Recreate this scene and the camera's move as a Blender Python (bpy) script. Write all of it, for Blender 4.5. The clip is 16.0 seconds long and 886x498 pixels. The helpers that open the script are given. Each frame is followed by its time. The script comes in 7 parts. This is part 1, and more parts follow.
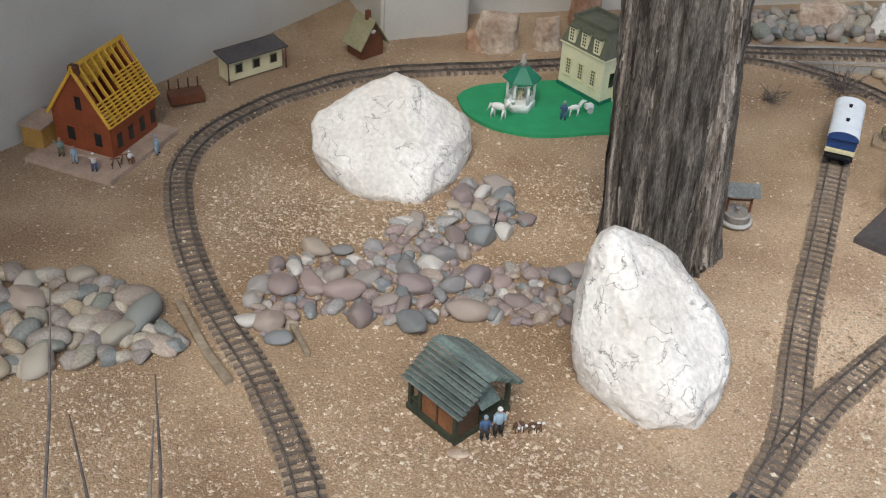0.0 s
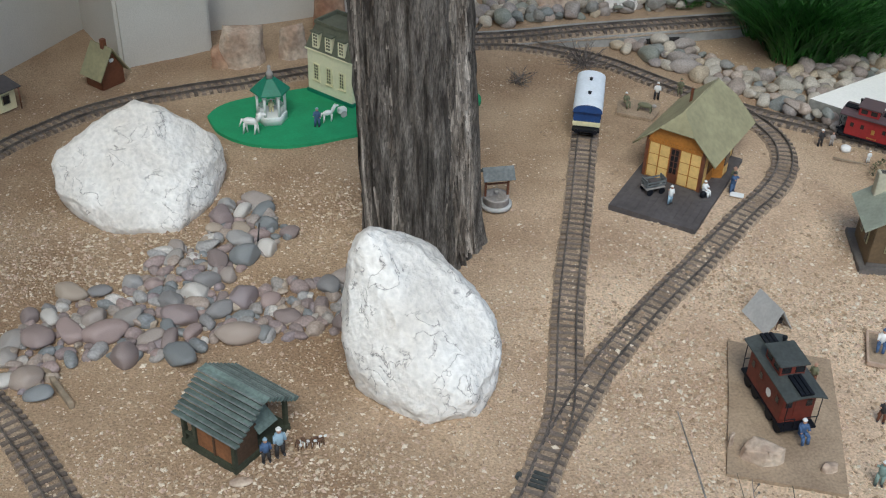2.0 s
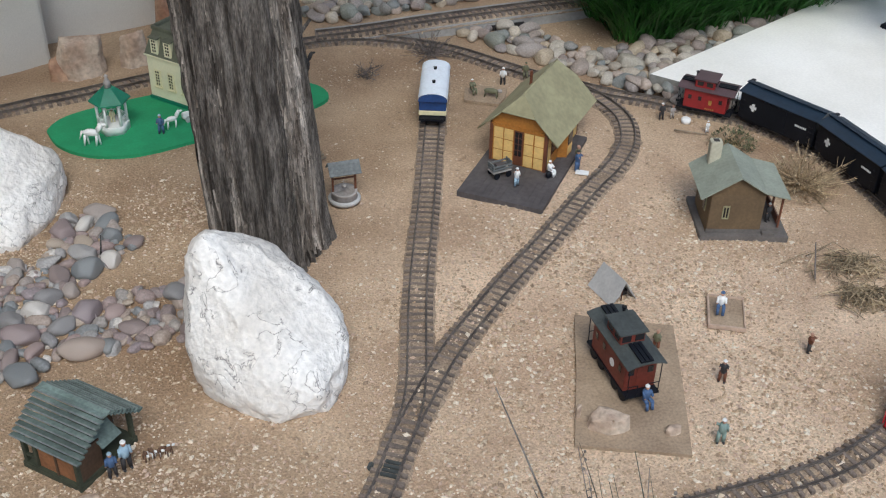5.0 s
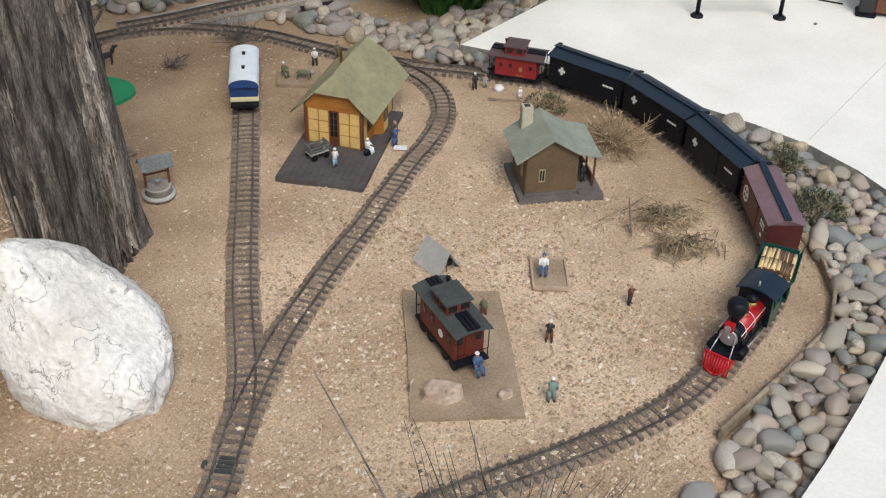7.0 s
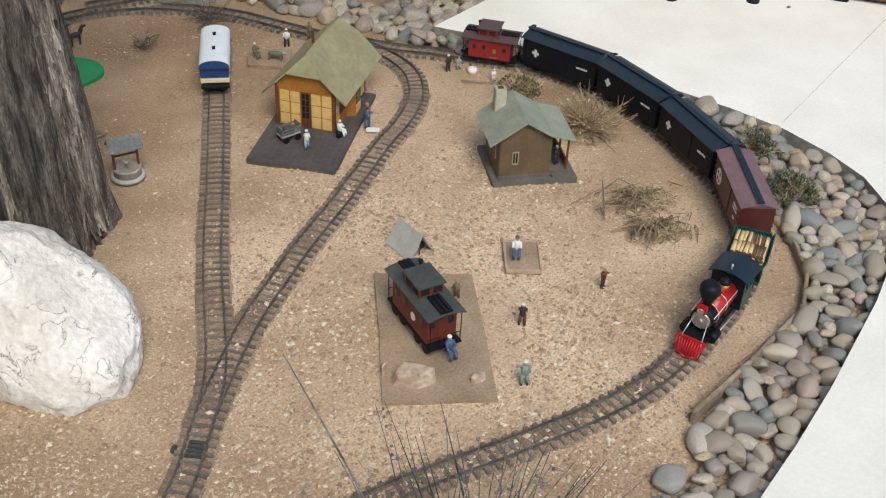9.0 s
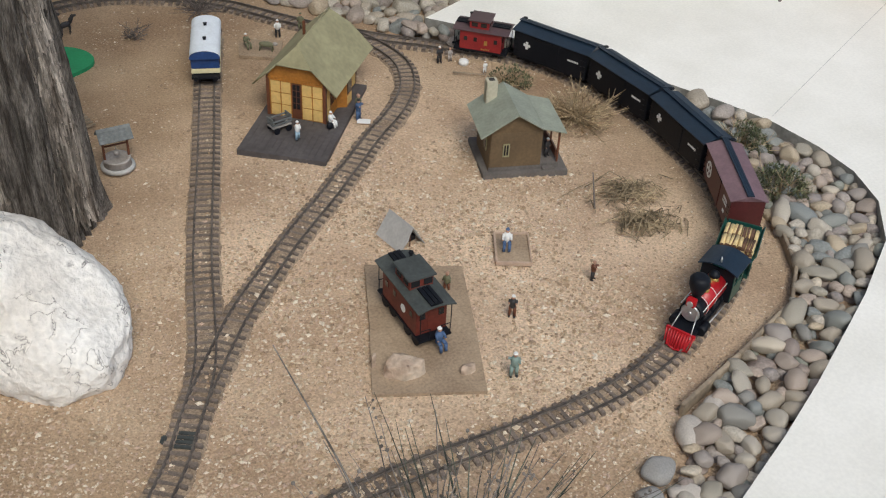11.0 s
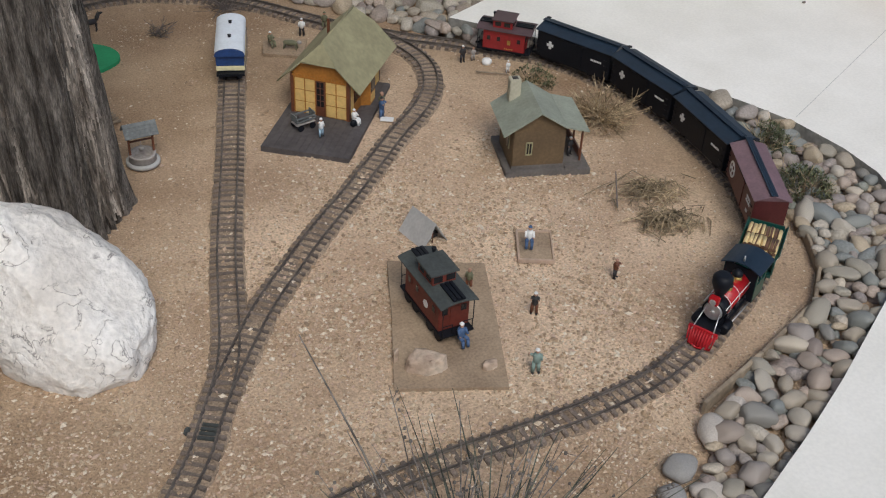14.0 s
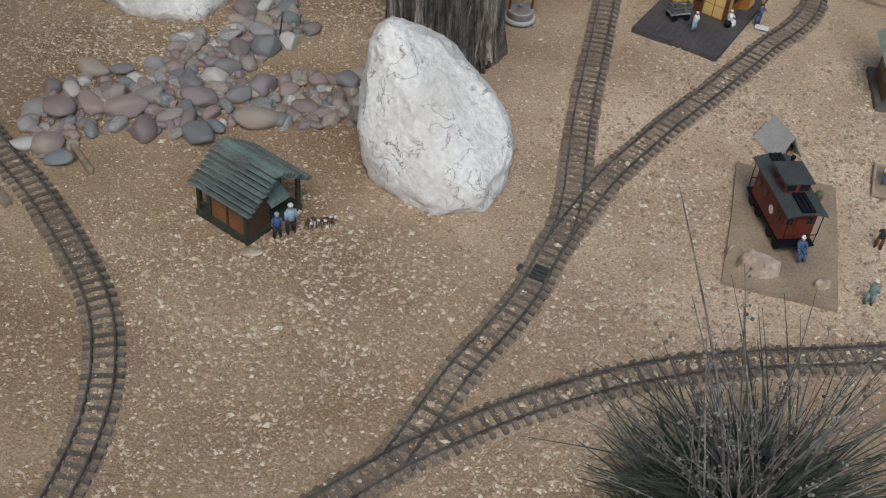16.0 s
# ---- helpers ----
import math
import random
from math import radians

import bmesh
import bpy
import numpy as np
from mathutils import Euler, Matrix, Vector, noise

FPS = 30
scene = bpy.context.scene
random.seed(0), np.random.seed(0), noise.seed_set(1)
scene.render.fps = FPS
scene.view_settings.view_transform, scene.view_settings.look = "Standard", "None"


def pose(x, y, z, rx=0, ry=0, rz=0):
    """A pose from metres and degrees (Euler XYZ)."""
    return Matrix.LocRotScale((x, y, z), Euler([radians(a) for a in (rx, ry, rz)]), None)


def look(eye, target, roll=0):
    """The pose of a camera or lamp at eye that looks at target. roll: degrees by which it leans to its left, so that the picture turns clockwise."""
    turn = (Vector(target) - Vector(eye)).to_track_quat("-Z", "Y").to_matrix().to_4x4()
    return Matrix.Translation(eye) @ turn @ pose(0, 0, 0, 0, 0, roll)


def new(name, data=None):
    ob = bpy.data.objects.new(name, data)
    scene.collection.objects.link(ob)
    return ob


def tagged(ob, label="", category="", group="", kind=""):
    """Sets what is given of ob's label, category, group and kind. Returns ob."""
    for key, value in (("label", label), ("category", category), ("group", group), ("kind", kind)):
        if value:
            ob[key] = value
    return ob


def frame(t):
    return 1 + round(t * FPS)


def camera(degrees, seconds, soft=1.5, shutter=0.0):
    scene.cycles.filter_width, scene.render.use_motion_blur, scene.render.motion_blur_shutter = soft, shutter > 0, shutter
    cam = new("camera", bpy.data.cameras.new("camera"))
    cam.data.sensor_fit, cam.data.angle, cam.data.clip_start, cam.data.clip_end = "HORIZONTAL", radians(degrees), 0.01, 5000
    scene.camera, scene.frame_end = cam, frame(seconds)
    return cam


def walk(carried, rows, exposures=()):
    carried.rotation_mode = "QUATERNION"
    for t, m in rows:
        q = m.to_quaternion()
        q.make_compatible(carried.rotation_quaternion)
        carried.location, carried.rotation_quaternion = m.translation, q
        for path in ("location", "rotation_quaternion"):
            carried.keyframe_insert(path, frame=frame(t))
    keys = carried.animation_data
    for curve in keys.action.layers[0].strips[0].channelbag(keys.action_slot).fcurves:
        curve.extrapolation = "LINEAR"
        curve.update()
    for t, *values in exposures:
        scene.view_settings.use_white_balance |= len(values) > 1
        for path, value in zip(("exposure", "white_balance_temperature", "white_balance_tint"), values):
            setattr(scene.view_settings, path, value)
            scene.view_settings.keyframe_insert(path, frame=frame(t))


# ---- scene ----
cam = camera(43.5, 16.0, soft=1.15)
PATH = [
    (0, (0.2767, 0.3950, 1.7330), (0.2967, 2.4283, 0.2787), 3.50),
    (0.5, (0.3289, 0.3985, 1.7209), (0.4988, 2.4482, 0.2998), 2.30),
    (1, (0.3584, 0.4037, 1.7296), (0.6284, 2.4557, 0.3274), 2.00),
    (1.5, (0.3758, 0.4054, 1.7226), (0.7520, 2.4302, 0.3053), 1.90),
    (2, (0.3950, 0.4141, 1.7243), (0.8401, 2.4183, 0.2978), 2.10),
    (2.5, (0.4176, 0.4141, 1.7261), (0.8999, 2.4131, 0.3043), 2.00),
    (3, (0.4280, 0.4106, 1.7174), (0.9568, 2.4008, 0.2998), 2.30),
    (3.5, (0.4507, 0.4072, 1.7191), (1.0271, 2.3802, 0.2962), 2.30),
    (6, (0.5638, 0.3532, 1.7174), (1.3464, 2.2522, 0.2922), 0.80),
    (6.5, (0.5777, 0.3532, 1.7156), (1.4641, 2.1935, 0.2742), 1.10),
    (7, (0.5829, 0.3584, 1.7069), (1.5554, 2.1447, 0.2532), 1.70),
    (7.5, (0.5864, 0.3671, 1.7052), (1.5813, 2.1257, 0.2329), 1.80),
    (8, (0.5968, 0.3654, 1.7000), (1.5947, 2.1174, 0.2219), 1.90),
    (8.5, (0.5951, 0.3619, 1.6982), (1.5936, 2.1153, 0.2223), 2.10),
    (9, (0.5933, 0.3671, 1.6948), (1.6071, 2.1072, 0.2134), 2.70),
    (11.5, (0.5933, 0.3654, 1.6965), (1.6206, 2.0850, 0.2006), 3.30),
    (12, (0.5916, 0.3654, 1.6913), (1.6119, 2.0884, 0.1946), 3.10),
    (12.5, (0.5881, 0.3671, 1.6948), (1.6019, 2.0997, 0.2047), 2.90),
    (13, (0.5846, 0.3654, 1.6948), (1.6035, 2.0981, 0.2083), 3.10),
    (13.5, (0.5916, 0.3584, 1.6948), (1.5953, 2.0959, 0.2035), 3.00),
    (14, (0.5759, 0.3550, 1.6843), (1.5698, 2.1001, 0.1954), 3.10),
    (14.5, (0.5551, 0.3497, 1.6808), (1.4790, 2.1051, 0.1593), 3.30),
    (15, (0.4924, 0.3463, 1.6669), (1.3138, 2.1391, 0.1304), 4.30),
    (15.5, (0.4315, 0.3184, 1.6513), (1.0340, 2.1609, 0.0725), 4.80),
    (16, (0.3811, 0.2819, 1.6269), (0.7761, 2.1032, -0.0394), 6.20),
]
walk(cam, [(t, look(eye, target, roll)) for t, eye, target, roll in PATH],
     exposures=[(0.0, 0.03, 6250, 5), (1.5, -0.13, 5950, 1), (3.5, -0.15, 5700, 2), (6.0, -0.03, 6150, 6), (8.5, -0.03, 6450, 4), (11.5, -0.23, 6350, 5), (12.5, -0.34, 6300, 6), (14.5, -0.41, 6250, 7), (16.0, -0.51, 5950, 4)])

# ---------------------------------------------------------------- light
world = bpy.data.worlds.new("sky")
scene.world = world
world.use_nodes = True
sky = world.node_tree.nodes.new("ShaderNodeTexSky")
sky.sky_type, sky.sun_disc = "NISHITA", False
sky.sun_elevation, sky.sun_rotation = radians(55), radians(190)
sky.air_density, sky.dust_density = 1.0, 3.0
world.node_tree.links.new(sky.outputs[0], world.node_tree.nodes["Background"].inputs[0])
world.node_tree.nodes["Background"].inputs[1].default_value = 0.138
sun_data = bpy.data.lights.new("sun", "SUN")
sun_data.energy, sun_data.angle, sun_data.color = 1.9, radians(26), (1.0, 0.95, 0.88)
sun = new("sun", sun_data)
sun.matrix_world = look((0.2, -2.2, 6.0), (1.2, 2.4, 0))

# ---------------------------------------------------------------- materials
def surface(name, dark, light, scale=40.0, rough=0.8, bump=0.2, metal=0.0, fine=None, stretch=(1, 1, 1),
            vary=0.0, stain=0.25, island=False, tall=0.004):
    """Two colours mixed by coarse noise, mottled by fine noise, with relief."""
    m = bpy.data.materials.new(name)
    m.use_nodes = True
    n, l = m.node_tree.nodes, m.node_tree.links
    b = n["Principled BSDF"]
    b.inputs["Roughness"].default_value, b.inputs["Metallic"].default_value = rough, metal
    co = n.new("ShaderNodeTexCoord")
    mp = n.new("ShaderNodeMapping")
    mp.inputs["Scale"].default_value = stretch
    l.new(co.outputs["Object"], mp.inputs[0])
    big, small = n.new("ShaderNodeTexNoise"), n.new("ShaderNodeTexNoise")
    big.inputs["Scale"].default_value, big.inputs["Detail"].default_value = scale, 5
    small.inputs["Scale"].default_value, small.inputs["Detail"].default_value = fine or scale * 7, 4
    for t in (big, small):
        l.new(mp.outputs[0], t.inputs["Vector"])
    ramp = n.new("ShaderNodeValToRGB")
    ramp.color_ramp.elements[0].position, ramp.color_ramp.elements[1].position = 0.35, 0.65
    ramp.color_ramp.elements[0].color, ramp.color_ramp.elements[1].color = (*dark, 1), (*light, 1)
    l.new(big.outputs["Fac"], ramp.inputs[0])
    mix = n.new("ShaderNodeHueSaturation")
    rng = n.new("ShaderNodeMapRange")
    rng.inputs["From Min"].default_value, rng.inputs["From Max"].default_value = 0.3, 0.7
    rng.inputs["To Min"].default_value, rng.inputs["To Max"].default_value = 1 - stain, 1 + stain
    l.new(small.outputs["Fac"], rng.inputs["Value"])
    val = rng.outputs[0]
    if vary:
        src = n.new("ShaderNodeNewGeometry") if island else n.new("ShaderNodeObjectInfo")
        r2 = n.new("ShaderNodeMapRange")
        r2.inputs["To Min"].default_value, r2.inputs["To Max"].default_value = 1 - vary, 1 + vary
        l.new(src.outputs["Random Per Island" if island else "Random"], r2.inputs["Value"])
        mul = n.new("ShaderNodeMath")
        mul.operation = "MULTIPLY"
        l.new(val, mul.inputs[0]), l.new(r2.outputs[0], mul.inputs[1])
        val = mul.outputs[0]
    l.new(val, mix.inputs["Value"])
    l.new(ramp.outputs[0], mix.inputs["Color"])
    l.new(mix.outputs[0], b.inputs["Base Color"])
    bp = n.new("ShaderNodeBump")
    bp.inputs["Strength"].default_value, bp.inputs["Distance"].default_value = bump, tall
    l.new(small.outputs["Fac"], bp.inputs["Height"])
    l.new(bp.outputs[0], b.inputs["Normal"])
    return m


def palette(name, colours, island=True, rough=0.75, scale=30.0, bump=0.3, stain=0.2, shade=1.0):
    """One of several colours by chance for each piece, with grain."""
    m = surface(name, (0.5,) * 3, (0.5,) * 3, scale, rough, bump, stain=stain)
    n, l = m.node_tree.nodes, m.node_tree.links
    src = n.new("ShaderNodeNewGeometry") if island else n.new("ShaderNodeObjectInfo")
    ramp = n.new("ShaderNodeValToRGB")
    ramp.color_ramp.interpolation = "CONSTANT"
    e = ramp.color_ramp.elements
    while len(e) < len(colours):
        e.new(0.5)
    for i, c in enumerate(colours):
        e[i].position, e[i].color = i / len(colours), (*(v * shade for v in c), 1)
    l.new(src.outputs["Random Per Island" if island else "Random"], ramp.inputs[0])
    hue = next(x for x in n if x.type == "HUE_SAT")
    l.new(ramp.outputs[0], hue.inputs["Color"])
    return m


SAND = surface("sand", (0.31, 0.205, 0.125), (0.455, 0.33, 0.215), 3.0, 0.95, 0.8, fine=170, stain=0.26, tall=0.008)
def gravelly_lit(m):
    """Paler crushed gravel mixed into the sand inside the right-hand loop, plus painted open-sky brightness."""
    n, l = m.node_tree.nodes, m.node_tree.links
    b = n["Principled BSDF"]
    hue = next(x for x in n if x.type == "HUE_SAT")
    co = next(x for x in n if x.type == "TEX_COORD")
    wob = n.new("ShaderNodeTexNoise")
    wob.inputs["Scale"].default_value = 2.2
    l.new(co.outputs["Object"], wob.inputs["Vector"])
    d = n.new("ShaderNodeVectorMath")
    d.operation = "DISTANCE"
    d.inputs[1].default_value = (1.72, 2.25, 0)
    l.new(co.outputs["Object"], d.inputs[0])
    add = n.new("ShaderNodeMath")
    add.operation = "ADD"
    l.new(d.outputs["Value"], add.inputs[0]), l.new(wob.outputs["Fac"], add.inputs[1])
    fade = n.new("ShaderNodeMapRange")
    fade.inputs["From Min"].default_value, fade.inputs["From Max"].default_value = 0.85, 1.65
    fade.inputs["To Min"].default_value, fade.inputs["To Max"].default_value = 1.0, 0.0
    l.new(add.outputs[0], fade.inputs["Value"])
    mx = n.new("ShaderNodeMix")
    mx.data_type, mx.blend_type = "RGBA", "MIX"
    l.new(fade.outputs[0], mx.inputs["Factor"])
    l.new(hue.outputs[0], mx.inputs[6])
    # this gain covers the pale gravel and the open-sky light, both as colour
    gain = n.new("ShaderNodeHueSaturation")
    gain.inputs["Saturation"].default_value, gain.inputs["Value"].default_value = 0.86, 1.65
    l.new(hue.outputs[0], gain.inputs["Color"])
    l.new(gain.outputs[0], mx.inputs[7])
    l.new(mx.outputs[2], b.inputs["Base Color"])


gravelly_lit(SAND)
CHIPS = palette("gravel", [(0.56, 0.44, 0.32), (0.42, 0.30, 0.19), (0.70, 0.61, 0.49), (0.40, 0.29, 0.19), (0.50, 0.37, 0.27), (0.30, 0.215, 0.145), (0.60, 0.49, 0.36), (0.34, 0.235, 0.15), (0.46, 0.36, 0.25), (0.52, 0.38, 0.29)], rough=0.9, bump=0.1)
STUCCO = surface("stucco", (0.54, 0.51, 0.455), (0.61, 0.58, 0.525), 2.5, 0.92, 0.35, fine=220, stain=0.05)
CONCRETE = surface("white_concrete", (0.81, 0.785, 0.725), (0.885, 0.86, 0.805), 4.0, 0.85, 0.15, fine=120, stain=0.04)
# same concrete, darkened: the shade on the slab's sides is in the colour
SIDESHADE = surface("concrete_side_shade", (0.22, 0.21, 0.19), (0.34, 0.33, 0.30), 9.0, 0.95, 0.4, stain=0.2)
JOINT = surface("joint_filler", (0.50, 0.485, 0.46), (0.66, 0.64, 0.61), 14.0, 0.95, 0.2)
GREYCON = surface("grey_concrete", (0.27, 0.26, 0.25), (0.38, 0.37, 0.35), 8.0, 0.9, 0.3, stain=0.12)
CREEK_TONES = [(0.307, 0.279, 0.259), (0.259, 0.204, 0.2), (0.223, 0.231, 0.238), (0.387, 0.318, 0.255), (0.241, 0.192, 0.182), (0.332, 0.253, 0.236), (0.237, 0.227, 0.227), (0.329, 0.281, 0.253), (0.229, 0.234, 0.235), (0.37, 0.332, 0.301), (0.268, 0.223, 0.23), (0.543, 0.509, 0.474), (0.199, 0.208, 0.214), (0.352, 0.286, 0.245), (0.332, 0.318, 0.311), (0.298, 0.232, 0.218)]
BORDER_TONES = [(0.335, 0.302, 0.246), (0.307, 0.252, 0.212), (0.233, 0.239, 0.221), (0.419, 0.342, 0.246), (0.288, 0.234, 0.204), (0.465, 0.414, 0.348), (0.251, 0.239, 0.217), (0.372, 0.32, 0.255), (0.242, 0.248, 0.212), (0.344, 0.297, 0.238), (0.279, 0.243, 0.225), (0.502, 0.436, 0.348), (0.223, 0.234, 0.225), (0.4, 0.324, 0.268), (0.428, 0.383, 0.319), (0.326, 0.284, 0.255)]
PEBBLE = palette("creek_stone", CREEK_TONES, island=False, rough=0.6, scale=25, bump=0.15, stain=0.22)
BORDER = palette("border_stone", BORDER_TONES, island=False, rough=0.6, scale=25, bump=0.15, stain=0.22)
PEBBLES = palette("creek_stones", CREEK_TONES, rough=0.6, scale=25, bump=0.15, stain=0.22)
BORDERS = palette("border_stones", BORDER_TONES, rough=0.6, scale=25, bump=0.15, stain=0.22)
BARK = surface("bark", (0.065, 0.050, 0.040), (0.37, 0.325, 0.285), 17.0, 0.95, 1.0, fine=120, stretch=(3.5, 3.5, 0.5), stain=0.6, tall=0.016, vary=0.35, island=True)
BARKSTRIP = surface("bark_strip", (0.095, 0.075, 0.06), (0.39, 0.345, 0.305), 12.0, 0.95, 0.8, fine=90, stretch=(3, 3, 0.4), stain=0.45, vary=0.5, island=True, tall=0.006)
RAIL = surface("weathered_rail", (0.085, 0.072, 0.064), (0.17, 0.145, 0.125), 20, 0.55, 0.1, metal=0.3)
TIE = surface("tie_plastic", (0.105, 0.083, 0.07), (0.24, 0.19, 0.155), 30, 0.8, 0.3, vary=0.25)
BALLAST = surface("ballast", (0.225, 0.165, 0.115), (0.365, 0.28, 0.20), 8.0, 0.95, 0.6, fine=200, stain=0.4)
WOODGREY = surface("weathered_wood", (0.22, 0.17, 0.12), (0.36, 0.29, 0.21), 8, 0.85, 0.4, stretch=(1, 1, 1), stain=0.25)
TWIG = surface("dry_twig", (0.095, 0.078, 0.072), (0.22, 0.185, 0.165), 30, 0.9, 0.2, vary=0.35, island=True)
DRYSTALK = surface("dry_stalk", (0.085, 0.072, 0.064), (0.265, 0.235, 0.21), 40, 0.9, 0.2, vary=0.35)
STRAW = surface("straw", (0.30, 0.21, 0.12), (0.52, 0.41, 0.26), 20, 0.9, 0.2, vary=0.4, island=True)
BRUSHWOOD = surface("brushwood", (0.19, 0.145, 0.09), (0.46, 0.36, 0.23), 25, 0.9, 0.2, vary=0.5, island=True)
LEAF = surface("grass_blade", (0.024, 0.10, 0.016), (0.062, 0.20, 0.032), 15, 0.55, 0.1, vary=0.5, island=True)
OLIVE = surface("olive_leaf", (0.07, 0.085, 0.04), (0.16, 0.16, 0.085), 20, 0.8, 0.1, vary=0.45, island=True)
SAGE = surface("grey_green_leaf", (0.022, 0.026, 0.018), (0.115, 0.122, 0.092), 20, 0.8, 0.1, vary=0.45, island=True)
PALESTONE = surface("pale_stone", (0.44, 0.39, 0.345), (0.56, 0.51, 0.455), 14, 0.7, 0.3, stain=0.12)
GREYSTONE = surface("grey_stone", (0.26, 0.25, 0.24), (0.36, 0.345, 0.325), 14, 0.7, 0.3, stain=0.12)
REDROCK = surface("red_rock", (0.27, 0.13, 0.075), (0.50, 0.34, 0.23), 7, 0.9, 0.7, fine=50, stain=0.25, tall=0.01)
TANROCK = surface("tan_rock", (0.40, 0.28, 0.205), (0.60, 0.50, 0.40), 12, 0.9, 0.8, fine=60, stain=0.25, tall=0.008)


def paint(name, c, rough=0.45, wear=0.12, metal=0.0, scale=18, vary=0.0):
    return surface(name, tuple(v * (1 - wear) for v in c), tuple(min(1, v * (1 + wear)) for v in c), scale, rough, 0.08, metal, stain=wear, vary=vary)


BLACK = paint("black_paint", (0.008, 0.0095, 0.014), 0.5)
NAVYROOF = paint("blue_black_roof", (0.014, 0.026, 0.044), 0.42)
BLACK.node_tree.nodes["Principled BSDF"].inputs["Specular IOR Level"].default_value = 0.2
NAVYROOF.node_tree.nodes["Principled BSDF"].inputs["Specular IOR Level"].default_value = 0.35
MAROON = paint("maroon_paint", (0.085, 0.018, 0.018), 0.45)
# maroon roof with the mauve reflection of the sky mixed into its colour
MAROONSHEEN = paint("maroon_sky_sheen", (0.19, 0.115, 0.13), 0.42)
RED = paint("bright_red", (0.42, 0.012, 0.018), 0.35)
CRED = paint("caboose_red", (0.27, 0.018, 0.02), 0.45)
CREDROOF = paint("caboose_roof", (0.085, 0.052, 0.056), 0.5)
GREENLOCO = paint("dark_green_paint", (0.012, 0.07, 0.055), 0.35)
BRASS = paint("brass", (0.55, 0.38, 0.12), 0.35, metal=0.8)
SILVER = paint("silver", (0.6, 0.6, 0.6), 0.35, metal=0.7)
WHITE = paint("white_paint", (0.78, 0.78, 0.77), 0.5, 0.04)
WHITEROOF = paint("white_roof", (0.76, 0.81, 0.88), 0.45, 0.05)
BLUE = paint("blue_paint", (0.02, 0.06, 0.20), 0.4)
CREAM = paint("cream_paint", (0.72, 0.66, 0.42), 0.55, 0.06)
PLASTER = paint("grey_cream_plaster", (0.46, 0.43, 0.33), 0.8, 0.1)
PALEYELLOW = paint("pale_yellow", (0.78, 0.73, 0.52), 0.55, 0.05)
YELLOW = paint("yellow_panel", (0.70, 0.47, 0.17), 0.55, 0.08)
AMBER = paint("amber_trim", (0.40, 0.165, 0.03), 0.5, 0.15)
BROWNTRIM = paint("brown_trim", (0.14, 0.05, 0.025), 0.5, 0.15)
OLIVEROOF = paint("olive_roof", (0.30, 0.275, 0.16), 0.7, 0.12, scale=9)
SLATE = paint("slate_platform", (0.085, 0.075, 0.075), 0.75, 0.18, scale=9)
CABINWALL = paint("brown_wall", (0.125, 0.082, 0.042), 0.75, 0.12)
CABINROOF = paint("sage_roof", (0.27, 0.29, 0.235), 0.75, 0.10)
CABINBASE = paint("grey_base", (0.135, 0.12, 0.11), 0.8, 0.15)
SHEDROOF = paint("green_grey_boards", (0.125, 0.165, 0.15), 0.75, 0.22, vary=0.3)
SHEDWALL = paint("dark_green_board", (0.042, 0.048, 0.030), 0.75, 0.25)
SHEDDARK = paint("dark_brown_board", (0.075, 0.042, 0.024), 0.75, 0.25)
SHEDWOOD = paint("orange_brown_wood", (0.20, 0.085, 0.035), 0.75, 0.2)
BRICKRED = paint("brick_red", (0.26, 0.062, 0.02), 0.75, 0.12)
RAFTER = paint("rafter_yellow", (0.72, 0.42, 0.05), 0.6, 0.08)
OCHRE = paint("ochre_boards", (0.42, 0.24, 0.06), 0.7, 0.15)
BOARD = paint("pale_board", (0.46, 0.34, 0.26), 0.8, 0.12)
MATTAN = surface("sandy_mat", (0.275, 0.20, 0.135), (0.385, 0.29, 0.20), 8, 0.95, 0.4, fine=150, stain=0.2)
FELT = paint("green_felt", (0.025, 0.27, 0.11), 0.85, 0.08)
GREENROOF = paint("green_roof", (0.015, 0.17, 0.10), 0.5, 0.1)
MANSARD = paint("grey_olive_mansard", (0.13, 0.135, 0.095), 0.6, 0.12)
# dark glass; also painted where an opening's inside lies in shade
GLASSANDHOLE = paint("dark_pane_and_hole", (0.02, 0.02, 0.022), 0.2, 0.1)
CABOROOF = paint("charcoal_roof", (0.055, 0.062, 0.06), 0.6, 0.2)
CABOWALL = paint("rust_red_wall", (0.145, 0.027, 0.016), 0.6, 0.2)
CANVAS = paint("grey_canvas", (0.42, 0.41, 0.40), 0.85, 0.08)
STONEGREY = paint("stone_grey", (0.36, 0.33, 0.31), 0.85, 0.15)
WELLROOF = paint("grey_shingle", (0.15, 0.16, 0.16), 0.8, 0.2)
FIREWOOD = paint("firewood_bark", (0.14, 0.075, 0.045), 0.9, 0.3)
LOGEND = paint("cut_wood", (0.68, 0.52, 0.26), 0.8, 0.12)
SKIN = paint("figure_tan", (0.45, 0.26, 0.18), 0.6)
DENIM = paint("figure_blue", (0.06, 0.11, 0.22), 0.7)
PALEBLUE = paint("figure_pale_blue", (0.30, 0.42, 0.52), 0.7)
DARK = paint("figure_dark", (0.03, 0.028, 0.03), 0.7)
KHAKI = paint("figure_olive", (0.15, 0.15, 0.09), 0.7)
SAGEFIG = paint("figure_sage", (0.22, 0.30, 0.27), 0.7)


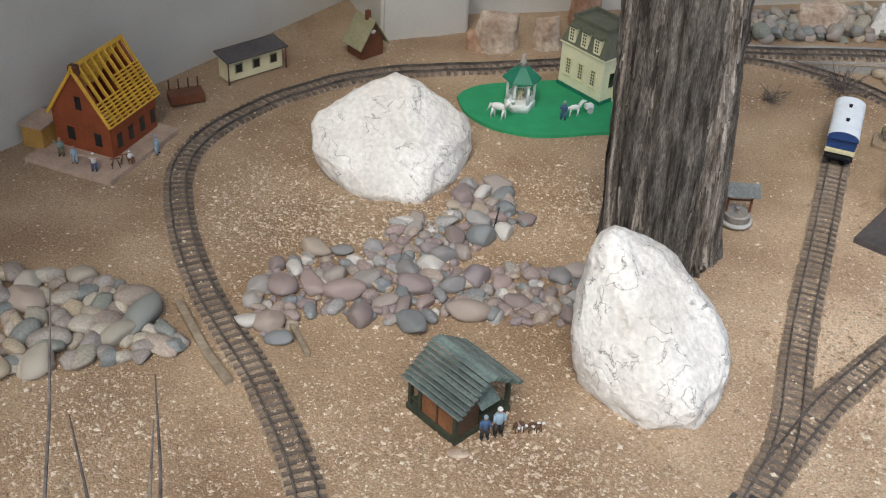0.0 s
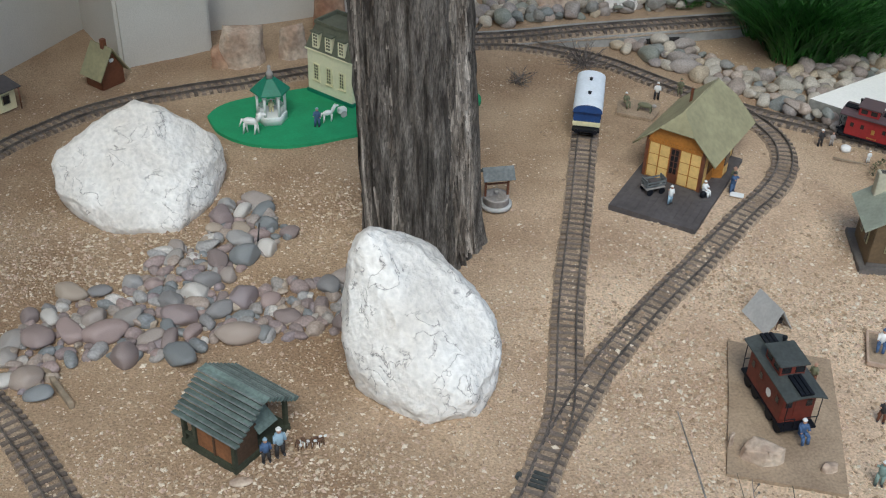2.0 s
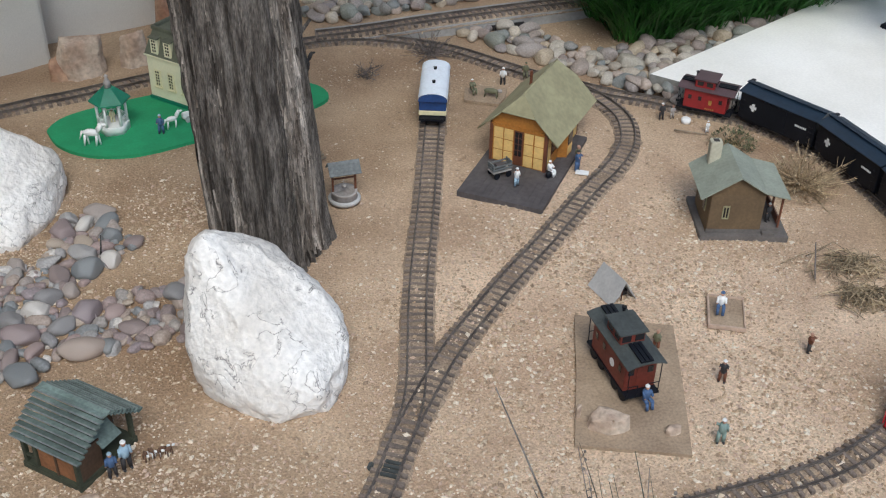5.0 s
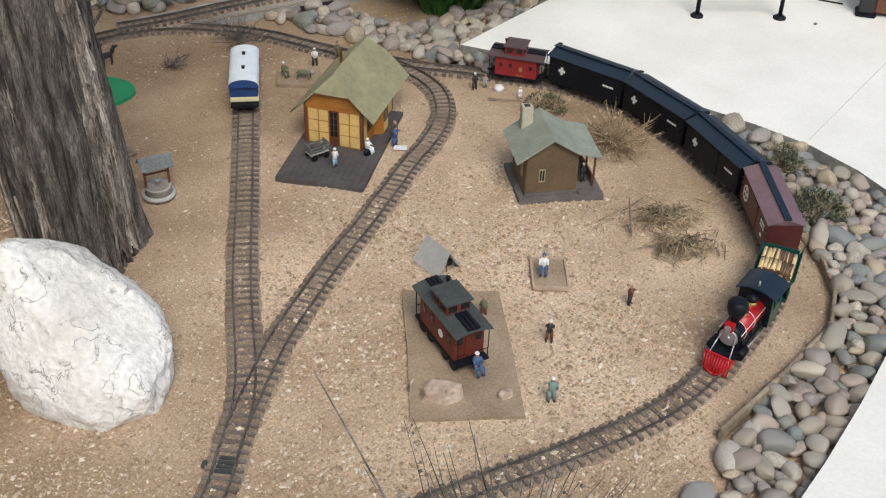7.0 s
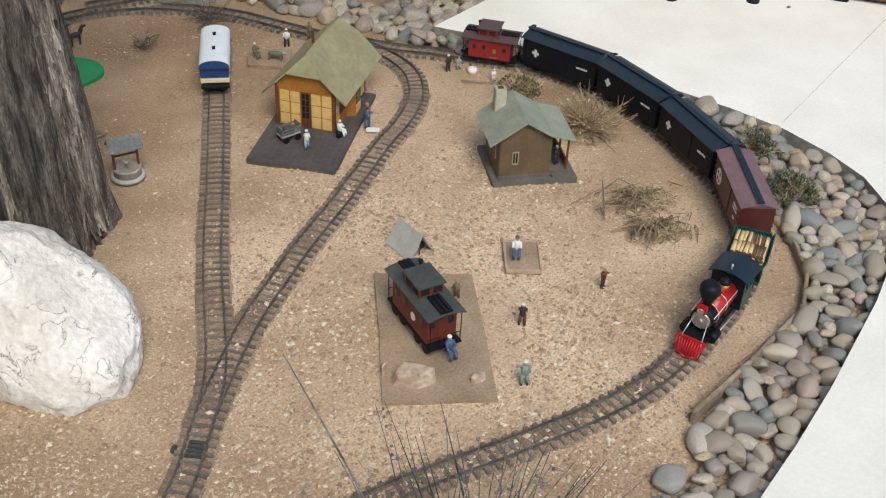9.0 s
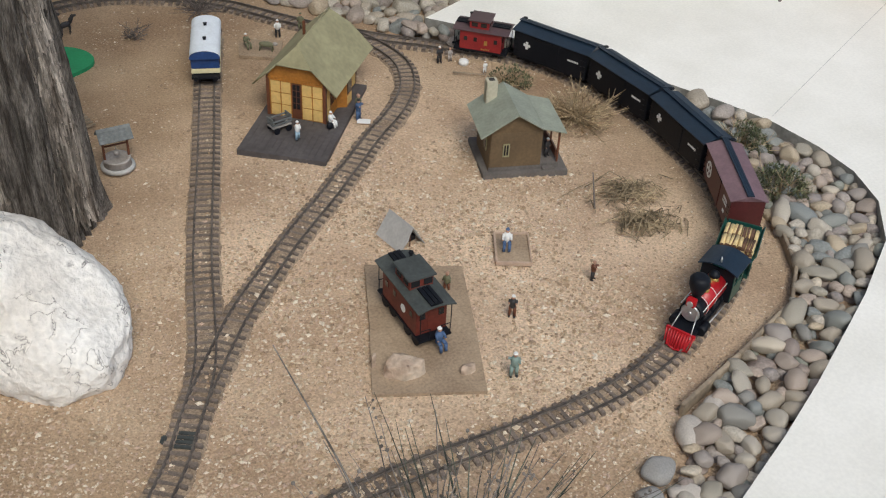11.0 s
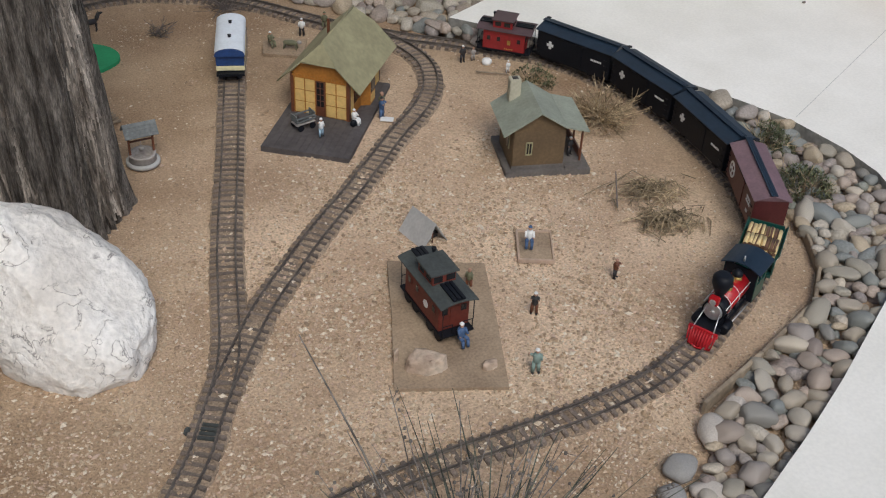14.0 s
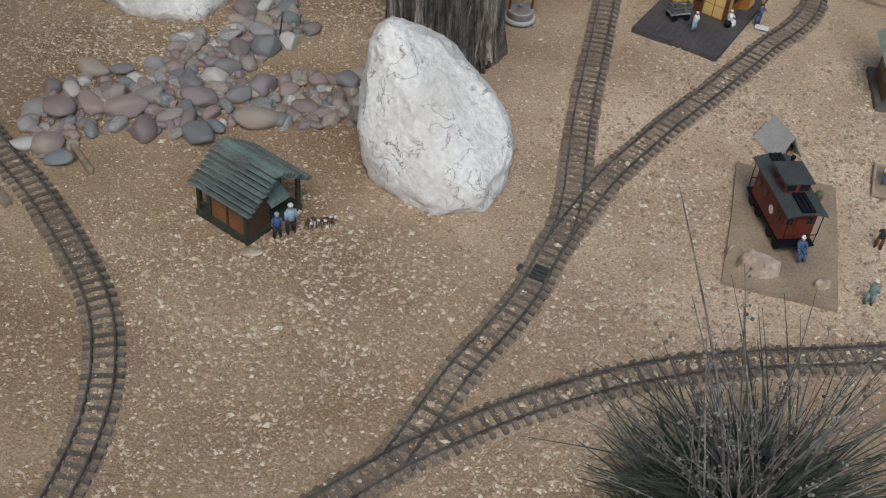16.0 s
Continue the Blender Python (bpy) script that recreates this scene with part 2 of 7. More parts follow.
def quartz():
    """White quartz: chalky, grey-blue veins, ochre dirt in hollows."""
    m = surface("white_quartz", (0.71, 0.665, 0.615), (0.865, 0.835, 0.80), 6, 0.85, 0.9, fine=75, stain=0.13, tall=0.007)
    n, l = m.node_tree.nodes, m.node_tree.links
    b = n["Principled BSDF"]
    hue = next(x for x in n if x.type == "HUE_SAT")
    co = next(x for x in n if x.type == "TEX_COORD")
    vein = n.new("ShaderNodeTexNoise")
    vein.inputs["Scale"].default_value, vein.inputs["Detail"].default_value, vein.inputs["Distortion"].default_value = 19.0, 12, 0.5
    l.new(co.outputs["Object"], vein.inputs["Vector"])
    r = n.new("ShaderNodeValToRGB")
    e = r.color_ramp.elements
    e[0].position, e[0].color = 0.47, (1, 1, 1, 1)
    e[1].position, e[1].color = 0.53, (1, 1, 1, 1)
    k = e.new(0.5)
    k.color = (0.24, 0.235, 0.24, 1)
    k = e.new(0.490)
    k.color = (0.84, 0.83, 0.83, 1)
    k = e.new(0.510)
    k.color = (0.86, 0.84, 0.82, 1)
    l.new(vein.outputs["Fac"], r.inputs[0])
    patch = n.new("ShaderNodeTexNoise")
    patch.inputs["Scale"].default_value, patch.inputs["Detail"].default_value = 11.0, 8
    l.new(co.outputs["Object"], patch.inputs["Vector"])
    pr = n.new("ShaderNodeValToRGB")
    pr.color_ramp.elements[0].position, pr.color_ramp.elements[0].color = 0.50, (0, 0, 0, 1)
    pr.color_ramp.elements[1].position, pr.color_ramp.elements[1].color = 0.58, (1, 1, 1, 1)
    l.new(patch.outputs["Fac"], pr.inputs[0])
    mx = n.new("ShaderNodeMix")
    mx.data_type, mx.blend_type = "RGBA", "MULTIPLY"
    l.new(pr.outputs[0], mx.inputs["Factor"])
    l.new(hue.outputs[0], mx.inputs[6])
    l.new(r.outputs[0], mx.inputs[7])
    l.new(mx.outputs[2], b.inputs["Base Color"])
    return m


QUARTZ = quartz()


# ---------------------------------------------------------------- mesh helpers
def link(name, bm, material, smooth=False):
    mesh = bpy.data.meshes.new(name)
    bm.to_mesh(mesh)
    bm.free()
    for m in (material if isinstance(material, (list, tuple)) else [material]):
        mesh.materials.append(m)
    if smooth:
        mesh.polygons.foreach_set("use_smooth", [True] * len(mesh.polygons))
    return mesh


def thing(name, m, label, category, group="", kind=""):
    ob = new(name)
    ob.empty_display_size = 0.02
    ob.matrix_world = m
    return tagged(ob, label, category, group, kind)


def part(name, bm, material, parent, label="", smooth=False):
    ob = new(name, link(name, bm, material, smooth))
    ob.parent = parent
    if label:
        ob["label"] = label
    return ob


def single(name, bm, material, m, label, category, group="", kind="", smooth=False):
    ob = new(name, link(name, bm, material, smooth))
    ob.matrix_world = m
    return tagged(ob, label, category, group, kind)


def box(bm, x0, x1, y0, y1, z0, z1, bevel=0.0, slot=0, m=None):
    r = bmesh.ops.create_cube(bm, size=1)
    vs = r["verts"]
    for v in vs:
        v.co = Vector(((x0 + x1) / 2 + v.co.x * (x1 - x0), (y0 + y1) / 2 + v.co.y * (y1 - y0), (z0 + z1) / 2 + v.co.z * (z1 - z0)))
    if m is not None:
        for v in vs:
            v.co = m @ v.co
    fs = list({f for v in vs for f in v.link_faces})
    for f in fs:
        f.material_index = slot
    if bevel:
        es = list({e for v in vs for e in v.link_edges})
        r = bmesh.ops.bevel(bm, geom=es, offset=bevel, segments=2, affect="EDGES")
        for f in r["faces"]:
            f.material_index = slot
    return bm


def rod(bm, a, b, r0, r1=None, n=8, slot=0, cap=True):
    a, b = Vector(a), Vector(b)
    r1 = r0 if r1 is None else r1
    q = (b - a).to_track_quat("Z", "Y")
    rings = []
    for p, r in ((a, r0), (b, r1)):
        rings.append([bm.verts.new(p + q @ Vector((r * math.cos(2 * math.pi * i / n), r * math.sin(2 * math.pi * i / n), 0))) for i in range(n)])
    for i in range(n):
        f = bm.faces.new((rings[0][i], rings[0][(i + 1) % n], rings[1][(i + 1) % n], rings[1][i]))
        f.material_index, f.smooth = slot, True
    if cap:
        bm.faces.new(rings[0][::-1]).material_index = slot
        bm.faces.new(rings[1]).material_index = slot
    return bm


def lathe(bm, profile, n=16, at=(0, 0, 0), slot=0):
    """Turn (radius, height) pairs about the upright through at."""
    x, y, z = at
    rings = [[bm.verts.new((x + r * math.cos(2 * math.pi * i / n), y + r * math.sin(2 * math.pi * i / n), z + h)) for i in range(n)] for r, h in profile]
    for a, b in zip(rings, rings[1:]):
        for i in range(n):
            f = bm.faces.new((a[i], a[(i + 1) % n], b[(i + 1) % n], b[i]))
            f.material_index, f.smooth = slot, True
    bm.faces.new(rings[0][::-1]).material_index = slot
    bm.faces.new(rings[-1]).material_index = slot
    return bm


def ball(bm, c, r, scale=(1, 1, 1), slot=0, sub=1):
    made = bmesh.ops.create_icosphere(bm, subdivisions=sub, radius=r)
    for v in made["verts"]:
        v.co = Vector((v.co.x * scale[0], v.co.y * scale[1], v.co.z * scale[2])) + Vector(c)
        for f in v.link_faces:
            f.material_index, f.smooth = slot, True
    return bm


def slab_of(bm, pts, z0, z1, slot=0):
    """An upright prism over a plan outline."""
    lo = [bm.verts.new((x, y, z0)) for x, y in pts]
    hi = [bm.verts.new((x, y, z1)) for x, y in pts]
    n = len(pts)
    top = bm.faces.new(hi)
    bm.faces.new(lo[::-1])
    for i in range(n):
        bm.faces.new((lo[i], lo[(i + 1) % n], hi[(i + 1) % n], hi[i]))
    for f in bm.faces:
        f.material_index = slot
    bmesh.ops.recalc_face_normals(bm, faces=bm.faces)
    return top


def sheet(bm, corners, thick, slot=0):
    """A flat board on 3 or 4 corners, thickened downwards along its normal."""
    c = [Vector(p) for p in corners]
    nrm = (c[1] - c[0]).cross(c[2] - c[0]).normalized()
    if nrm.z < 0:
        nrm = -nrm
    top = [bm.verts.new(p) for p in c]
    low = [bm.verts.new(p - nrm * thick) for p in c]
    k = len(c)
    fs = [bm.faces.new(top), bm.faces.new(low[::-1])]
    for i in range(k):
        fs.append(bm.faces.new((top[i], low[i], low[(i + 1) % k], top[(i + 1) % k])))
    for f in fs:
        f.material_index = slot
    bmesh.ops.recalc_face_normals(bm, faces=fs)
    return bm


def inside(x, y, poly):
    odd, j = False, len(poly) - 1
    for i in range(len(poly)):
        xi, yi = poly[i]
        xj, yj = poly[j]
        if (yi > y) != (yj > y) and x < (xj - xi) * (y - yi) / (yj - yi) + xi:
            odd = not odd
        j = i
    return odd


def curve_of(pts, step):
    """Even points (x, y, z, heading) along a smooth line through the given plan points."""
    p = [Vector((*q, 0.0)) if len(q) == 2 else Vector(q) for q in pts]
    p = [2 * p[0] - p[1]] + p + [2 * p[-1] - p[-2]]
    dense = []
    for i in range(1, len(p) - 2):
        for k in range(24):
            u = k / 24
            a, b, c, d = p[i - 1:i + 3]
            dense.append(0.5 * (2 * b + (c - a) * u + (2 * a - 5 * b + 4 * c - d) * u * u + (3 * b - a - 3 * c + d) * u ** 3))
    dense.append(p[-2])
    for _ in range(60):
        dense = [dense[0]] + [(dense[i - 1] + dense[i] * 2 + dense[i + 1]) / 4 for i in range(1, len(dense) - 1)] + [dense[-1]]
    out, left = [dense[0]], step
    for a, b in zip(dense, dense[1:]):
        d = (b - a).length
        while d > 0 and left <= d:
            a = a + (b - a) * (left / d)
            out.append(a.copy())
            d = (b - a).length
            left = step
        left -= d
    res = []
    for i, q in enumerate(out):
        t = out[min(i + 1, len(out) - 1)] - out[max(i - 1, 0)]
        res.append((q.x, q.y, q.z, math.atan2(t.y, t.x)))
    return res



def arch(bm, x0, x1, rows, thick):
    """A bent roof sheet along x over (y, z) rows, closed all round."""
    rings = []
    for x in (x0, x1):
        rings.append([bm.verts.new((x, y, z)) for y, z in rows] + [bm.verts.new((x, y, z - thick)) for y, z in rows[::-1]])
    n = len(rings[0])
    for i in range(n):
        bm.faces.new((rings[0][i], rings[0][(i + 1) % n], rings[1][(i + 1) % n], rings[1][i]))
    bm.faces.new(rings[0]), bm.faces.new(rings[1][::-1])
    bmesh.ops.recalc_face_normals(bm, faces=bm.faces)
    return bm


# ---------------------------------------------------------------- plan
LOOP = [(-0.10, 1.22), (-0.03, 1.34), (0.024, 1.48), (0.062, 1.625), (0.07, 1.776), (0.047, 1.93), (-0.02, 2.10), (-0.12, 2.30), (-0.21, 2.44),
        (-0.30, 2.60), (-0.385, 2.79), (-0.45, 3.0), (-0.475, 3.17), (-0.44, 3.34), (-0.37, 3.47), (-0.29, 3.58), (-0.18, 3.68), (-0.06, 3.77),
        (0.14, 3.85), (0.363, 3.89), (0.62, 3.955), (0.97, 4.06), (1.318, 4.114), (1.481, 4.074), (1.685, 3.958), (1.80, 3.845), (1.92, 3.68),
        (2.04, 3.555), (2.19, 3.41), (2.38, 3.245), (2.53, 3.08), (2.61, 2.87), (2.635, 2.66), (2.625, 2.43), (2.585, 2.205), (2.495, 2.04),
        (2.376, 1.915), (2.235, 1.832), (2.069, 1.755), (1.90, 1.70)]
LOOP2 = [(1.737, 1.684), (1.588, 1.677), (1.455, 1.68), (1.30, 1.68), (1.165, 1.67), (1.006, 1.64), (0.80, 1.58), (0.62, 1.505), (0.494, 1.43), (0.35, 1.33), (0.2, 1.2), (0.08, 1.05)]
COACHLINE = [(0.60, 1.50), (0.678, 1.605), (0.758, 1.71), (0.85, 1.81), (0.93, 1.91), (0.99, 2.01), (1.045, 2.10), (1.09, 2.20), (1.135, 2.34), (1.185, 2.50), (1.24, 2.657), (1.365, 2.992), (1.50, 3.367), (1.64, 3.74)]
DEPOTLINE = [(0.93, 1.91), (0.995, 2.02), (1.068, 2.12), (1.14, 2.215), (1.236, 2.327), (1.407, 2.493), (1.617, 2.677), (1.81, 2.855), (1.92, 2.945), (2.01, 3.03), (2.08, 3.13), (2.118, 3.24), (2.122, 3.335), (2.105, 3.425), (2.07, 3.505), (2.02, 3.575)]
UPPER = [(1.30, 4.15, 0.004), (1.43, 4.135, 0.010), (1.56, 4.117, 0.022), (1.69, 4.105, 0.034), (1.955, 4.097, 0.044), (2.24, 4.105, 0.045), (2.40, 4.117, 0.045), (3.1, 4.24, 0.05), (3.8, 4.38, 0.05)]
SLAB = [(-2.6, -1.14), (0.0, 0.30), (0.9, 0.79), (1.4, 1.055), (1.82, 1.285), (2.05, 1.39), (2.24, 1.485), (2.56, 1.66), (2.78, 1.80), (2.90, 1.94), (2.95, 2.08), (2.955, 2.22), (2.93, 2.39),
        (2.865, 2.56), (2.78, 2.73), (2.69, 2.89), (2.56, 3.10), (2.44, 3.285), (2.307, 3.441), (2.93, 3.705), (4.6, 4.42), (9.0, 6.2), (14.0, 6.0), (14.0, -8.0), (-2.6, -8.0)]
CREEK = [(-0.17, 2.47), (-0.17, 2.60), (-0.14, 2.69), (-0.05, 2.79), (0.03, 2.79), (0.09, 2.73), (0.15, 2.90), (0.20, 2.95), (0.30, 2.95), (0.31, 3.06), (0.38, 3.16), (0.46, 3.16), (0.50, 3.06), (0.54, 2.97), (0.48, 2.90), (0.38, 2.80), (0.29, 2.70), (0.43, 2.72), (0.52, 2.76), (0.62, 2.72), (0.70, 2.75), (0.69, 2.55), (0.55, 2.52), (0.43, 2.52), (0.33, 2.55), (0.25, 2.49), (0.17, 2.49), (0.05, 2.52), (-0.03, 2.52), (-0.08, 2.41)]
LEFTBED = [(-1.1, 2.62), (-0.81, 2.60), (-0.63, 2.60), (-0.50, 2.59), (-0.39, 2.47), (-0.30, 2.38), (-0.37, 2.33), (-0.50, 2.29), (-0.68, 2.25), (-1.1, 2.2)]
STONEBAND = [(1.66, 1.30), (1.80, 1.315), (2.05, 1.43), (2.24, 1.52), (2.53, 1.68), (2.74, 1.83), (2.86, 1.97), (2.91, 2.10), (2.915, 2.22), (2.885, 2.39), (2.82, 2.56), (2.74, 2.71), (2.65, 2.87), (2.53, 3.07), (2.40, 3.26), (2.28, 3.42),
             (2.22, 3.46), (2.36, 3.30), (2.57, 3.07), (2.665, 2.86), (2.70, 2.66), (2.69, 2.40), (2.63, 2.11), (2.52, 1.86), (2.39, 1.745), (2.16, 1.65), (1.96, 1.57), (1.80, 1.43)]
BACKBED = [(1.82, 4.03), (1.90, 4.045), (2.06, 4.03), (2.13, 3.96), (2.16, 3.87), (2.23, 3.77), (2.45, 3.75), (2.95, 3.84), (3.4, 4.02), (3.42, 3.94), (2.92, 3.73), (2.40, 3.50), (2.29, 3.46), (2.19, 3.52), (2.10, 3.64), (2.02, 3.76), (1.91, 3.88)]
GREENMAT = [(0.325, 3.68), (0.35, 3.58), (0.42, 3.50), (0.49, 3.462), (0.58, 3.45), (0.69, 3.468), (0.80, 3.495), (0.95, 3.52), (1.13, 3.594), (1.215, 3.64), (1.235, 3.70), (1.20, 3.775), (1.10, 3.83), (0.95, 3.86), (0.7, 3.845), (0.45, 3.79), (0.36, 3.74)]
WHITE_BOULDER_AT, TALL_BOULDER_AT = (0.145, 3.25), (0.80, 2.40)

# ---------------------------------------------------------------- ground
def ground_height(x, y):
    v = Vector((x, y, 0))
    return 0.008 * noise.noise(v * 1.3) + 0.004 * noise.noise(v * 6) + 0.0012 * noise.noise(v * 25) - 0.004


def make_ground():
    def axis(lo, hi, step, far):
        a = list(np.arange(lo, hi + 1e-6, step))
        d, lows, highs = step, [], []
        while d < far:
            d *= 1.5
            lows.append((lows[-1] if lows else lo) - d)
            highs.append((highs[-1] if highs else hi) + d)
        return lows[::-1] + a + highs
    xs, ys = axis(-1.3, 3.2, 0.0225, 90), axis(1.0, 4.6, 0.0225, 90)
    bm = bmesh.new()
    g = [[bm.verts.new((x, y, ground_height(x, y) if -1.4 < x < 3.3 and 0.9 < y < 4.7 else -0.004)) for x in xs] for y in ys]
    for a, b in zip(g, g[1:]):
        for i in range(len(xs) - 1):
            bm.faces.new((a[i], a[i + 1], b[i + 1], b[i]))
    return single("ground", bm, SAND, Matrix(), "dry tan decomposed granite and sand, level garden ground", "ground", kind="structure", smooth=True)


ground = make_ground()


def make_chips():
    """Loose crushed gravel in patches, dense inside the loop and thin beside the tree and the depot."""
    rng = random.Random(4)
    verts, faces = [], []
    patches = ((1.35, 2.25, 0.32), (1.85, 2.42, 0.27), (1.15, 1.72, 0.30), (0.45, 1.85, 0.42), (0.15, 2.98, 0.26), (2.05, 2.52, 0.20), (1.62, 2.62, 0.22), (-0.10, 2.92, 0.25), (1.75, 1.70, 0.22), (0.66, 3.05, 0.16), (-0.45, 1.90, 0.30), (1.95, 1.95, 0.22), (0.95, 1.45, 0.35))
    n = 0
    while n < 125000:
        x, y = rng.uniform(-1.1, 2.75), rng.uniform(1.15, 4.05)
        near = max(math.exp(-((x - a) ** 2 + (y - b) ** 2) / (2 * r * r)) for a, b, r in patches)
        d = 0.11 + 0.72 * near + 0.45 * noise.noise(Vector((x * 5, y * 5, 3))) * (0.3 + near) + 0.30 * noise.noise(Vector((x * 13, y * 13, 9)))
        n += 0.15
        if rng.random() > d or inside(x, y, SLAB) or inside(x, y, STONEBAND):
            continue
        n += 0.85
        s = min(0.0085, rng.lognormvariate(math.log(0.0022 + 0.0011 * near), 0.42))
        z = ground_height(x, y) + s * 0.25 + (0.0085 if (round(x / 0.03), round(y / 0.03)) in LAID else 0)
        a = rng.uniform(0, 6.28)
        b = len(verts)
        sx, sy, sz = s * rng.uniform(0.8, 1.5), s * rng.uniform(0.6, 1.0), s * rng.uniform(0.45, 0.8)
        ca, sa = math.cos(a), math.sin(a)
        for px, py, pz in ((1, 0, 0), (0.2, 1, 0.1), (-1, 0.2, -0.1), (-0.1, -1, 0), (0.15, 0.1, 1)):
            px, py, pz = px * sx * rng.uniform(0.8, 1.2), py * sy * rng.uniform(0.8, 1.2), pz * sz
            verts.append((x + px * ca - py * sa, y + px * sa + py * ca, z + pz))
        faces += [(b, b + 1, b + 4), (b + 1, b + 2, b + 4), (b + 2, b + 3, b + 4), (b + 3, b, b + 4)]
    mesh = bpy.data.meshes.new("gravel")
    mesh.from_pydata(verts, [], faces)
    mesh.materials.append(CHIPS)
    ob = new("gravel", mesh)
    return tagged(ob, "loose pale crushed gravel chips on the sand", "gravel", kind="stuff")


# slab of the walk
bm = bmesh.new()
slab_of(bm, SLAB, -0.06, 0.052)
bmesh.ops.triangulate(bm, faces=[f for f in bm.faces if len(f.verts) > 4])
# tops stay white, side faces take the painted shade colour
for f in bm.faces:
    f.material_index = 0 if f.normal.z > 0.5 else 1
single("pavement", bm, [CONCRETE, SIDESHADE], Matrix(), "bright white concrete walk, its rough side faces coloured dark for shade", "pavement", kind="structure")
bm = bmesh.new()
for a, b in (((2.95, 2.4155), (3.7, 2.77)), ((3.7, 2.77), (4.4, 3.10))):
    v = (Vector(b) - Vector(a)).normalized()
    nrm = Vector((-v.y, v.x)) * 0.001
    sheet(bm, [(a[0] + nrm.x, a[1] + nrm.y, 0.0535), (b[0] + nrm.x, b[1] + nrm.y, 0.0535), (b[0] - nrm.x, b[1] - nrm.y, 0.0535), (a[0] - nrm.x, a[1] - nrm.y, 0.0535)], 0.001)
single("pavement_joint", bm, JOINT, Matrix(), "narrow worn control joint in the concrete", "joint", kind="structure")


# ---------------------------------------------------------------- walls
def wall(name, a, b, thick, top, label):
    a, b = Vector(a), Vector(b)
    d = (b - a).normalized()
    nrm = Vector((-d.y, d.x)) * thick
    bm = bmesh.new()
    slab_of(bm, [tuple(a), tuple(b), tuple(b + nrm), tuple(a + nrm)], -0.05, top)
    bmesh.ops.bevel(bm, geom=[e for e in bm.edges if abs((e.verts[0].co - e.verts[1].co).z) > 0.5], offset=0.012, segments=2, affect="EDGES")
    return single(name, bm, STUCCO, Matrix(), label, "wall", kind="structure")


wall("wall_left", (-2.60, 1.01), (-0.05, 4.53), 0.2, 2.6, "smooth pale grey-beige stucco house wall")
wall("wall_pillar", (0.045, 4.075), (0.36, 4.205), 0.7, 2.6, "pale stucco pier standing forward of the wall")
wall("wall_back", (0.30, 4.36), (6.0, 5.60), 0.2, 2.6, "pale stucco garden wall behind the rocks")


# out-of-view overhang, added to keep light off the left wall and barn
bm = bmesh.new()
slab_of(bm, [(-2.7, 0.9), (-1.9, -0.3), (-0.75, 1.2), (-0.40, 2.75), (0.05, 3.62), (0.05, 4.6), (-0.1, 4.6)], 2.30, 2.43)
single("roof_eave", bm, STUCCO, Matrix(), "unseen pale overhang added to shade the left wall and barn", "eave", kind="structure")


# ---------------------------------------------------------------- tracks
def rail_part(pts, side, parent):
    bm = bmesh.new()
    prof = [(-0.0028, 0.010), (-0.0028, 0.0115), (-0.0009, 0.0125), (-0.0009, 0.0155), (-0.0016, 0.0165), (-0.0016, 0.0185), (0.0016, 0.0185), (0.0016, 0.0165), (0.0009, 0.0155), (0.0009, 0.0125), (0.0028, 0.0115), (0.0028, 0.010)]
    prev = None
    for x, y, z, h in pts:
        nx, ny = -math.sin(h), math.cos(h)
        ring = [bm.verts.new((x + nx * (side + u), y + ny * (side + u), z + v)) for u, v in prof]
        if prev:
            for i in range(len(prof)):
                j = (i + 1) % len(prof)
                bm.faces.new((prev[i], prev[j], ring[j], ring[i]))
        prev = ring
    bmesh.ops.recalc_face_normals(bm, faces=bm.faces)
    return part("rail", bm, RAIL, parent)


def tie_mesh():
    bm = bmesh.new()
    box(bm, -0.0055, 0.0055, -0.040, 0.040, 0.0, 0.0105, 0.0012)
    for s in (-1, 1):
        box(bm, -0.004, 0.004, s * 0.0225 - 0.006, s * 0.0225 + 0.006, 0.0105, 0.0125)
    return link("tie", bm, TIE)


TIE_MESH = tie_mesh()


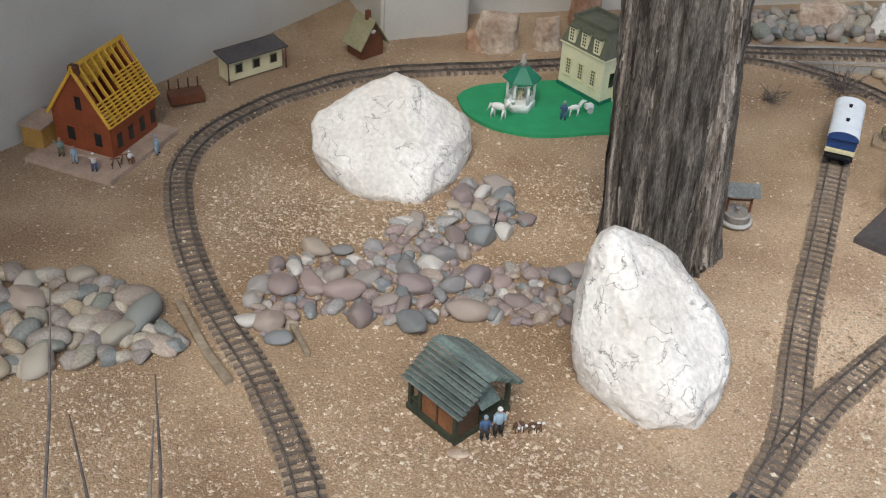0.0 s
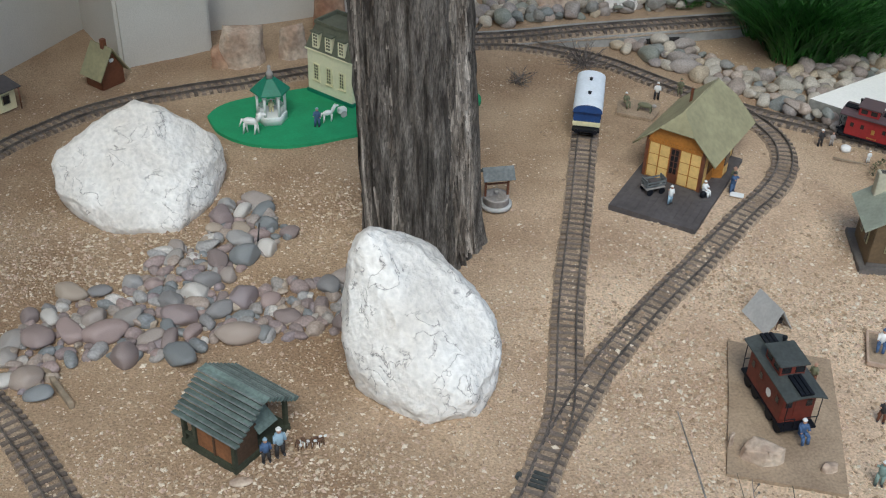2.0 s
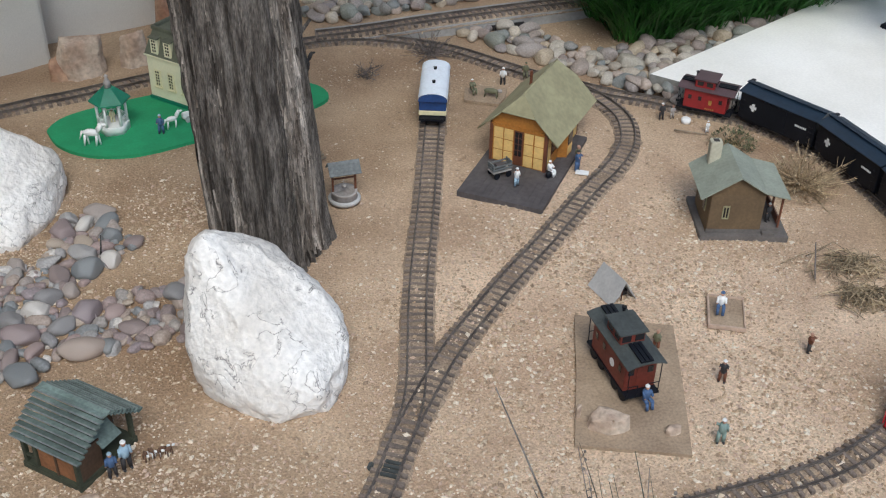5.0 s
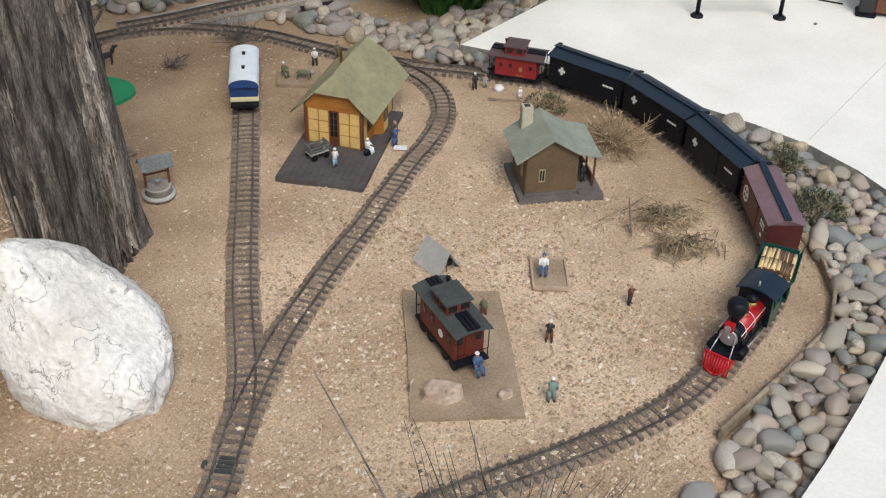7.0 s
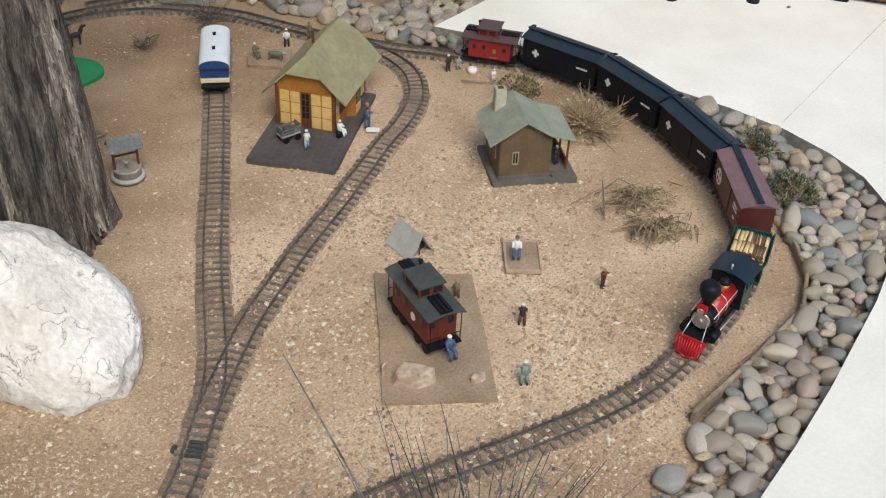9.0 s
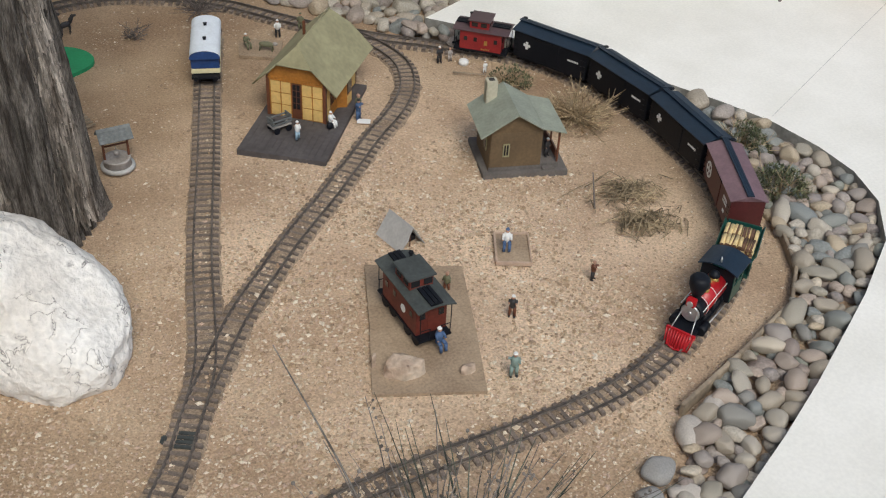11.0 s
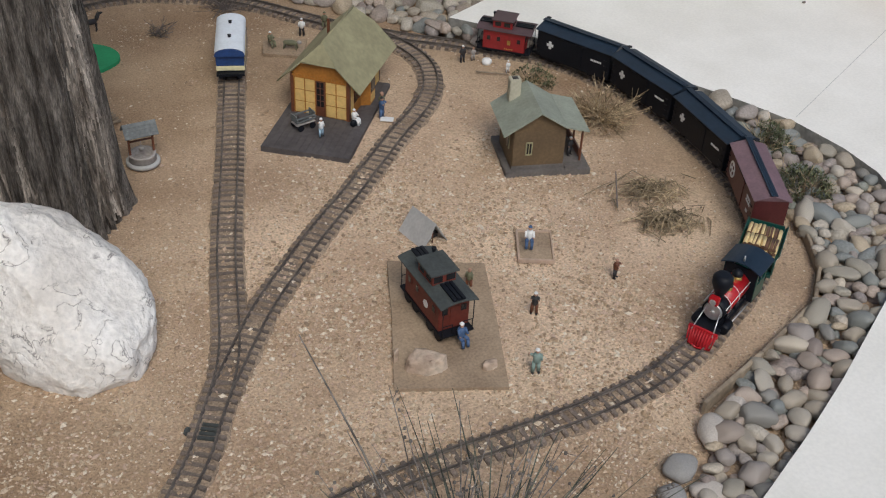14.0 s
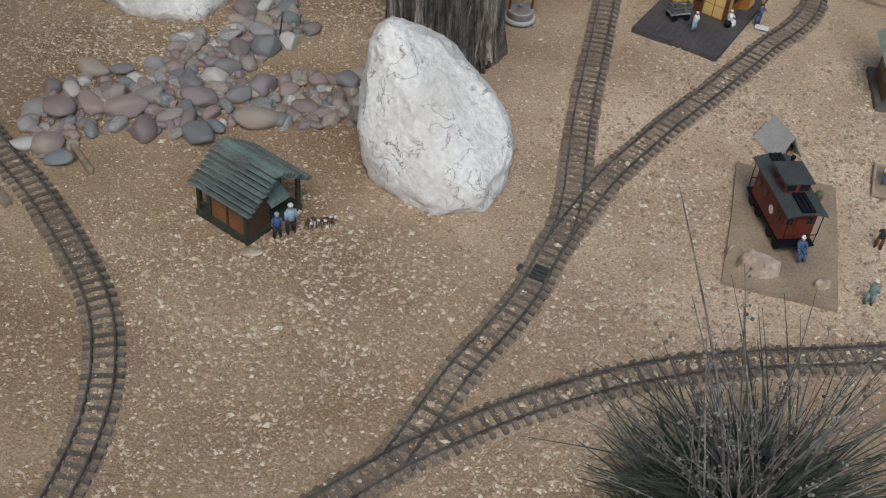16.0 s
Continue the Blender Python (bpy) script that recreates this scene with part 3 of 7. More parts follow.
def track(name, pts, label, near=True, step=0.0262, lift=0.0, bury=0.0):
    t = thing(name, Matrix(), label, "track", "garden railway tracks")
    line = curve_of(pts, step)
    lay = [(x, y, z + lift + (ground_height(x, y) if z == 0 else 0) + 0.001, h) for x, y, z, h in line]
    for s in (-0.0225, 0.0225):
        rail_part(lay, s, t)
    rng = random.Random(name)
    loose = bmesh.new()
    made = 0
    for x, y, z, h in lay:
        m = pose(x, y, z, 0, 0, math.degrees(h) + rng.uniform(-2, 2))
        if near and y < 3.3 and made < 290:
            ob = new("tie", TIE_MESH)
            ob.parent = t
            ob.matrix_basis = m
            made += 1
        else:
            box(loose, -0.0062, 0.0062, -0.041, 0.041, 0, 0.0105, 0, 0, m)
    if loose.verts:
        tagged(part("tie_rest", loose, TIE, t), kind="stuff")
    else:
        loose.free()
    # low ridge of packed ballast between and beside the ties
    bm = bmesh.new()
    prev = None
    for i, (x, y, z, h) in enumerate(lay):
        nx, ny = -math.sin(h), math.cos(h)
        ring = []
        for u, v in ((-0.054, -0.012), (-0.038, 0.0045), (-0.015, 0.0080), (0.015, 0.0080), (0.038, 0.0045), (0.054, -0.012)):
            w = noise.noise(Vector((x * 30 + u * 90, y * 30, 2)))
            ring.append(bm.verts.new((x + nx * u * (1 + 0.12 * w), y + ny * u * (1 + 0.12 * w), z - 0.001 + v + bury + (0.002 + bury * 0.5) * w)))
        if prev:
            for k in range(5):
                bm.faces.new((prev[k], ring[k], ring[k + 1], prev[k + 1]))
        prev = ring
    bmesh.ops.recalc_face_normals(bm, faces=bm.faces)
    part("ballast", bm, BALLAST, t, "packed sandy ballast", True)
    return lay


loop_line = track("loop_track", LOOP + LOOP2, "dark plastic-tied model railway track curving round the garden")
coach_line = track("siding_track", COACHLINE, "straight model railway siding holding the blue coach", bury=0.002)
depot_line = track("depot_track", DEPOTLINE, "curved model railway track passing the yellow depot", bury=0.0026)
upper_line = track("upper_track", UPPER, "model railway track on a raised concrete bed", near=False)


def make_bed():
    bm = bmesh.new()
    prev = None
    for x, y, z, h in curve_of(UPPER, 0.06):
        nx, ny = -math.sin(h), math.cos(h)
        ring = [bm.verts.new((x + nx * u, y + ny * u, w)) for u, w in ((-0.052, -0.02), (-0.050, z - 0.002), (0.085, z - 0.002), (0.085, -0.02))]
        if prev:
            for k in range(3):
                bm.faces.new((prev[k], ring[k], ring[k + 1], prev[k + 1]))
        prev = ring
    bmesh.ops.recalc_face_normals(bm, faces=bm.faces)
    return single("track_bed", bm, GREYCON, Matrix(), "low grey concrete bed rising under the upper track", "track bed", kind="structure")


make_bed()
# no hole is cut: a dark block stands for the culvert's shaded inside
bm = bmesh.new()
box(bm, -0.075, 0.075, -0.004, 0.004, -0.01, 0.019, 0.002)
single("culvert_opening", bm, DARK, pose(2.01, 4.0475, 0, 0, 0, 1), "low dark block painted as the shaded culvert mouth under the track bed", "culvert", kind="structure")
LAID = {(round(x / 0.03), round(y / 0.03)) for line in (loop_line, coach_line, depot_line) for x, y, z, h in line}
make_chips()
bm = bmesh.new()
for k in range(4):
    box(bm, -0.024 + k * 0.0125, -0.015 + k * 0.0125, -0.019, 0.019, 0.008, 0.0145, 0.001)
box(bm, -0.01, 0.01, 0.04, 0.052, 0.0, 0.012, 0.003)
single("switch_machine", bm, CABOROOF, pose(0.964, 1.962, -0.002, 0, 0, 57), "dark grey plastic switch plate between the rails", "switch")


# ---------------------------------------------------------------- stones
def stone_mesh(k, material):
    """A water-worn cobble: a ball ground flat on a few sides, drawn out and flattened."""
    rng = random.Random(k * 7 + 1)
    bm = bmesh.new()
    bmesh.ops.create_icosphere(bm, subdivisions=3, radius=1)
    off = Vector((k * 3.7, 1.3, k))
    flats = []
    for _ in range(rng.randint(5, 8)):
        n = Vector((rng.gauss(0, 1), rng.gauss(0, 1), rng.gauss(0, 0.8))).normalized()
        flats.append((n, rng.uniform(0.60, 0.86)))
    sx, sy, sz = rng.uniform(1.08, 1.55), rng.uniform(0.84, 1.05), rng.uniform(0.58, 0.82)
    for v in bm.verts:
        p = v.co.copy()
        for n, d in flats:
            over = p.dot(n) - d
            if over > 0:
                p -= n * over * 0.82
        p *= 1 + 0.10 * noise.noise(p * 0.9 + off) + 0.03 * noise.noise(p * 2.6 + off)
        v.co = Vector((p.x * sx, p.y * sy, p.z * sz))
    return link("river_stone", bm, material, True)


def boulder(name, hull, at, material, label, seed, rough=0.012, rounds=3, category="boulder", freq=9.0, cuts=3, wide=1.0, high=1.0, narrow=1.0):
    bm = bmesh.new()
    for x, y, z in hull:
        bm.verts.new((x * (wide if x > 0 else narrow), y, z * high))
    r = bmesh.ops.convex_hull(bm, input=bm.verts)
    bmesh.ops.delete(bm, geom=[g for g in r["geom_interior"] if isinstance(g, bmesh.types.BMVert)], context="VERTS")
    for _ in range(cuts):
        bmesh.ops.subdivide_edges(bm, edges=bm.edges[:], cuts=1, use_grid_fill=True)
        bmesh.ops.triangulate(bm, faces=bm.faces[:])
        for _k in range(rounds if _ < 2 else 0):
            bmesh.ops.smooth_vert(bm, verts=bm.verts[:], factor=0.25, use_axis_x=True, use_axis_y=True, use_axis_z=True)
    bmesh.ops.subdivide_edges(bm, edges=bm.edges[:], cuts=1, use_grid_fill=True)
    bmesh.ops.triangulate(bm, faces=bm.faces[:])
    bm.normal_update()
    o = Vector((seed, seed * 2, 0))
    for v in bm.verts:
        c = v.co * freq + o
        d = noise.noise(c * 0.5) * 1.2 + noise.noise(c) * 0.8 + 0.55 * noise.noise(c * 2.7) + 0.34 * noise.noise(c * 6.5)
        d -= 0.7 * max(0, 0.25 - abs(noise.noise(c * 0.8 + Vector((9, 3, 1)))))
        v.co += v.normal * d * rough
    return single(name, bm, material, pose(at[0], at[1], 0), label, category, smooth=True)


def rock(name, w, d, h, at, rz, material, label, seed):
    rng = random.Random(seed)
    hull = []
    for k in range(16):
        a = k * 0.7854 + rng.uniform(-0.25, 0.25)
        up = k // 8
        r = rng.uniform(0.82, 1.05) * (1.0 if not up else rng.uniform(0.55, 1.0))
        x, y = math.cos(a) * w / 2 * r, math.sin(a) * d / 2 * r
        hull.append((x * math.cos(rz) - y * math.sin(rz), x * math.sin(rz) + y * math.cos(rz), -0.02 if not up else h * rng.uniform(0.62, 1.05)))
    return boulder(name, hull, at, material, label, seed, 0.05 * min(w, h), 0, "rock", 1.2 / max(w, h) * 2.5, 2)


STONES = {m: [stone_mesh(k, m) for k in range(14)] for m in (PEBBLE, BORDER)}


def stones_in(poly, size, label, group, seed, layers=1, lift=0.0, tilt=18, fill=0.86, joined=False, spread=0.26, creek=False):
    shapes = STONES[PEBBLE if creek else BORDER]
    rng = random.Random(seed)
    xs, ys = [p[0] for p in poly], [p[1] for p in poly]
    placed, verts, faces = [], [], []
    for layer in range(layers):
        for _ in range(9000):
            x, y = rng.uniform(min(xs), max(xs)), rng.uniform(min(ys), max(ys))
            if not inside(x, y, poly):
                continue
            r = size * min(1.45, max(0.5, rng.lognormvariate(0, spread)))
            if any((x - a) ** 2 + (y - b) ** 2 < (fill * (r + c)) ** 2 for a, b, c, d in placed if d == layer):
                continue
            placed.append((x, y, r, layer))
            mesh = shapes[rng.randrange(len(shapes))]
            z = ground_height(x, y) + r * 0.38 + lift + layer * size * 0.7
            m = pose(x, y, z, rng.uniform(-tilt, tilt), rng.uniform(-tilt, tilt), rng.uniform(0, 360)) @ Matrix.Diagonal((r * 0.98, r * 0.98, r, 1))
            if joined or r < size * 0.88:
                k = len(verts)
                verts += [m @ v.co for v in mesh.vertices]
                faces += [tuple(k + i for i in p.vertices) for p in mesh.polygons]
            else:
                ob = new("river_stone", mesh)
                ob.matrix_world = m
                tagged(ob, label, "stone", group)
    if verts:
        mesh = bpy.data.meshes.new("stone_bed")
        mesh.from_pydata(verts, [], faces)
        mesh.materials.append(PEBBLES if creek else BORDERS)
        mesh.polygons.foreach_set("use_smooth", [True] * len(mesh.polygons))
        tagged(new("stone_bed", mesh), label if joined else label.replace("stone ", "stones ", 1).replace("smooth", "small smooth").replace("rounded", "small rounded", 1), "stones", kind="stuff")


STONEBAND = [(x + 0.042, y - 0.026) if i < 16 else (x + 0.014, y - 0.012) for i, (x, y) in enumerate(STONEBAND)]
NEARBAND = STONEBAND[:10] + STONEBAND[20:]
FARBAND = STONEBAND[9:21]
stones_in(CREEK, 0.0275, "smooth rounded river stone in the dry creek bed", "dry creek stones", 1, fill=0.84, spread=0.36, creek=True)
stones_in(CREEK, 0.017, "small smooth river stones wedged into the creek bed", "", 2, 1, -0.002, 30, 0.95, True, creek=True)
stones_in(LEFTBED, 0.041, "rounded brown-grey river stone in a stone bed", "left bed stones", 3, fill=0.82, spread=0.3)
stones_in(LEFTBED, 0.030, "rounded river stones filling the stone bed", "", 4, 1, -0.004, 30, 0.85, True)
stones_in(NEARBAND, 0.0235, "rounded grey river stone bordering the walk", "border stones", 5, fill=0.80, lift=0.016, spread=0.30)
stones_in(NEARBAND, 0.024, "rounded river stones filling the border of the walk", "", 15, 1, -0.004, 25, 0.8, True)
for k, (x, y, r, turn, stuff, text) in enumerate((
        (1.912, 1.512, 0.036, 60, PALESTONE, "large pale grey river stone at the end of the border"),
        (2.006, 1.548, 0.033, 20, PALESTONE, "large pinkish pale river stone in the border"),
        (1.785, 1.458, 0.034, 10, GREYSTONE, "large smooth grey river stone at the end of the border"),
        (1.720, 1.405, 0.033, 80, GREYSTONE, "large smooth grey river stone on the sand by the border"),
        (1.800, 1.385, 0.030, 130, PALESTONE, "large pale river stone at the end of the border"))):
    big = new("river_stone", stone_mesh(20 + k, stuff))
    big.matrix_world = pose(x, y, ground_height(x, y) + r * 0.5, 4, -5, turn) @ Matrix.Diagonal((r, r, r * 1.1, 1))
    tagged(big, text, "stone", "border stones")
stones_in(FARBAND, 0.0275, "rounded river stones bordering the walk beside the back track", "", 16, 2, 0.014, 18, 0.80, True)
stones_in(BACKBED, 0.0295, "rounded river stones beside the back track", "", 6, 1, 0.004, 18, 0.74, True)
stones_in([(1.42, 4.27), (2.0, 4.34), (2.6, 4.38), (3.3, 4.45), (3.3, 4.75), (2.4, 4.70), (1.6, 4.52), (1.2, 4.42)], 0.027, "brown river stones piled by the wall", "", 7, 2, 0.0, 30, 0.82, True)


boulder("tall_white_boulder", [(-0.185, -0.10, -0.03), (-0.06, -0.22, -0.03), (0.12, -0.215, -0.03), (0.20, -0.12, -0.03), (0.19, 0.08, -0.03), (0.05, 0.20, -0.03), (-0.14, 0.18, -0.03),
         (-0.21, -0.08, 0.10), (-0.195, 0.06, 0.22), (-0.07, -0.22, 0.10), (0.10, -0.235, 0.08), (0.225, -0.13, 0.09), (0.235, -0.03, 0.14), (-0.185, 0.04, 0.375), (-0.13, 0.0, 0.40), (-0.13, 0.10, 0.40), (-0.02, 0.03, 0.355), (0.10, 0.02, 0.265), (0.05, 0.14, 0.27), (0.19, -0.04, 0.205), (0.16, 0.08, 0.17)],
        TALL_BOULDER_AT, QUARTZ, "tall rough white quartz boulder standing on the sand", 3, 0.011, 1, wide=0.68, high=0.88, narrow=0.96)
boulder("wide_white_boulder", [(-0.22, -0.09, -0.03), (-0.10, -0.22, -0.03), (0.10, -0.22, -0.03), (0.25, -0.06, -0.03), (0.30, 0.12, -0.03), (0.05, 0.20, -0.03), (-0.18, 0.14, -0.03),
         (-0.265, -0.08, 0.10), (-0.27, 0.03, 0.165), (-0.10, -0.22, 0.07), (0.12, -0.20, 0.06), (0.235, -0.03, 0.10), (0.31, 0.12, 0.10), (-0.03, 0.02, 0.27), (0.0, 0.08, 0.325), (0.05, 0.06, 0.315), (0.17, 0.10, 0.195), (-0.17, 0.02, 0.205), (0.0, 0.20, 0.18), (0.24, 0.08, 0.17), (-0.12, 0.03, 0.235), (0.13, 0.07, 0.235), (-0.25, 0.0, 0.175)],
        WHITE_BOULDER_AT, QUARTZ, "wide rough white quartz boulder on the sand", 8, 0.011, 1, wide=0.79, high=0.87, narrow=0.94)


rock("red_rock", 0.19, 0.11, 0.15, (0.455, 4.075), 0.1, TANROCK, "tan-pink broken slab of rock leaning by the wall", 11)
rock("red_rock", 0.09, 0.07, 0.075, (0.385, 4.065), 0.5, REDROCK, "small reddish broken rock by the wall", 18)
rock("red_rock", 0.125, 0.09, 0.125, (0.64, 4.115), 0.3, TANROCK, "tan-pink broken rock by the wall", 12)
rock("red_rock", 0.16, 0.10, 0.25, (0.80, 4.36), 0.2, REDROCK, "tall reddish broken rock by the wall", 13)
rock("red_rock", 0.24, 0.14, 0.12, (1.72, 4.42), 0.2, TANROCK, "pale brown rock on the stone pile", 14)
rock("white_rock", 0.20, 0.13, 0.13, (1.99, 4.40), 0.1, QUARTZ, "pale white rock on the stone pile", 15)


# ---------------------------------------------------------------- tree
def make_tree():
    t = thing("tree", pose(0.880, 2.872, 0), "large juniper with shaggy grey-brown bark and a bare lower trunk", "tree")
    bm = bmesh.new()
    n, rows, prev = 150, 190, None
    for k in range(rows + 1):
        z = -0.03 + 1.95 * (k / rows) ** 1.25
        flare = 0.013 * math.exp(-max(z, 0) / 0.06)
        r0 = 0.133 + flare - 0.006 * z
        ring = []
        for i in range(n):
            a = 2 * math.pi * i / n
            tw = a + 0.18 * z
            c = Vector((math.cos(tw), math.sin(tw), 0))
            lobes = 0.012 * math.sin(3 * tw + 0.6) + 0.008 * math.sin(5 * tw + 2)
            q = Vector((c.x * 5.5, c.y * 5.5, z * 1.5))
            q2 = Vector((c.x * 12, c.y * 12, z * 2.6 + 5))
            q3 = Vector((c.x * 26, c.y * 26, z * 7 + 1))
            ridge = 0.013 * (1 - 2 * abs(noise.noise(q))) + 0.013 * (0.5 - abs(noise.noise(q2))) * 2 + 0.003 * noise.noise(q3)
            r = r0 + lobes * (1 + flare * 12) + ridge
            ring.append(bm.verts.new((c.x * r - 0.06 * z, c.y * r, z)))
        if prev:
            for i in range(n):
                bm.faces.new((prev[i], prev[(i + 1) % n], ring[(i + 1) % n], ring[i]))
        prev = ring
    part("trunk", bm, BARK, t, "furrowed grey-brown bark", True)
    rng = random.Random(5)
    bm = bmesh.new()
    for k in range(5600):
        a, z = rng.uniform(0, 6.283), rng.uniform(0.01, 1.0)
        slant = rng.gauss(0, 0.16)
        ln, w = rng.uniform(0.06, 0.27), rng.uniform(0.0015, 0.0055)
        pts = []
        r = 0.133 + 0.013 * math.exp(-z / 0.06) - 0.006 * z
        for s in range(4):
            zz = z + ln * s / 3
            rr = r + (0.002 if s else rng.uniform(0.003, 0.010)) + 0.004 * rng.random()
            aa = a + 0.18 * ln * s / 3 + slant * s / 3 + rng.uniform(-0.01, 0.01)
            ww = w * (1 - 0.2 * s) / rr
            pts.append([bm.verts.new((math.cos(aa + e) * (rr + f) - 0.06 * zz, math.sin(aa + e) * (rr + f), zz)) for e, f in ((-ww, -0.003), (0, 0.002), (ww, -0.003))])
        for p, q in zip(pts, pts[1:]):
            for j in range(2):
                bm.faces.new((p[j], p[j + 1], q[j + 1], q[j]))
    tagged(part("loose_bark", bm, BARKSTRIP, t, "loose shaggy strips of bark"), kind="stuff")
    bm = bmesh.new()
    rod(bm, (0.08, 0.08, 0.50), (0.165, 0.11, 0.585), 0.010, 0.004, 7)
    part("stub", bm, BARK, t)
    bm, crown = bmesh.new(), bmesh.new()
    for k in range(7):
        a = k * 0.9 + 0.4
        base = Vector((-0.105 + 0.05 * math.cos(a), 0.05 * math.sin(a), 1.75 + 0.02 * k))
        tip = base + Vector((math.cos(a) * rng.uniform(0.7, 1.2), math.sin(a) * rng.uniform(0.7, 1.2), rng.uniform(0.9, 1.5)))
        mid = (base + tip) / 2 + Vector((0, 0, -0.1))
        rod(bm, base, mid, 0.075, 0.05, 9)
        rod(bm, mid, tip, 0.05, 0.015, 8)
        for _ in range(120):
            c = mid.lerp(tip, rng.random() ** 0.7) + Vector((rng.gauss(0, 0.22), rng.gauss(0, 0.22), rng.gauss(0.05, 0.2)))
            for _j in range(5):
                d = Vector((rng.gauss(0, 1), rng.gauss(0, 1), rng.gauss(0.3, 1))).normalized() * rng.uniform(0.05, 0.1)
                s = d.cross(Vector((0, 0, 1))).normalized() * 0.014
                crown.faces.new([crown.verts.new(v) for v in (c - s, c + d * 0.5 - s * 1.4, c + d, c + d * 0.5 + s * 1.4)])
    part("limbs", bm, BARK, t, "", True)
    tagged(part("crown", crown, OLIVE, t, "scaly dull green foliage"), kind="stuff")


make_tree()


# ---------------------------------------------------------------- rolling stock
def spot(line, s):
    """Place and heading at s metres along a track line."""
    step = math.dist(line[0][:2], line[1][:2])
    i = s / step
    k = max(0, min(len(line) - 2, int(i)))
    a, b = line[k], line[k + 1]
    u = i - k
    return Vector((a[0] + (b[0] - a[0]) * u, a[1] + (b[1] - a[1]) * u, a[2]))


def on_track(line, s, wheelbase):
    """Pose of a vehicle whose middle stands s metres along the line; its front looks along +x."""
    a, b = spot(line, s - wheelbase / 2), spot(line, s + wheelbase / 2)
    c = (a + b) / 2
    return pose(c.x, c.y, c.z, 0, 0, math.degrees(math.atan2(b.y - a.y, b.x - a.x)))


RAILTOP = 0.0185


def wheels(parent, xs, r=0.0135):
    for x in xs:
        bm = bmesh.new()
        for s in (-1, 1):
            rod(bm, (x, s * 0.0195, RAILTOP + r), (x, s * 0.0255, RAILTOP + r), r, r * 0.96, 14)
            rod(bm, (x, s * 0.0175, RAILTOP + r), (x, s * 0.0195, RAILTOP + r), r + 0.0025, r + 0.0025, 14)
        rod(bm, (x, -0.02, RAILTOP + r), (x, 0.02, RAILTOP + r), 0.003, 0.003, 6)
        part("wheelset", bm, BLACK, parent)


def truck(parent, x, r=0.0135):
    bm = bmesh.new()
    for s in (-1, 1):
        box(bm, x - 0.034, x + 0.034, s * 0.03 - 0.003, s * 0.03 + 0.003, RAILTOP + 0.006, RAILTOP + 0.02, 0.002)
        box(bm, x - 0.012, x + 0.012, s * 0.03 - 0.005, s * 0.03 + 0.005, RAILTOP + 0.002, RAILTOP + 0.014, 0.002)
    box(bm, x - 0.01, x + 0.01, -0.03, 0.03, RAILTOP + 0.012, RAILTOP + 0.024, 0.002)
    part("truck", bm, BLACK, parent)
    wheels(parent, (x - 0.022, x + 0.022), r)


def coupler(parent, x, way):
    bm = bmesh.new()
    box(bm, min(x, x + way * 0.016), max(x, x + way * 0.016), -0.004, 0.004, RAILTOP + 0.012, RAILTOP + 0.019, 0.001)
    part("coupler", bm, BLACK, parent)


def plaque(bm, x, z, w, h, y, thick=0.0012):
    s = 1 if y > 0 else -1
    box(bm, x - w / 2, x + w / 2, min(y, y + s * thick), max(y, y + s * thick), z - h / 2, z + h / 2)


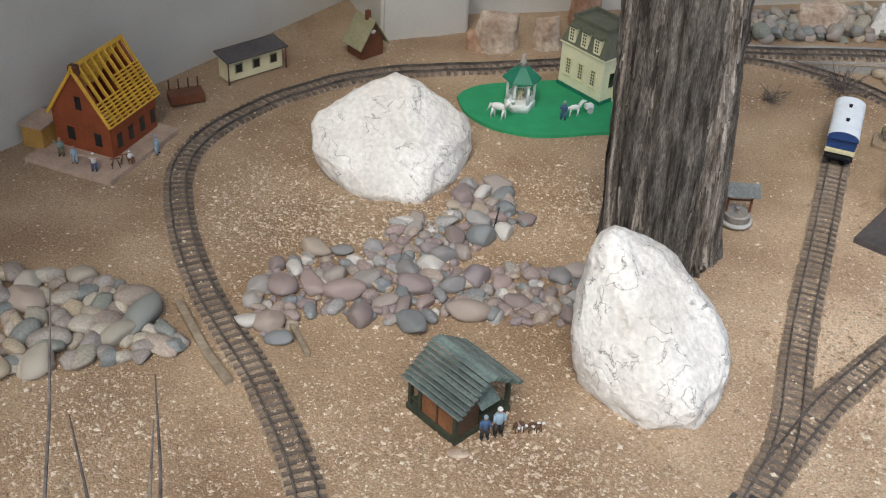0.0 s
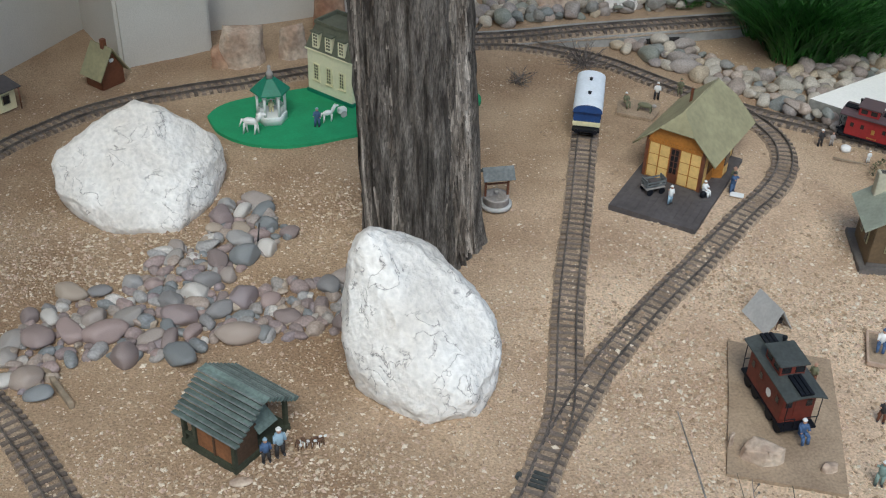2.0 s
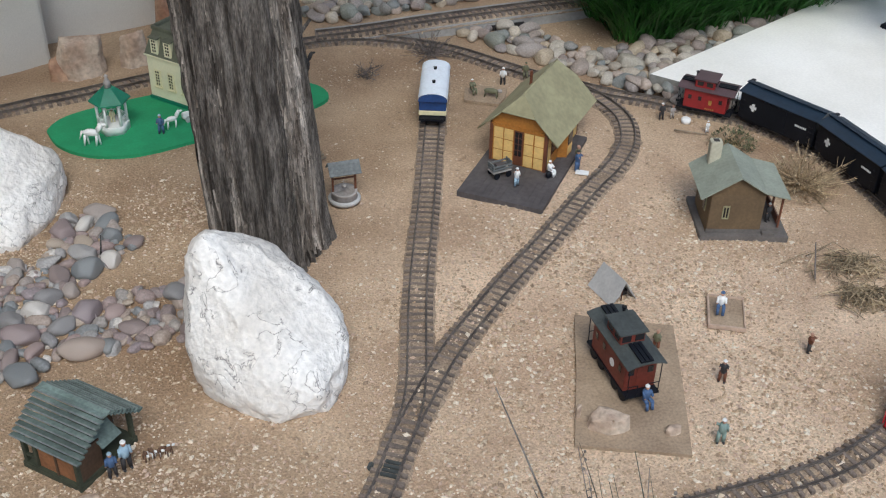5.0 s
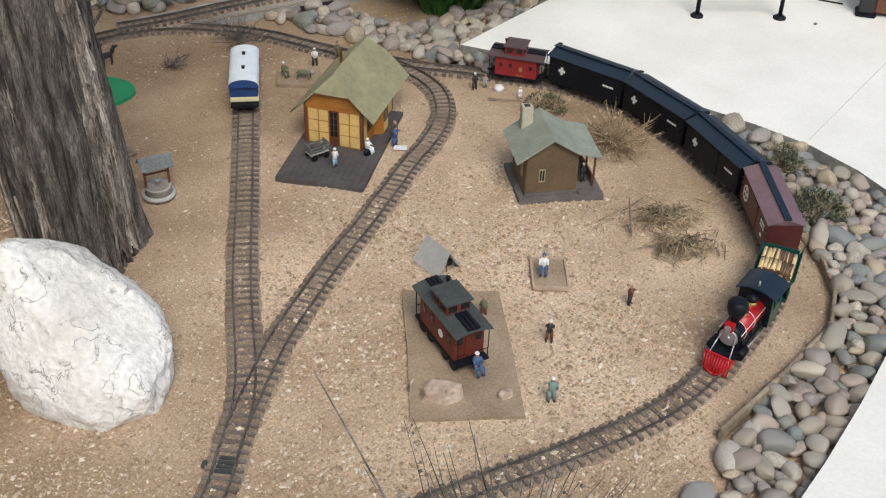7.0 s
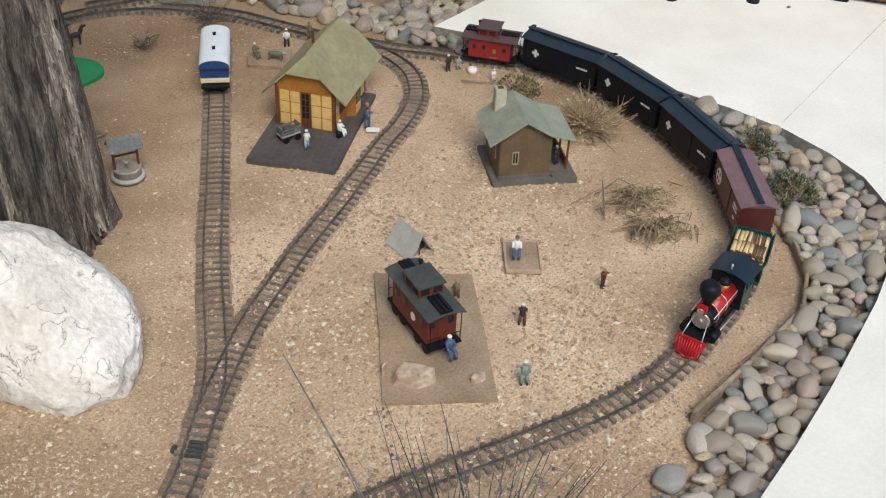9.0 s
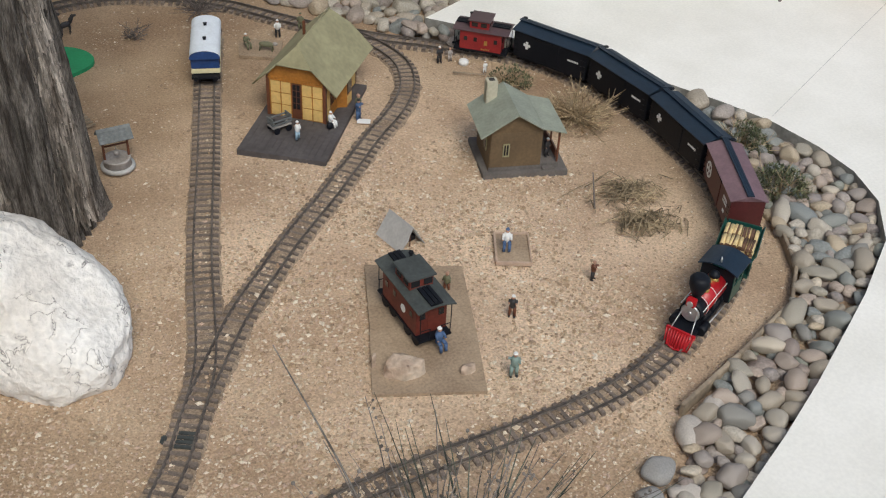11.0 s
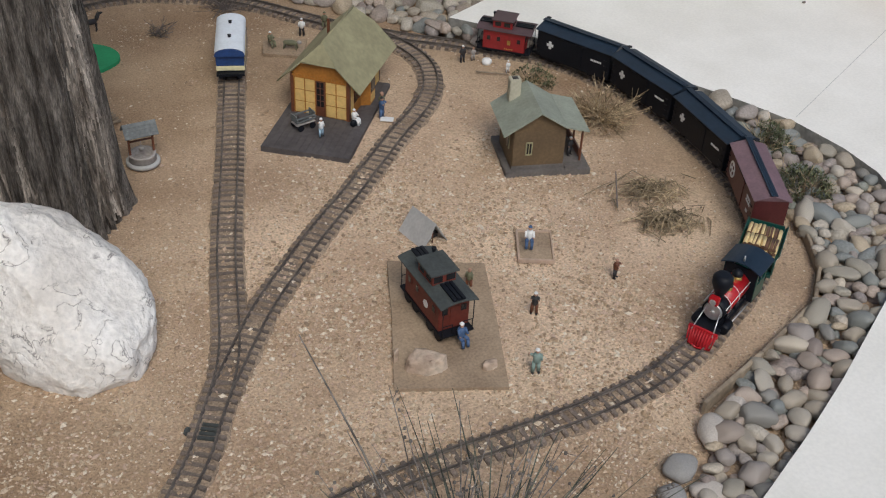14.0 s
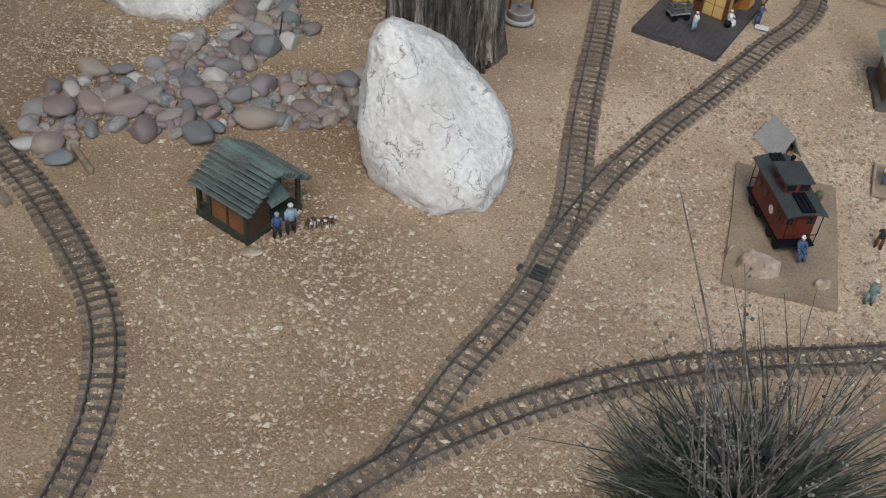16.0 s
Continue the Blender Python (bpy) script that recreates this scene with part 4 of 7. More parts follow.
def boxcar(line, s, body, roof, label, emblem, length=0.274):
    t = thing("boxcar", on_track(line, s, length * 0.7), label, "boxcar", "train cars")
    L, w, z0, z1 = length / 2, 0.045, RAILTOP + 0.018, 0.126
    bm = bmesh.new()
    box(bm, -L, L, -w, w, z0, z1, 0.0015)
    part("body", bm, body, t)
    bm = bmesh.new()
    for sd in (-1, 1):
        sheet(bm, [(-L - 0.006, 0, z1 + 0.017), (L + 0.006, 0, z1 + 0.017), (L + 0.006, sd * (w + 0.005), z1 + 0.002), (-L - 0.006, sd * (w + 0.005), z1 + 0.002)], 0.003)
    for sd in (-1, 1):
        vs = [(sd * L, -w, z1 - 0.001), (sd * L, w, z1 - 0.001), (sd * L, 0, z1 + 0.014)]
        bm.faces.new([bm.verts.new(v) for v in vs])
    part("roof", bm, roof, t)
    bm = bmesh.new()
    for k in (-1, 0, 1):
        box(bm, -L - 0.008, L + 0.008, k * 0.006 - 0.0026, k * 0.006 + 0.0026, z1 + 0.019, z1 + 0.0215)
    for k in range(7):
        x = -L + k * length / 6
        box(bm, x - 0.002, x + 0.002, -0.008, 0.008, z1 + 0.0155, z1 + 0.019)
    part("running_board", bm, NAVYROOF, t, "dark blue-black roof walk")
    for sd in (-1, 1):
        bm = bmesh.new()
        box(bm, -0.034, 0.034, sd * w - 0.002, sd * w + 0.002, z0 + 0.004, z1 - 0.006, 0.0008)
        door = part("door", bm, body, t)
        bm = bmesh.new()
        rod(bm, (-0.05, sd * (w + 0.003), z1 - 0.005), (0.05, sd * (w + 0.003), z1 - 0.005), 0.0013, n=6)
        part("door_track", bm, BLACK, door)
        # emblem and lettering bars
        bm = bmesh.new()
        if emblem == "cross":
            for a, b in ((0.024, 0.009), (0.009, 0.026)):
                plaque(bm, sd * 0.086, 0.086, a, b, sd * w)
            part("emblem", bm, WHITE, t, "white cross-shaped emblem")
        else:
            rod(bm, (sd * 0.085, sd * w, 0.080), (sd * 0.085, sd * (w + 0.0012), 0.080), 0.0235, 0.0235, 28)
            part("emblem", bm, WHITE, t, "round white emblem")
            bm = bmesh.new()
            for a in range(4):
                c = math.radians(45 + 90 * a)
                ball(bm, (sd * 0.085 + 0.0125 * math.cos(c), sd * (w + 0.0012), 0.080 + 0.0125 * math.sin(c)), 0.0062, (1, 0.12, 1))
            part("emblem_mark", bm, body, t)
        bm = bmesh.new()
        for k in range(7):
            plaque(bm, -sd * 0.088 + (k - 3) * 0.0058, 0.088, 0.0036, 0.006, sd * w)
        if emblem != "cross":
            for k in range(6):
                plaque(bm, -sd * 0.088 + (k - 2.5) * 0.006, 0.099, 0.0042, 0.0075, sd * w)
            plaque(bm, -sd * 0.09, 0.064, 0.014, 0.008, sd * w)
        part("lettering", bm, WHITE, t, "white lettering bars")
        for e in (-1, 1):
            bm = bmesh.new()
            for k in range(4):
                rod(bm, (e * (L - 0.003), sd * (w + 0.003), z0 + 0.012 + k * 0.018), (e * (L - 0.02), sd * (w + 0.003), z0 + 0.012 + k * 0.018), 0.0011, n=5)
            part("grab_irons", bm, BLACK, t)
    bm = bmesh.new()
    rod(bm, (-L - 0.005, 0.022, 0.05), (-L - 0.005, 0.022, z1 + 0.016), 0.0012, n=6)
    lathe(bm, [(0.008, 0), (0.008, 0.002)], 14, (-L - 0.004, 0.022, z1 + 0.016))
    part("brake_wheel", bm, BLACK, t)
    bm = bmesh.new()
    box(bm, -L + 0.004, L - 0.004, -0.02, 0.02, RAILTOP + 0.012, z0)
    part("underframe", bm, BLACK, t)
    for x in (-L + 0.05, L - 0.05):
        truck(t, x)
    coupler(t, L, 1), coupler(t, -L, -1)
    return t


def caboose(m, body, roof, label, length=0.20, width=0.05, cupola_at=0.0, name="caboose", plain=False, lift=RAILTOP):
    t = thing(name, m, label, "caboose", "" if plain else "train cars")
    L, w, z0, z1 = length / 2, width, lift + 0.016, lift + (0.104 if plain else 0.098)
    B = L - 0.022
    bm = bmesh.new()
    box(bm, -B, B, -w + 0.003, w - 0.003, z0 + 0.006, z1, 0.0012)
    part("body", bm, body, t)
    bm = bmesh.new()
    box(bm, -L, L, -w, w, z0, z0 + 0.006, 0.001)
    part("floor", bm, BLACK, t)
    bm = bmesh.new()
    rows = []
    for k in range(9):
        y = -w - 0.006 + k * (2 * w + 0.012) / 8
        rows.append((y, z1 + 0.009 * (1 - (y / (w + 0.006)) ** 2)))
    arch(bm, -L - 0.004, L + 0.004, [(y, z + 0.003) for y, z in rows], 0.003)
    part("roof", bm, roof, t)
    c = cupola_at
    bm = bmesh.new()
    box(bm, c - 0.036, c + 0.036, -w + 0.012, w - 0.012, z1 + 0.004, z1 + 0.036, 0.0012)
    cup = part("cupola", bm, body, t)
    bm = bmesh.new()
    box(bm, c - 0.042, c + 0.042, -w + 0.006, w - 0.006, z1 + 0.036, z1 + 0.040, 0.0012)
    part("cupola_roof", bm, roof, cup)
    for sd in (-1, 1):
        for k in (-1, 1):
            bm = bmesh.new()
            box(bm, c + k * 0.017 - 0.011, c + k * 0.017 + 0.011, sd * (w - 0.0122) - 0.001, sd * (w - 0.0122) + 0.001, z1 + 0.015, z1 + 0.031)
            part("pane", bm, GLASSANDHOLE, cup)
            bm = bmesh.new()
            box(bm, c + sd * 0.0362 - 0.001, c + sd * 0.0362 + 0.001, k * 0.016 - 0.011, k * 0.016 + 0.011, z1 + 0.015, z1 + 0.031)
            part("pane", bm, GLASSANDHOLE, cup)
    for sd in (-1, 1):
        for x in (-B * 0.72, -B * 0.25, B * 0.72):
            bm = bmesh.new()
            box(bm, x - 0.0085, x + 0.0085, sd * (w - 0.003) - 0.0012, sd * (w - 0.003) + 0.0012, z1 - 0.043, z1 - 0.021)
            win = part("window", bm, body, t)
            bm = bmesh.new()
            box(bm, x - 0.006, x + 0.006, sd * (w - 0.0018) - 0.0007, sd * (w - 0.0018) + 0.0007, z1 - 0.040, z1 - 0.024)
            part("pane", bm, GLASSANDHOLE, win)
        bm = bmesh.new()
        if plain:
            rod(bm, (B * 0.25, sd * (w - 0.003), z1 - 0.046), (B * 0.25, sd * (w - 0.0015), z1 - 0.046), 0.0105, 0.0105, 16)
            part("emblem", bm, WHITE, t, "pale worn round emblem")
        else:
            plaque(bm, B * 0.25, z1 - 0.042, 0.012, 0.018, sd * (w - 0.0028))
            for k in range(5):
                plaque(bm, B * 0.25 + (k - 2) * 0.007, z1 - 0.068, 0.004, 0.005, sd * (w - 0.0028))
            part("lettering", bm, BRASS, t, "yellow lettering bars")
        # end windows and door
        e = sd * B
        for y in (-0.024, 0.024):
            bm = bmesh.new()
            box(bm, e - 0.001, e + 0.001, y - 0.007, y + 0.007, z1 - 0.038, z1 - 0.02)
            part("end_pane", bm, GLASSANDHOLE, t)
        bm = bmesh.new()
        box(bm, e - 0.0015, e + 0.0015, -0.01, 0.01, z0 + 0.008, z1 - 0.02)
        part("end_door", bm, body, t)
        for side in (-1, 1):
            bm = bmesh.new()
            e = sd * (L - 0.002)
            for y in (w - 0.004, 0.014):
                rod(bm, (e, side * y, z0 + 0.004), (e, side * y, z0 + 0.034), 0.0012, n=5)
            rod(bm, (e, side * 0.014, z0 + 0.034), (e, side * (w - 0.003), z0 + 0.034), 0.0012, n=5)
            rod(bm, (e, side * (w - 0.003), z0 + 0.034), (e, side * (w - 0.003), z1 + 0.003), 0.0012, n=5)
            part("end_railing", bm, BLACK, t)
    bm = bmesh.new()
    rod(bm, (-B * 0.7, 0.02, z1 + 0.006), (-B * 0.7, 0.02, z1 + 0.038), 0.004, n=9)
    lathe(bm, [(0.0065, 0), (0.0055, 0.004)], 10, (-B * 0.7, 0.02, z1 + 0.038))
    part("stove_pipe", bm, BLACK, t)
    bm = bmesh.new()
    bm.free()
    for a, b in ((-L, c - 0.044), (c + 0.044, L)):
        bm = bmesh.new()
        box(bm, a, b, -0.015, 0.015, z1 + 0.0125, z1 + 0.0145)
        for y in (-0.011, 0.0, 0.011):
            box(bm, a, b, y - 0.004, y + 0.004, z1 + 0.0145, z1 + 0.0175)
        part("running_board", bm, BLACK, t)
    if lift > 0.01:
        for x in (-L + 0.045, L - 0.045):
            truck(t, x)
        coupler(t, L, 1), coupler(t, -L, -1)
    else:
        for x in (-L + 0.03, -L + 0.07, L - 0.07, L - 0.03):
            bm = bmesh.new()
            for s in (-1, 1):
                rod(bm, (x, s * 0.03, 0.0165), (x, s * 0.037, 0.0165), 0.0165, 0.016, 16)
            rod(bm, (x, -0.031, 0.0165), (x, 0.031, 0.0165), 0.003, 0.003, 8)
            part("wheelset", bm, BLACK, t)
    return t


def locomotive(line, s):
    t = thing("steam_locomotive", on_track(line, s, 0.12), "red, black and dark green wood-burning toy steam locomotive", "locomotive", "train cars")
    R = RAILTOP
    ax = R + 0.062
    bm = bmesh.new()
    rod(bm, (-0.045, 0, ax), (0.062, 0, ax), 0.0285, 0.0285, 28)
    part("boiler", bm, RED, t, "bright red boiler")
    bm = bmesh.new()
    rod(bm, (0.062, 0, ax), (0.096, 0, ax), 0.0272, 0.0272, 28)
    smoke = part("smokebox", bm, BLACK, t)
    bm = bmesh.new()
    rod(bm, (0.096, 0, ax), (0.0985, 0, ax), 0.0235, 0.020, 24)
    rod(bm, (0.0985, 0, ax), (0.102, 0, ax), 0.006, 0.004, 12)
    part("smokebox_door", bm, SILVER, smoke, "silver smokebox front")
    bm = bmesh.new()
    for x in (0.012, 0.06):
        rod(bm, (x, 0, ax), (x + 0.0018, 0, ax), 0.0291, 0.0291, 28)
    part("boiler_bands", bm, WHITE, t)
    for sd in (-1, 1):
        bm = bmesh.new()
        rod(bm, (-0.045, sd * 0.0275, ax + 0.013), (0.09, sd * 0.0275, ax + 0.013), 0.0011, n=6)
        part("handrail", bm, WHITE, t)
        bm = bmesh.new()
        rod(bm, (0.098, sd * 0.018, ax + 0.004), (0.139, sd * 0.026, R + 0.024), 0.0014, n=6)
        part("brace_rod", bm, SILVER, t)
    bm = bmesh.new()
    lathe(bm, [(0.012, 0), (0.010, 0.008), (0.011, 0.020), (0.019, 0.038), (0.0235, 0.050), (0.0235, 0.066), (0.017, 0.074), (0.010, 0.0745)], 22, (0.078, 0, ax + 0.022))
    part("smokestack", bm, BLACK, t, "black balloon smokestack")
    for x, r, n in ((0.030, 0.0125, "sand_dome"), (-0.022, 0.0135, "steam_dome")):
        bm = bmesh.new()
        lathe(bm, [(r * 1.1, 0), (r * 0.92, 0.006), (r * 0.92, 0.014)], 18, (x, 0, ax + 0.022))
        dome = part(n, bm, BRASS, t, "dull brass dome")
        bm = bmesh.new()
        lathe(bm, [(r, 0.014), (r * 0.98, 0.02), (r * 0.6, 0.026), (r * 0.2, 0.029)], 18, (x, 0, ax + 0.022))
        part("dome_cap", bm, BLACK, dome)
    bm = bmesh.new()
    lathe(bm, [(0.002, 0), (0.002, 0.006), (0.006, 0.008), (0.004, 0.016), (0.001, 0.018)], 12, (0.005, 0, ax + 0.026))
    part("bell", bm, BRASS, t)
    bm = bmesh.new()
    box(bm, 0.094, 0.112, -0.011, 0.011, ax + 0.026, ax + 0.046, 0.002)
    lamp = part("headlight", bm, RED, t, "red box headlight")
    bm = bmesh.new()
    rod(bm, (0.112, 0, ax + 0.036), (0.114, 0, ax + 0.036), 0.0078, 0.0078, 16)
    part("lens", bm, SILVER, lamp)
    # cab
    for sd in (-1, 1):
        bm = bmesh.new()
        y = sd * 0.041
        box(bm, -0.105, -0.045, y - 0.0015, y + 0.0015, R + 0.024, R + 0.066)
        for x0, x1 in ((-0.105, -0.098), (-0.078, -0.072), (-0.052, -0.045)):
            box(bm, x0, x1, y - 0.0015, y + 0.0015, R + 0.066, R + 0.098)
        box(bm, -0.105, -0.045, y - 0.0015, y + 0.0015, R + 0.098, R + 0.108)
        part("cab_side", bm, GREENLOCO, t, "dark green cab side with windows")
    bm = bmesh.new()
    box(bm, -0.047, -0.044, -0.041, 0.041, R + 0.024, R + 0.108)
    part("cab_front", bm, BLACK, t)
    bm = bmesh.new()
    rows = []
    for k in range(9):
        y = -0.05 + k * 0.0125
        rows.append((y, R + 0.107 + 0.015 * (1 - (y / 0.05) ** 2)))
    arch(bm, -0.122, -0.036, rows, 0.003)
    part("cab_roof", bm, NAVYROOF, t, "blue-black arched cab roof")
    bm = bmesh.new()
    rod(bm, (-0.05, 0, R + 0.12), (-0.05, 0, R + 0.136), 0.003, 0.002, 8)
    part("whistle", bm, SILVER, t)
    bm = bmesh.new()
    box(bm, -0.115, 0.128, -0.03, 0.03, R + 0.018, R + 0.026, 0.001)
    box(bm, -0.115, -0.045, -0.042, 0.042, R + 0.018, R + 0.026, 0.001)
    part("footplate", bm, BLACK, t)
    for sd in (-1, 1):
        bm = bmesh.new()
        rod(bm, (0.066, sd * 0.034, R + 0.024), (0.1, sd * 0.034, R + 0.024), 0.0115, 0.0115, 16)
        part("cylinder", bm, BLACK, t)
        bm = bmesh.new()
        rod(bm, (0.066, sd * 0.036, R + 0.022), (-0.06, sd * 0.036, R + 0.014), 0.0018, n=6)
        part("side_rod", bm, SILVER, t)
        for x in (-0.06, -0.01, 0.04):
            bm = bmesh.new()
            rod(bm, (x, sd * 0.0195, R + 0.021), (x, sd * 0.0265, R + 0.021), 0.021, 0.0205, 20)
            rod(bm, (x, sd * 0.0265, R + 0.021), (x, sd * 0.029, R + 0.021), 0.006, 0.005, 10)
            part("driving_wheel", bm, BLACK, t)
    wheels(t, (0.085, 0.112), 0.011)
    # pilot
    bm = bmesh.new()
    box(bm, 0.128, 0.135, -0.036, 0.036, R + 0.02, R + 0.032, 0.001)
    rod(bm, (0.145, -0.03, R - 0.006), (0.158, 0, R - 0.006), 0.0026, n=6)
    rod(bm, (0.145, 0.03, R - 0.006), (0.158, 0, R - 0.006), 0.0026, n=6)
    sheet(bm, [(0.134, -0.033, R + 0.026), (0.134, 0.033, R + 0.026), (0.152, 0.022, R - 0.006), (0.152, -0.022, R - 0.006)], 0.002)
    pilot = part("pilot", bm, RED, t, "bright red slatted cowcatcher")
    for k in range(11):
        y = -0.034 + k * 0.0068
        bm = bmesh.new()
        rod(bm, (0.135, y, R + 0.028), (0.158 - abs(y) * 0.28, y * 0.85, R - 0.008), 0.0019, n=5)
        part("slat", bm, RED, pilot)
    return t


def tender(line, s):
    t = thing("tender", on_track(line, s, 0.1), "dark green tender piled with split firewood", "tender", "train cars")
    R = RAILTOP
    bm = bmesh.new()
    box(bm, -0.085, 0.075, -0.043, 0.043, R + 0.02, R + 0.03, 0.001)
    for sd in (-1, 1):
        box(bm, -0.085, 0.075, sd * 0.043 - 0.002, sd * 0.043 + 0.002, R + 0.03, R + 0.068, 0.001)
        sheet(bm, [(-0.085, sd * 0.043, R + 0.066), (0.06, sd * 0.043, R + 0.066), (0.055, sd * 0.05, R + 0.078), (-0.085, sd * 0.05, R + 0.078)], 0.002)
    box(bm, -0.087, -0.083, -0.043, 0.043, R + 0.03, R + 0.075, 0.001)
    box(bm, 0.055, 0.059, -0.043, 0.043, R + 0.03, R + 0.060, 0.001)
    part("body", bm, GREENLOCO, t)
    bm = bmesh.new()
    box(bm, -0.083, -0.05, -0.04, 0.04, R + 0.06, R + 0.066, 0.001)
    part("rear_deck", bm, GREENLOCO, t)
    rng = random.Random(3)
    for layer in range(5):
        for k in range(8):
            for half in (0, 1):
                x0 = -0.045 + half * 0.05 + rng.uniform(-0.004, 0.004)
                y = -0.036 + k * 0.0103
                z = R + 0.036 + layer * 0.0125 + rng.uniform(-0.001, 0.002)
                bm = bmesh.new()
                rod(bm, (x0, y, z), (x0 + 0.046, y + rng.uniform(-0.002, 0.002), z), 0.0062, 0.0058, 6, 0)
                for f in bm.faces:
                    if abs(f.normal.x) > 0.8 or (len(f.verts) == 4 and rng.random() < 0.6):
                        f.material_index = 1
                part("log", bm, [FIREWOOD, LOGEND], t)
    for x in (-0.05, 0.04):
        truck(t, x)
    coupler(t, -0.087, -1)
    return t


def arc_at(line, x, y):
    step = math.dist(line[0][:2], line[1][:2])
    return step * min(range(len(line)), key=lambda i: (line[i][0] - x) ** 2 + (line[i][1] - y) ** 2)


front = arc_at(loop_line, 2.075, 1.762)
locomotive(loop_line, front - 0.11)
tender(loop_line, front - 0.335)
at = front - 0.605
boxcar(loop_line, at, MAROON, MAROONSHEEN, "maroon toy boxcar with a round white emblem", "round")
for k in range(3):
    at -= 0.301
    boxcar(loop_line, at, BLACK, NAVYROOF, "black toy boxcar with a white cross emblem", "cross")
at -= 0.262
caboose(on_track(loop_line, at, 0.13) @ Matrix.Diagonal((0.90, 0.92, 0.88, 1)), CRED, CREDROOF, "bright red toy caboose with a cupola ending the train", cupola_at=-0.01)


def coach(line, s):
    t = thing("coach", on_track(line, s, 0.16) @ pose(0, 0, 0, 0, 0, 180), "blue and cream toy coach with a white roof on the siding", "coach")
    L, w, z0, z1 = 0.115, 0.043, RAILTOP + 0.024, 0.112
    bm = bmesh.new()
    box(bm, -L, L, -w, w, z0 + 0.026, z1, 0.002)
    part("body", bm, BLUE, t, "blue upper body")
    bm = bmesh.new()
    box(bm, -L - 0.001, L + 0.001, -w - 0.001, w + 0.001, z0 + 0.010, z0 + 0.026, 0.002)
    part("lower_body", bm, CREAM, t, "cream lower panel")
    bm = bmesh.new()
    rows = []
    for k in range(13):
        a = math.pi * k / 12
        rows.append((-(w + 0.004) * math.cos(a), z1 - 0.004 + 0.026 * math.sin(a) ** 0.8))
    rings = [[bm.verts.new((x, y, z)) for y, z in rows] for x in (-L - 0.012, L + 0.012)]
    for a in range(12):
        bm.faces.new((rings[0][a], rings[1][a], rings[1][a + 1], rings[0][a + 1])).smooth = True
    roof = part("roof", bm, WHITEROOF, t, "pale bluish white arched roof")
    for x in (-L - 0.011, L + 0.011):
        bm = bmesh.new()
        bm.faces.new([bm.verts.new((x, y * 0.99, z - 0.002)) for y, z in rows])
        part("roof_end", bm, BLUE, roof, "blue arched roof end")
    for x in (-0.055, 0.045):
        bm = bmesh.new()
        lathe(bm, [(0.005, 0), (0.005, 0.007), (0.0065, 0.009)], 10, (x, 0, z1 + 0.02))
        part("vent", bm, BLACK, t)
    for sd in (-1, 1):
        for k in range(6):
            x = -0.0925 + k * 0.037
            bm = bmesh.new()
            box(bm, x - 0.012, x + 0.012, sd * w - 0.0012, sd * w + 0.0012, z1 - 0.036, z1 - 0.012)
            part("window", bm, GLASSANDHOLE, t)
    bm = bmesh.new()
    box(bm, L - 0.001, L + 0.02, -w, w, z0, z0 + 0.008, 0.001)
    box(bm, -L - 0.004, L - 0.002, -w + 0.004, w - 0.004, z0 - 0.006, z0 + 0.009, 0.001)
    part("floor", bm, BLACK, t)
    for y in (-0.03, 0.03):
        bm = bmesh.new()
        rod(bm, (L + 0.018, y, z0 + 0.004), (L + 0.026, y, z0 + 0.004), 0.006, 0.007, 12)
        part("buffer", bm, BLACK, t)
    for x in (-0.075, 0.08):
        truck(t, x)
    return t


coach(coach_line, arc_at(coach_line, 1.515, 3.40) + 0.085)


# ---------------------------------------------------------------- buildings
def gable(bm, x0, x1, y, eave, ridge, thick, mid=None, slot=0):
    """An upright gable wall in a plane of constant y."""
    mid = (x0 + x1) / 2 if mid is None else mid
    pts = [(x0, 0), (x1, 0), (x1, eave), (mid, ridge), (x0, eave)]
    a = [bm.verts.new((x, y - thick / 2, z)) for x, z in pts]
    b = [bm.verts.new((x, y + thick / 2, z)) for x, z in pts]
    bm.faces.new(a), bm.faces.new(b[::-1])
    for i in range(5):
        bm.faces.new((a[i], b[i], b[(i + 1) % 5], a[(i + 1) % 5]))
    bmesh.ops.recalc_face_normals(bm, faces=bm.faces)


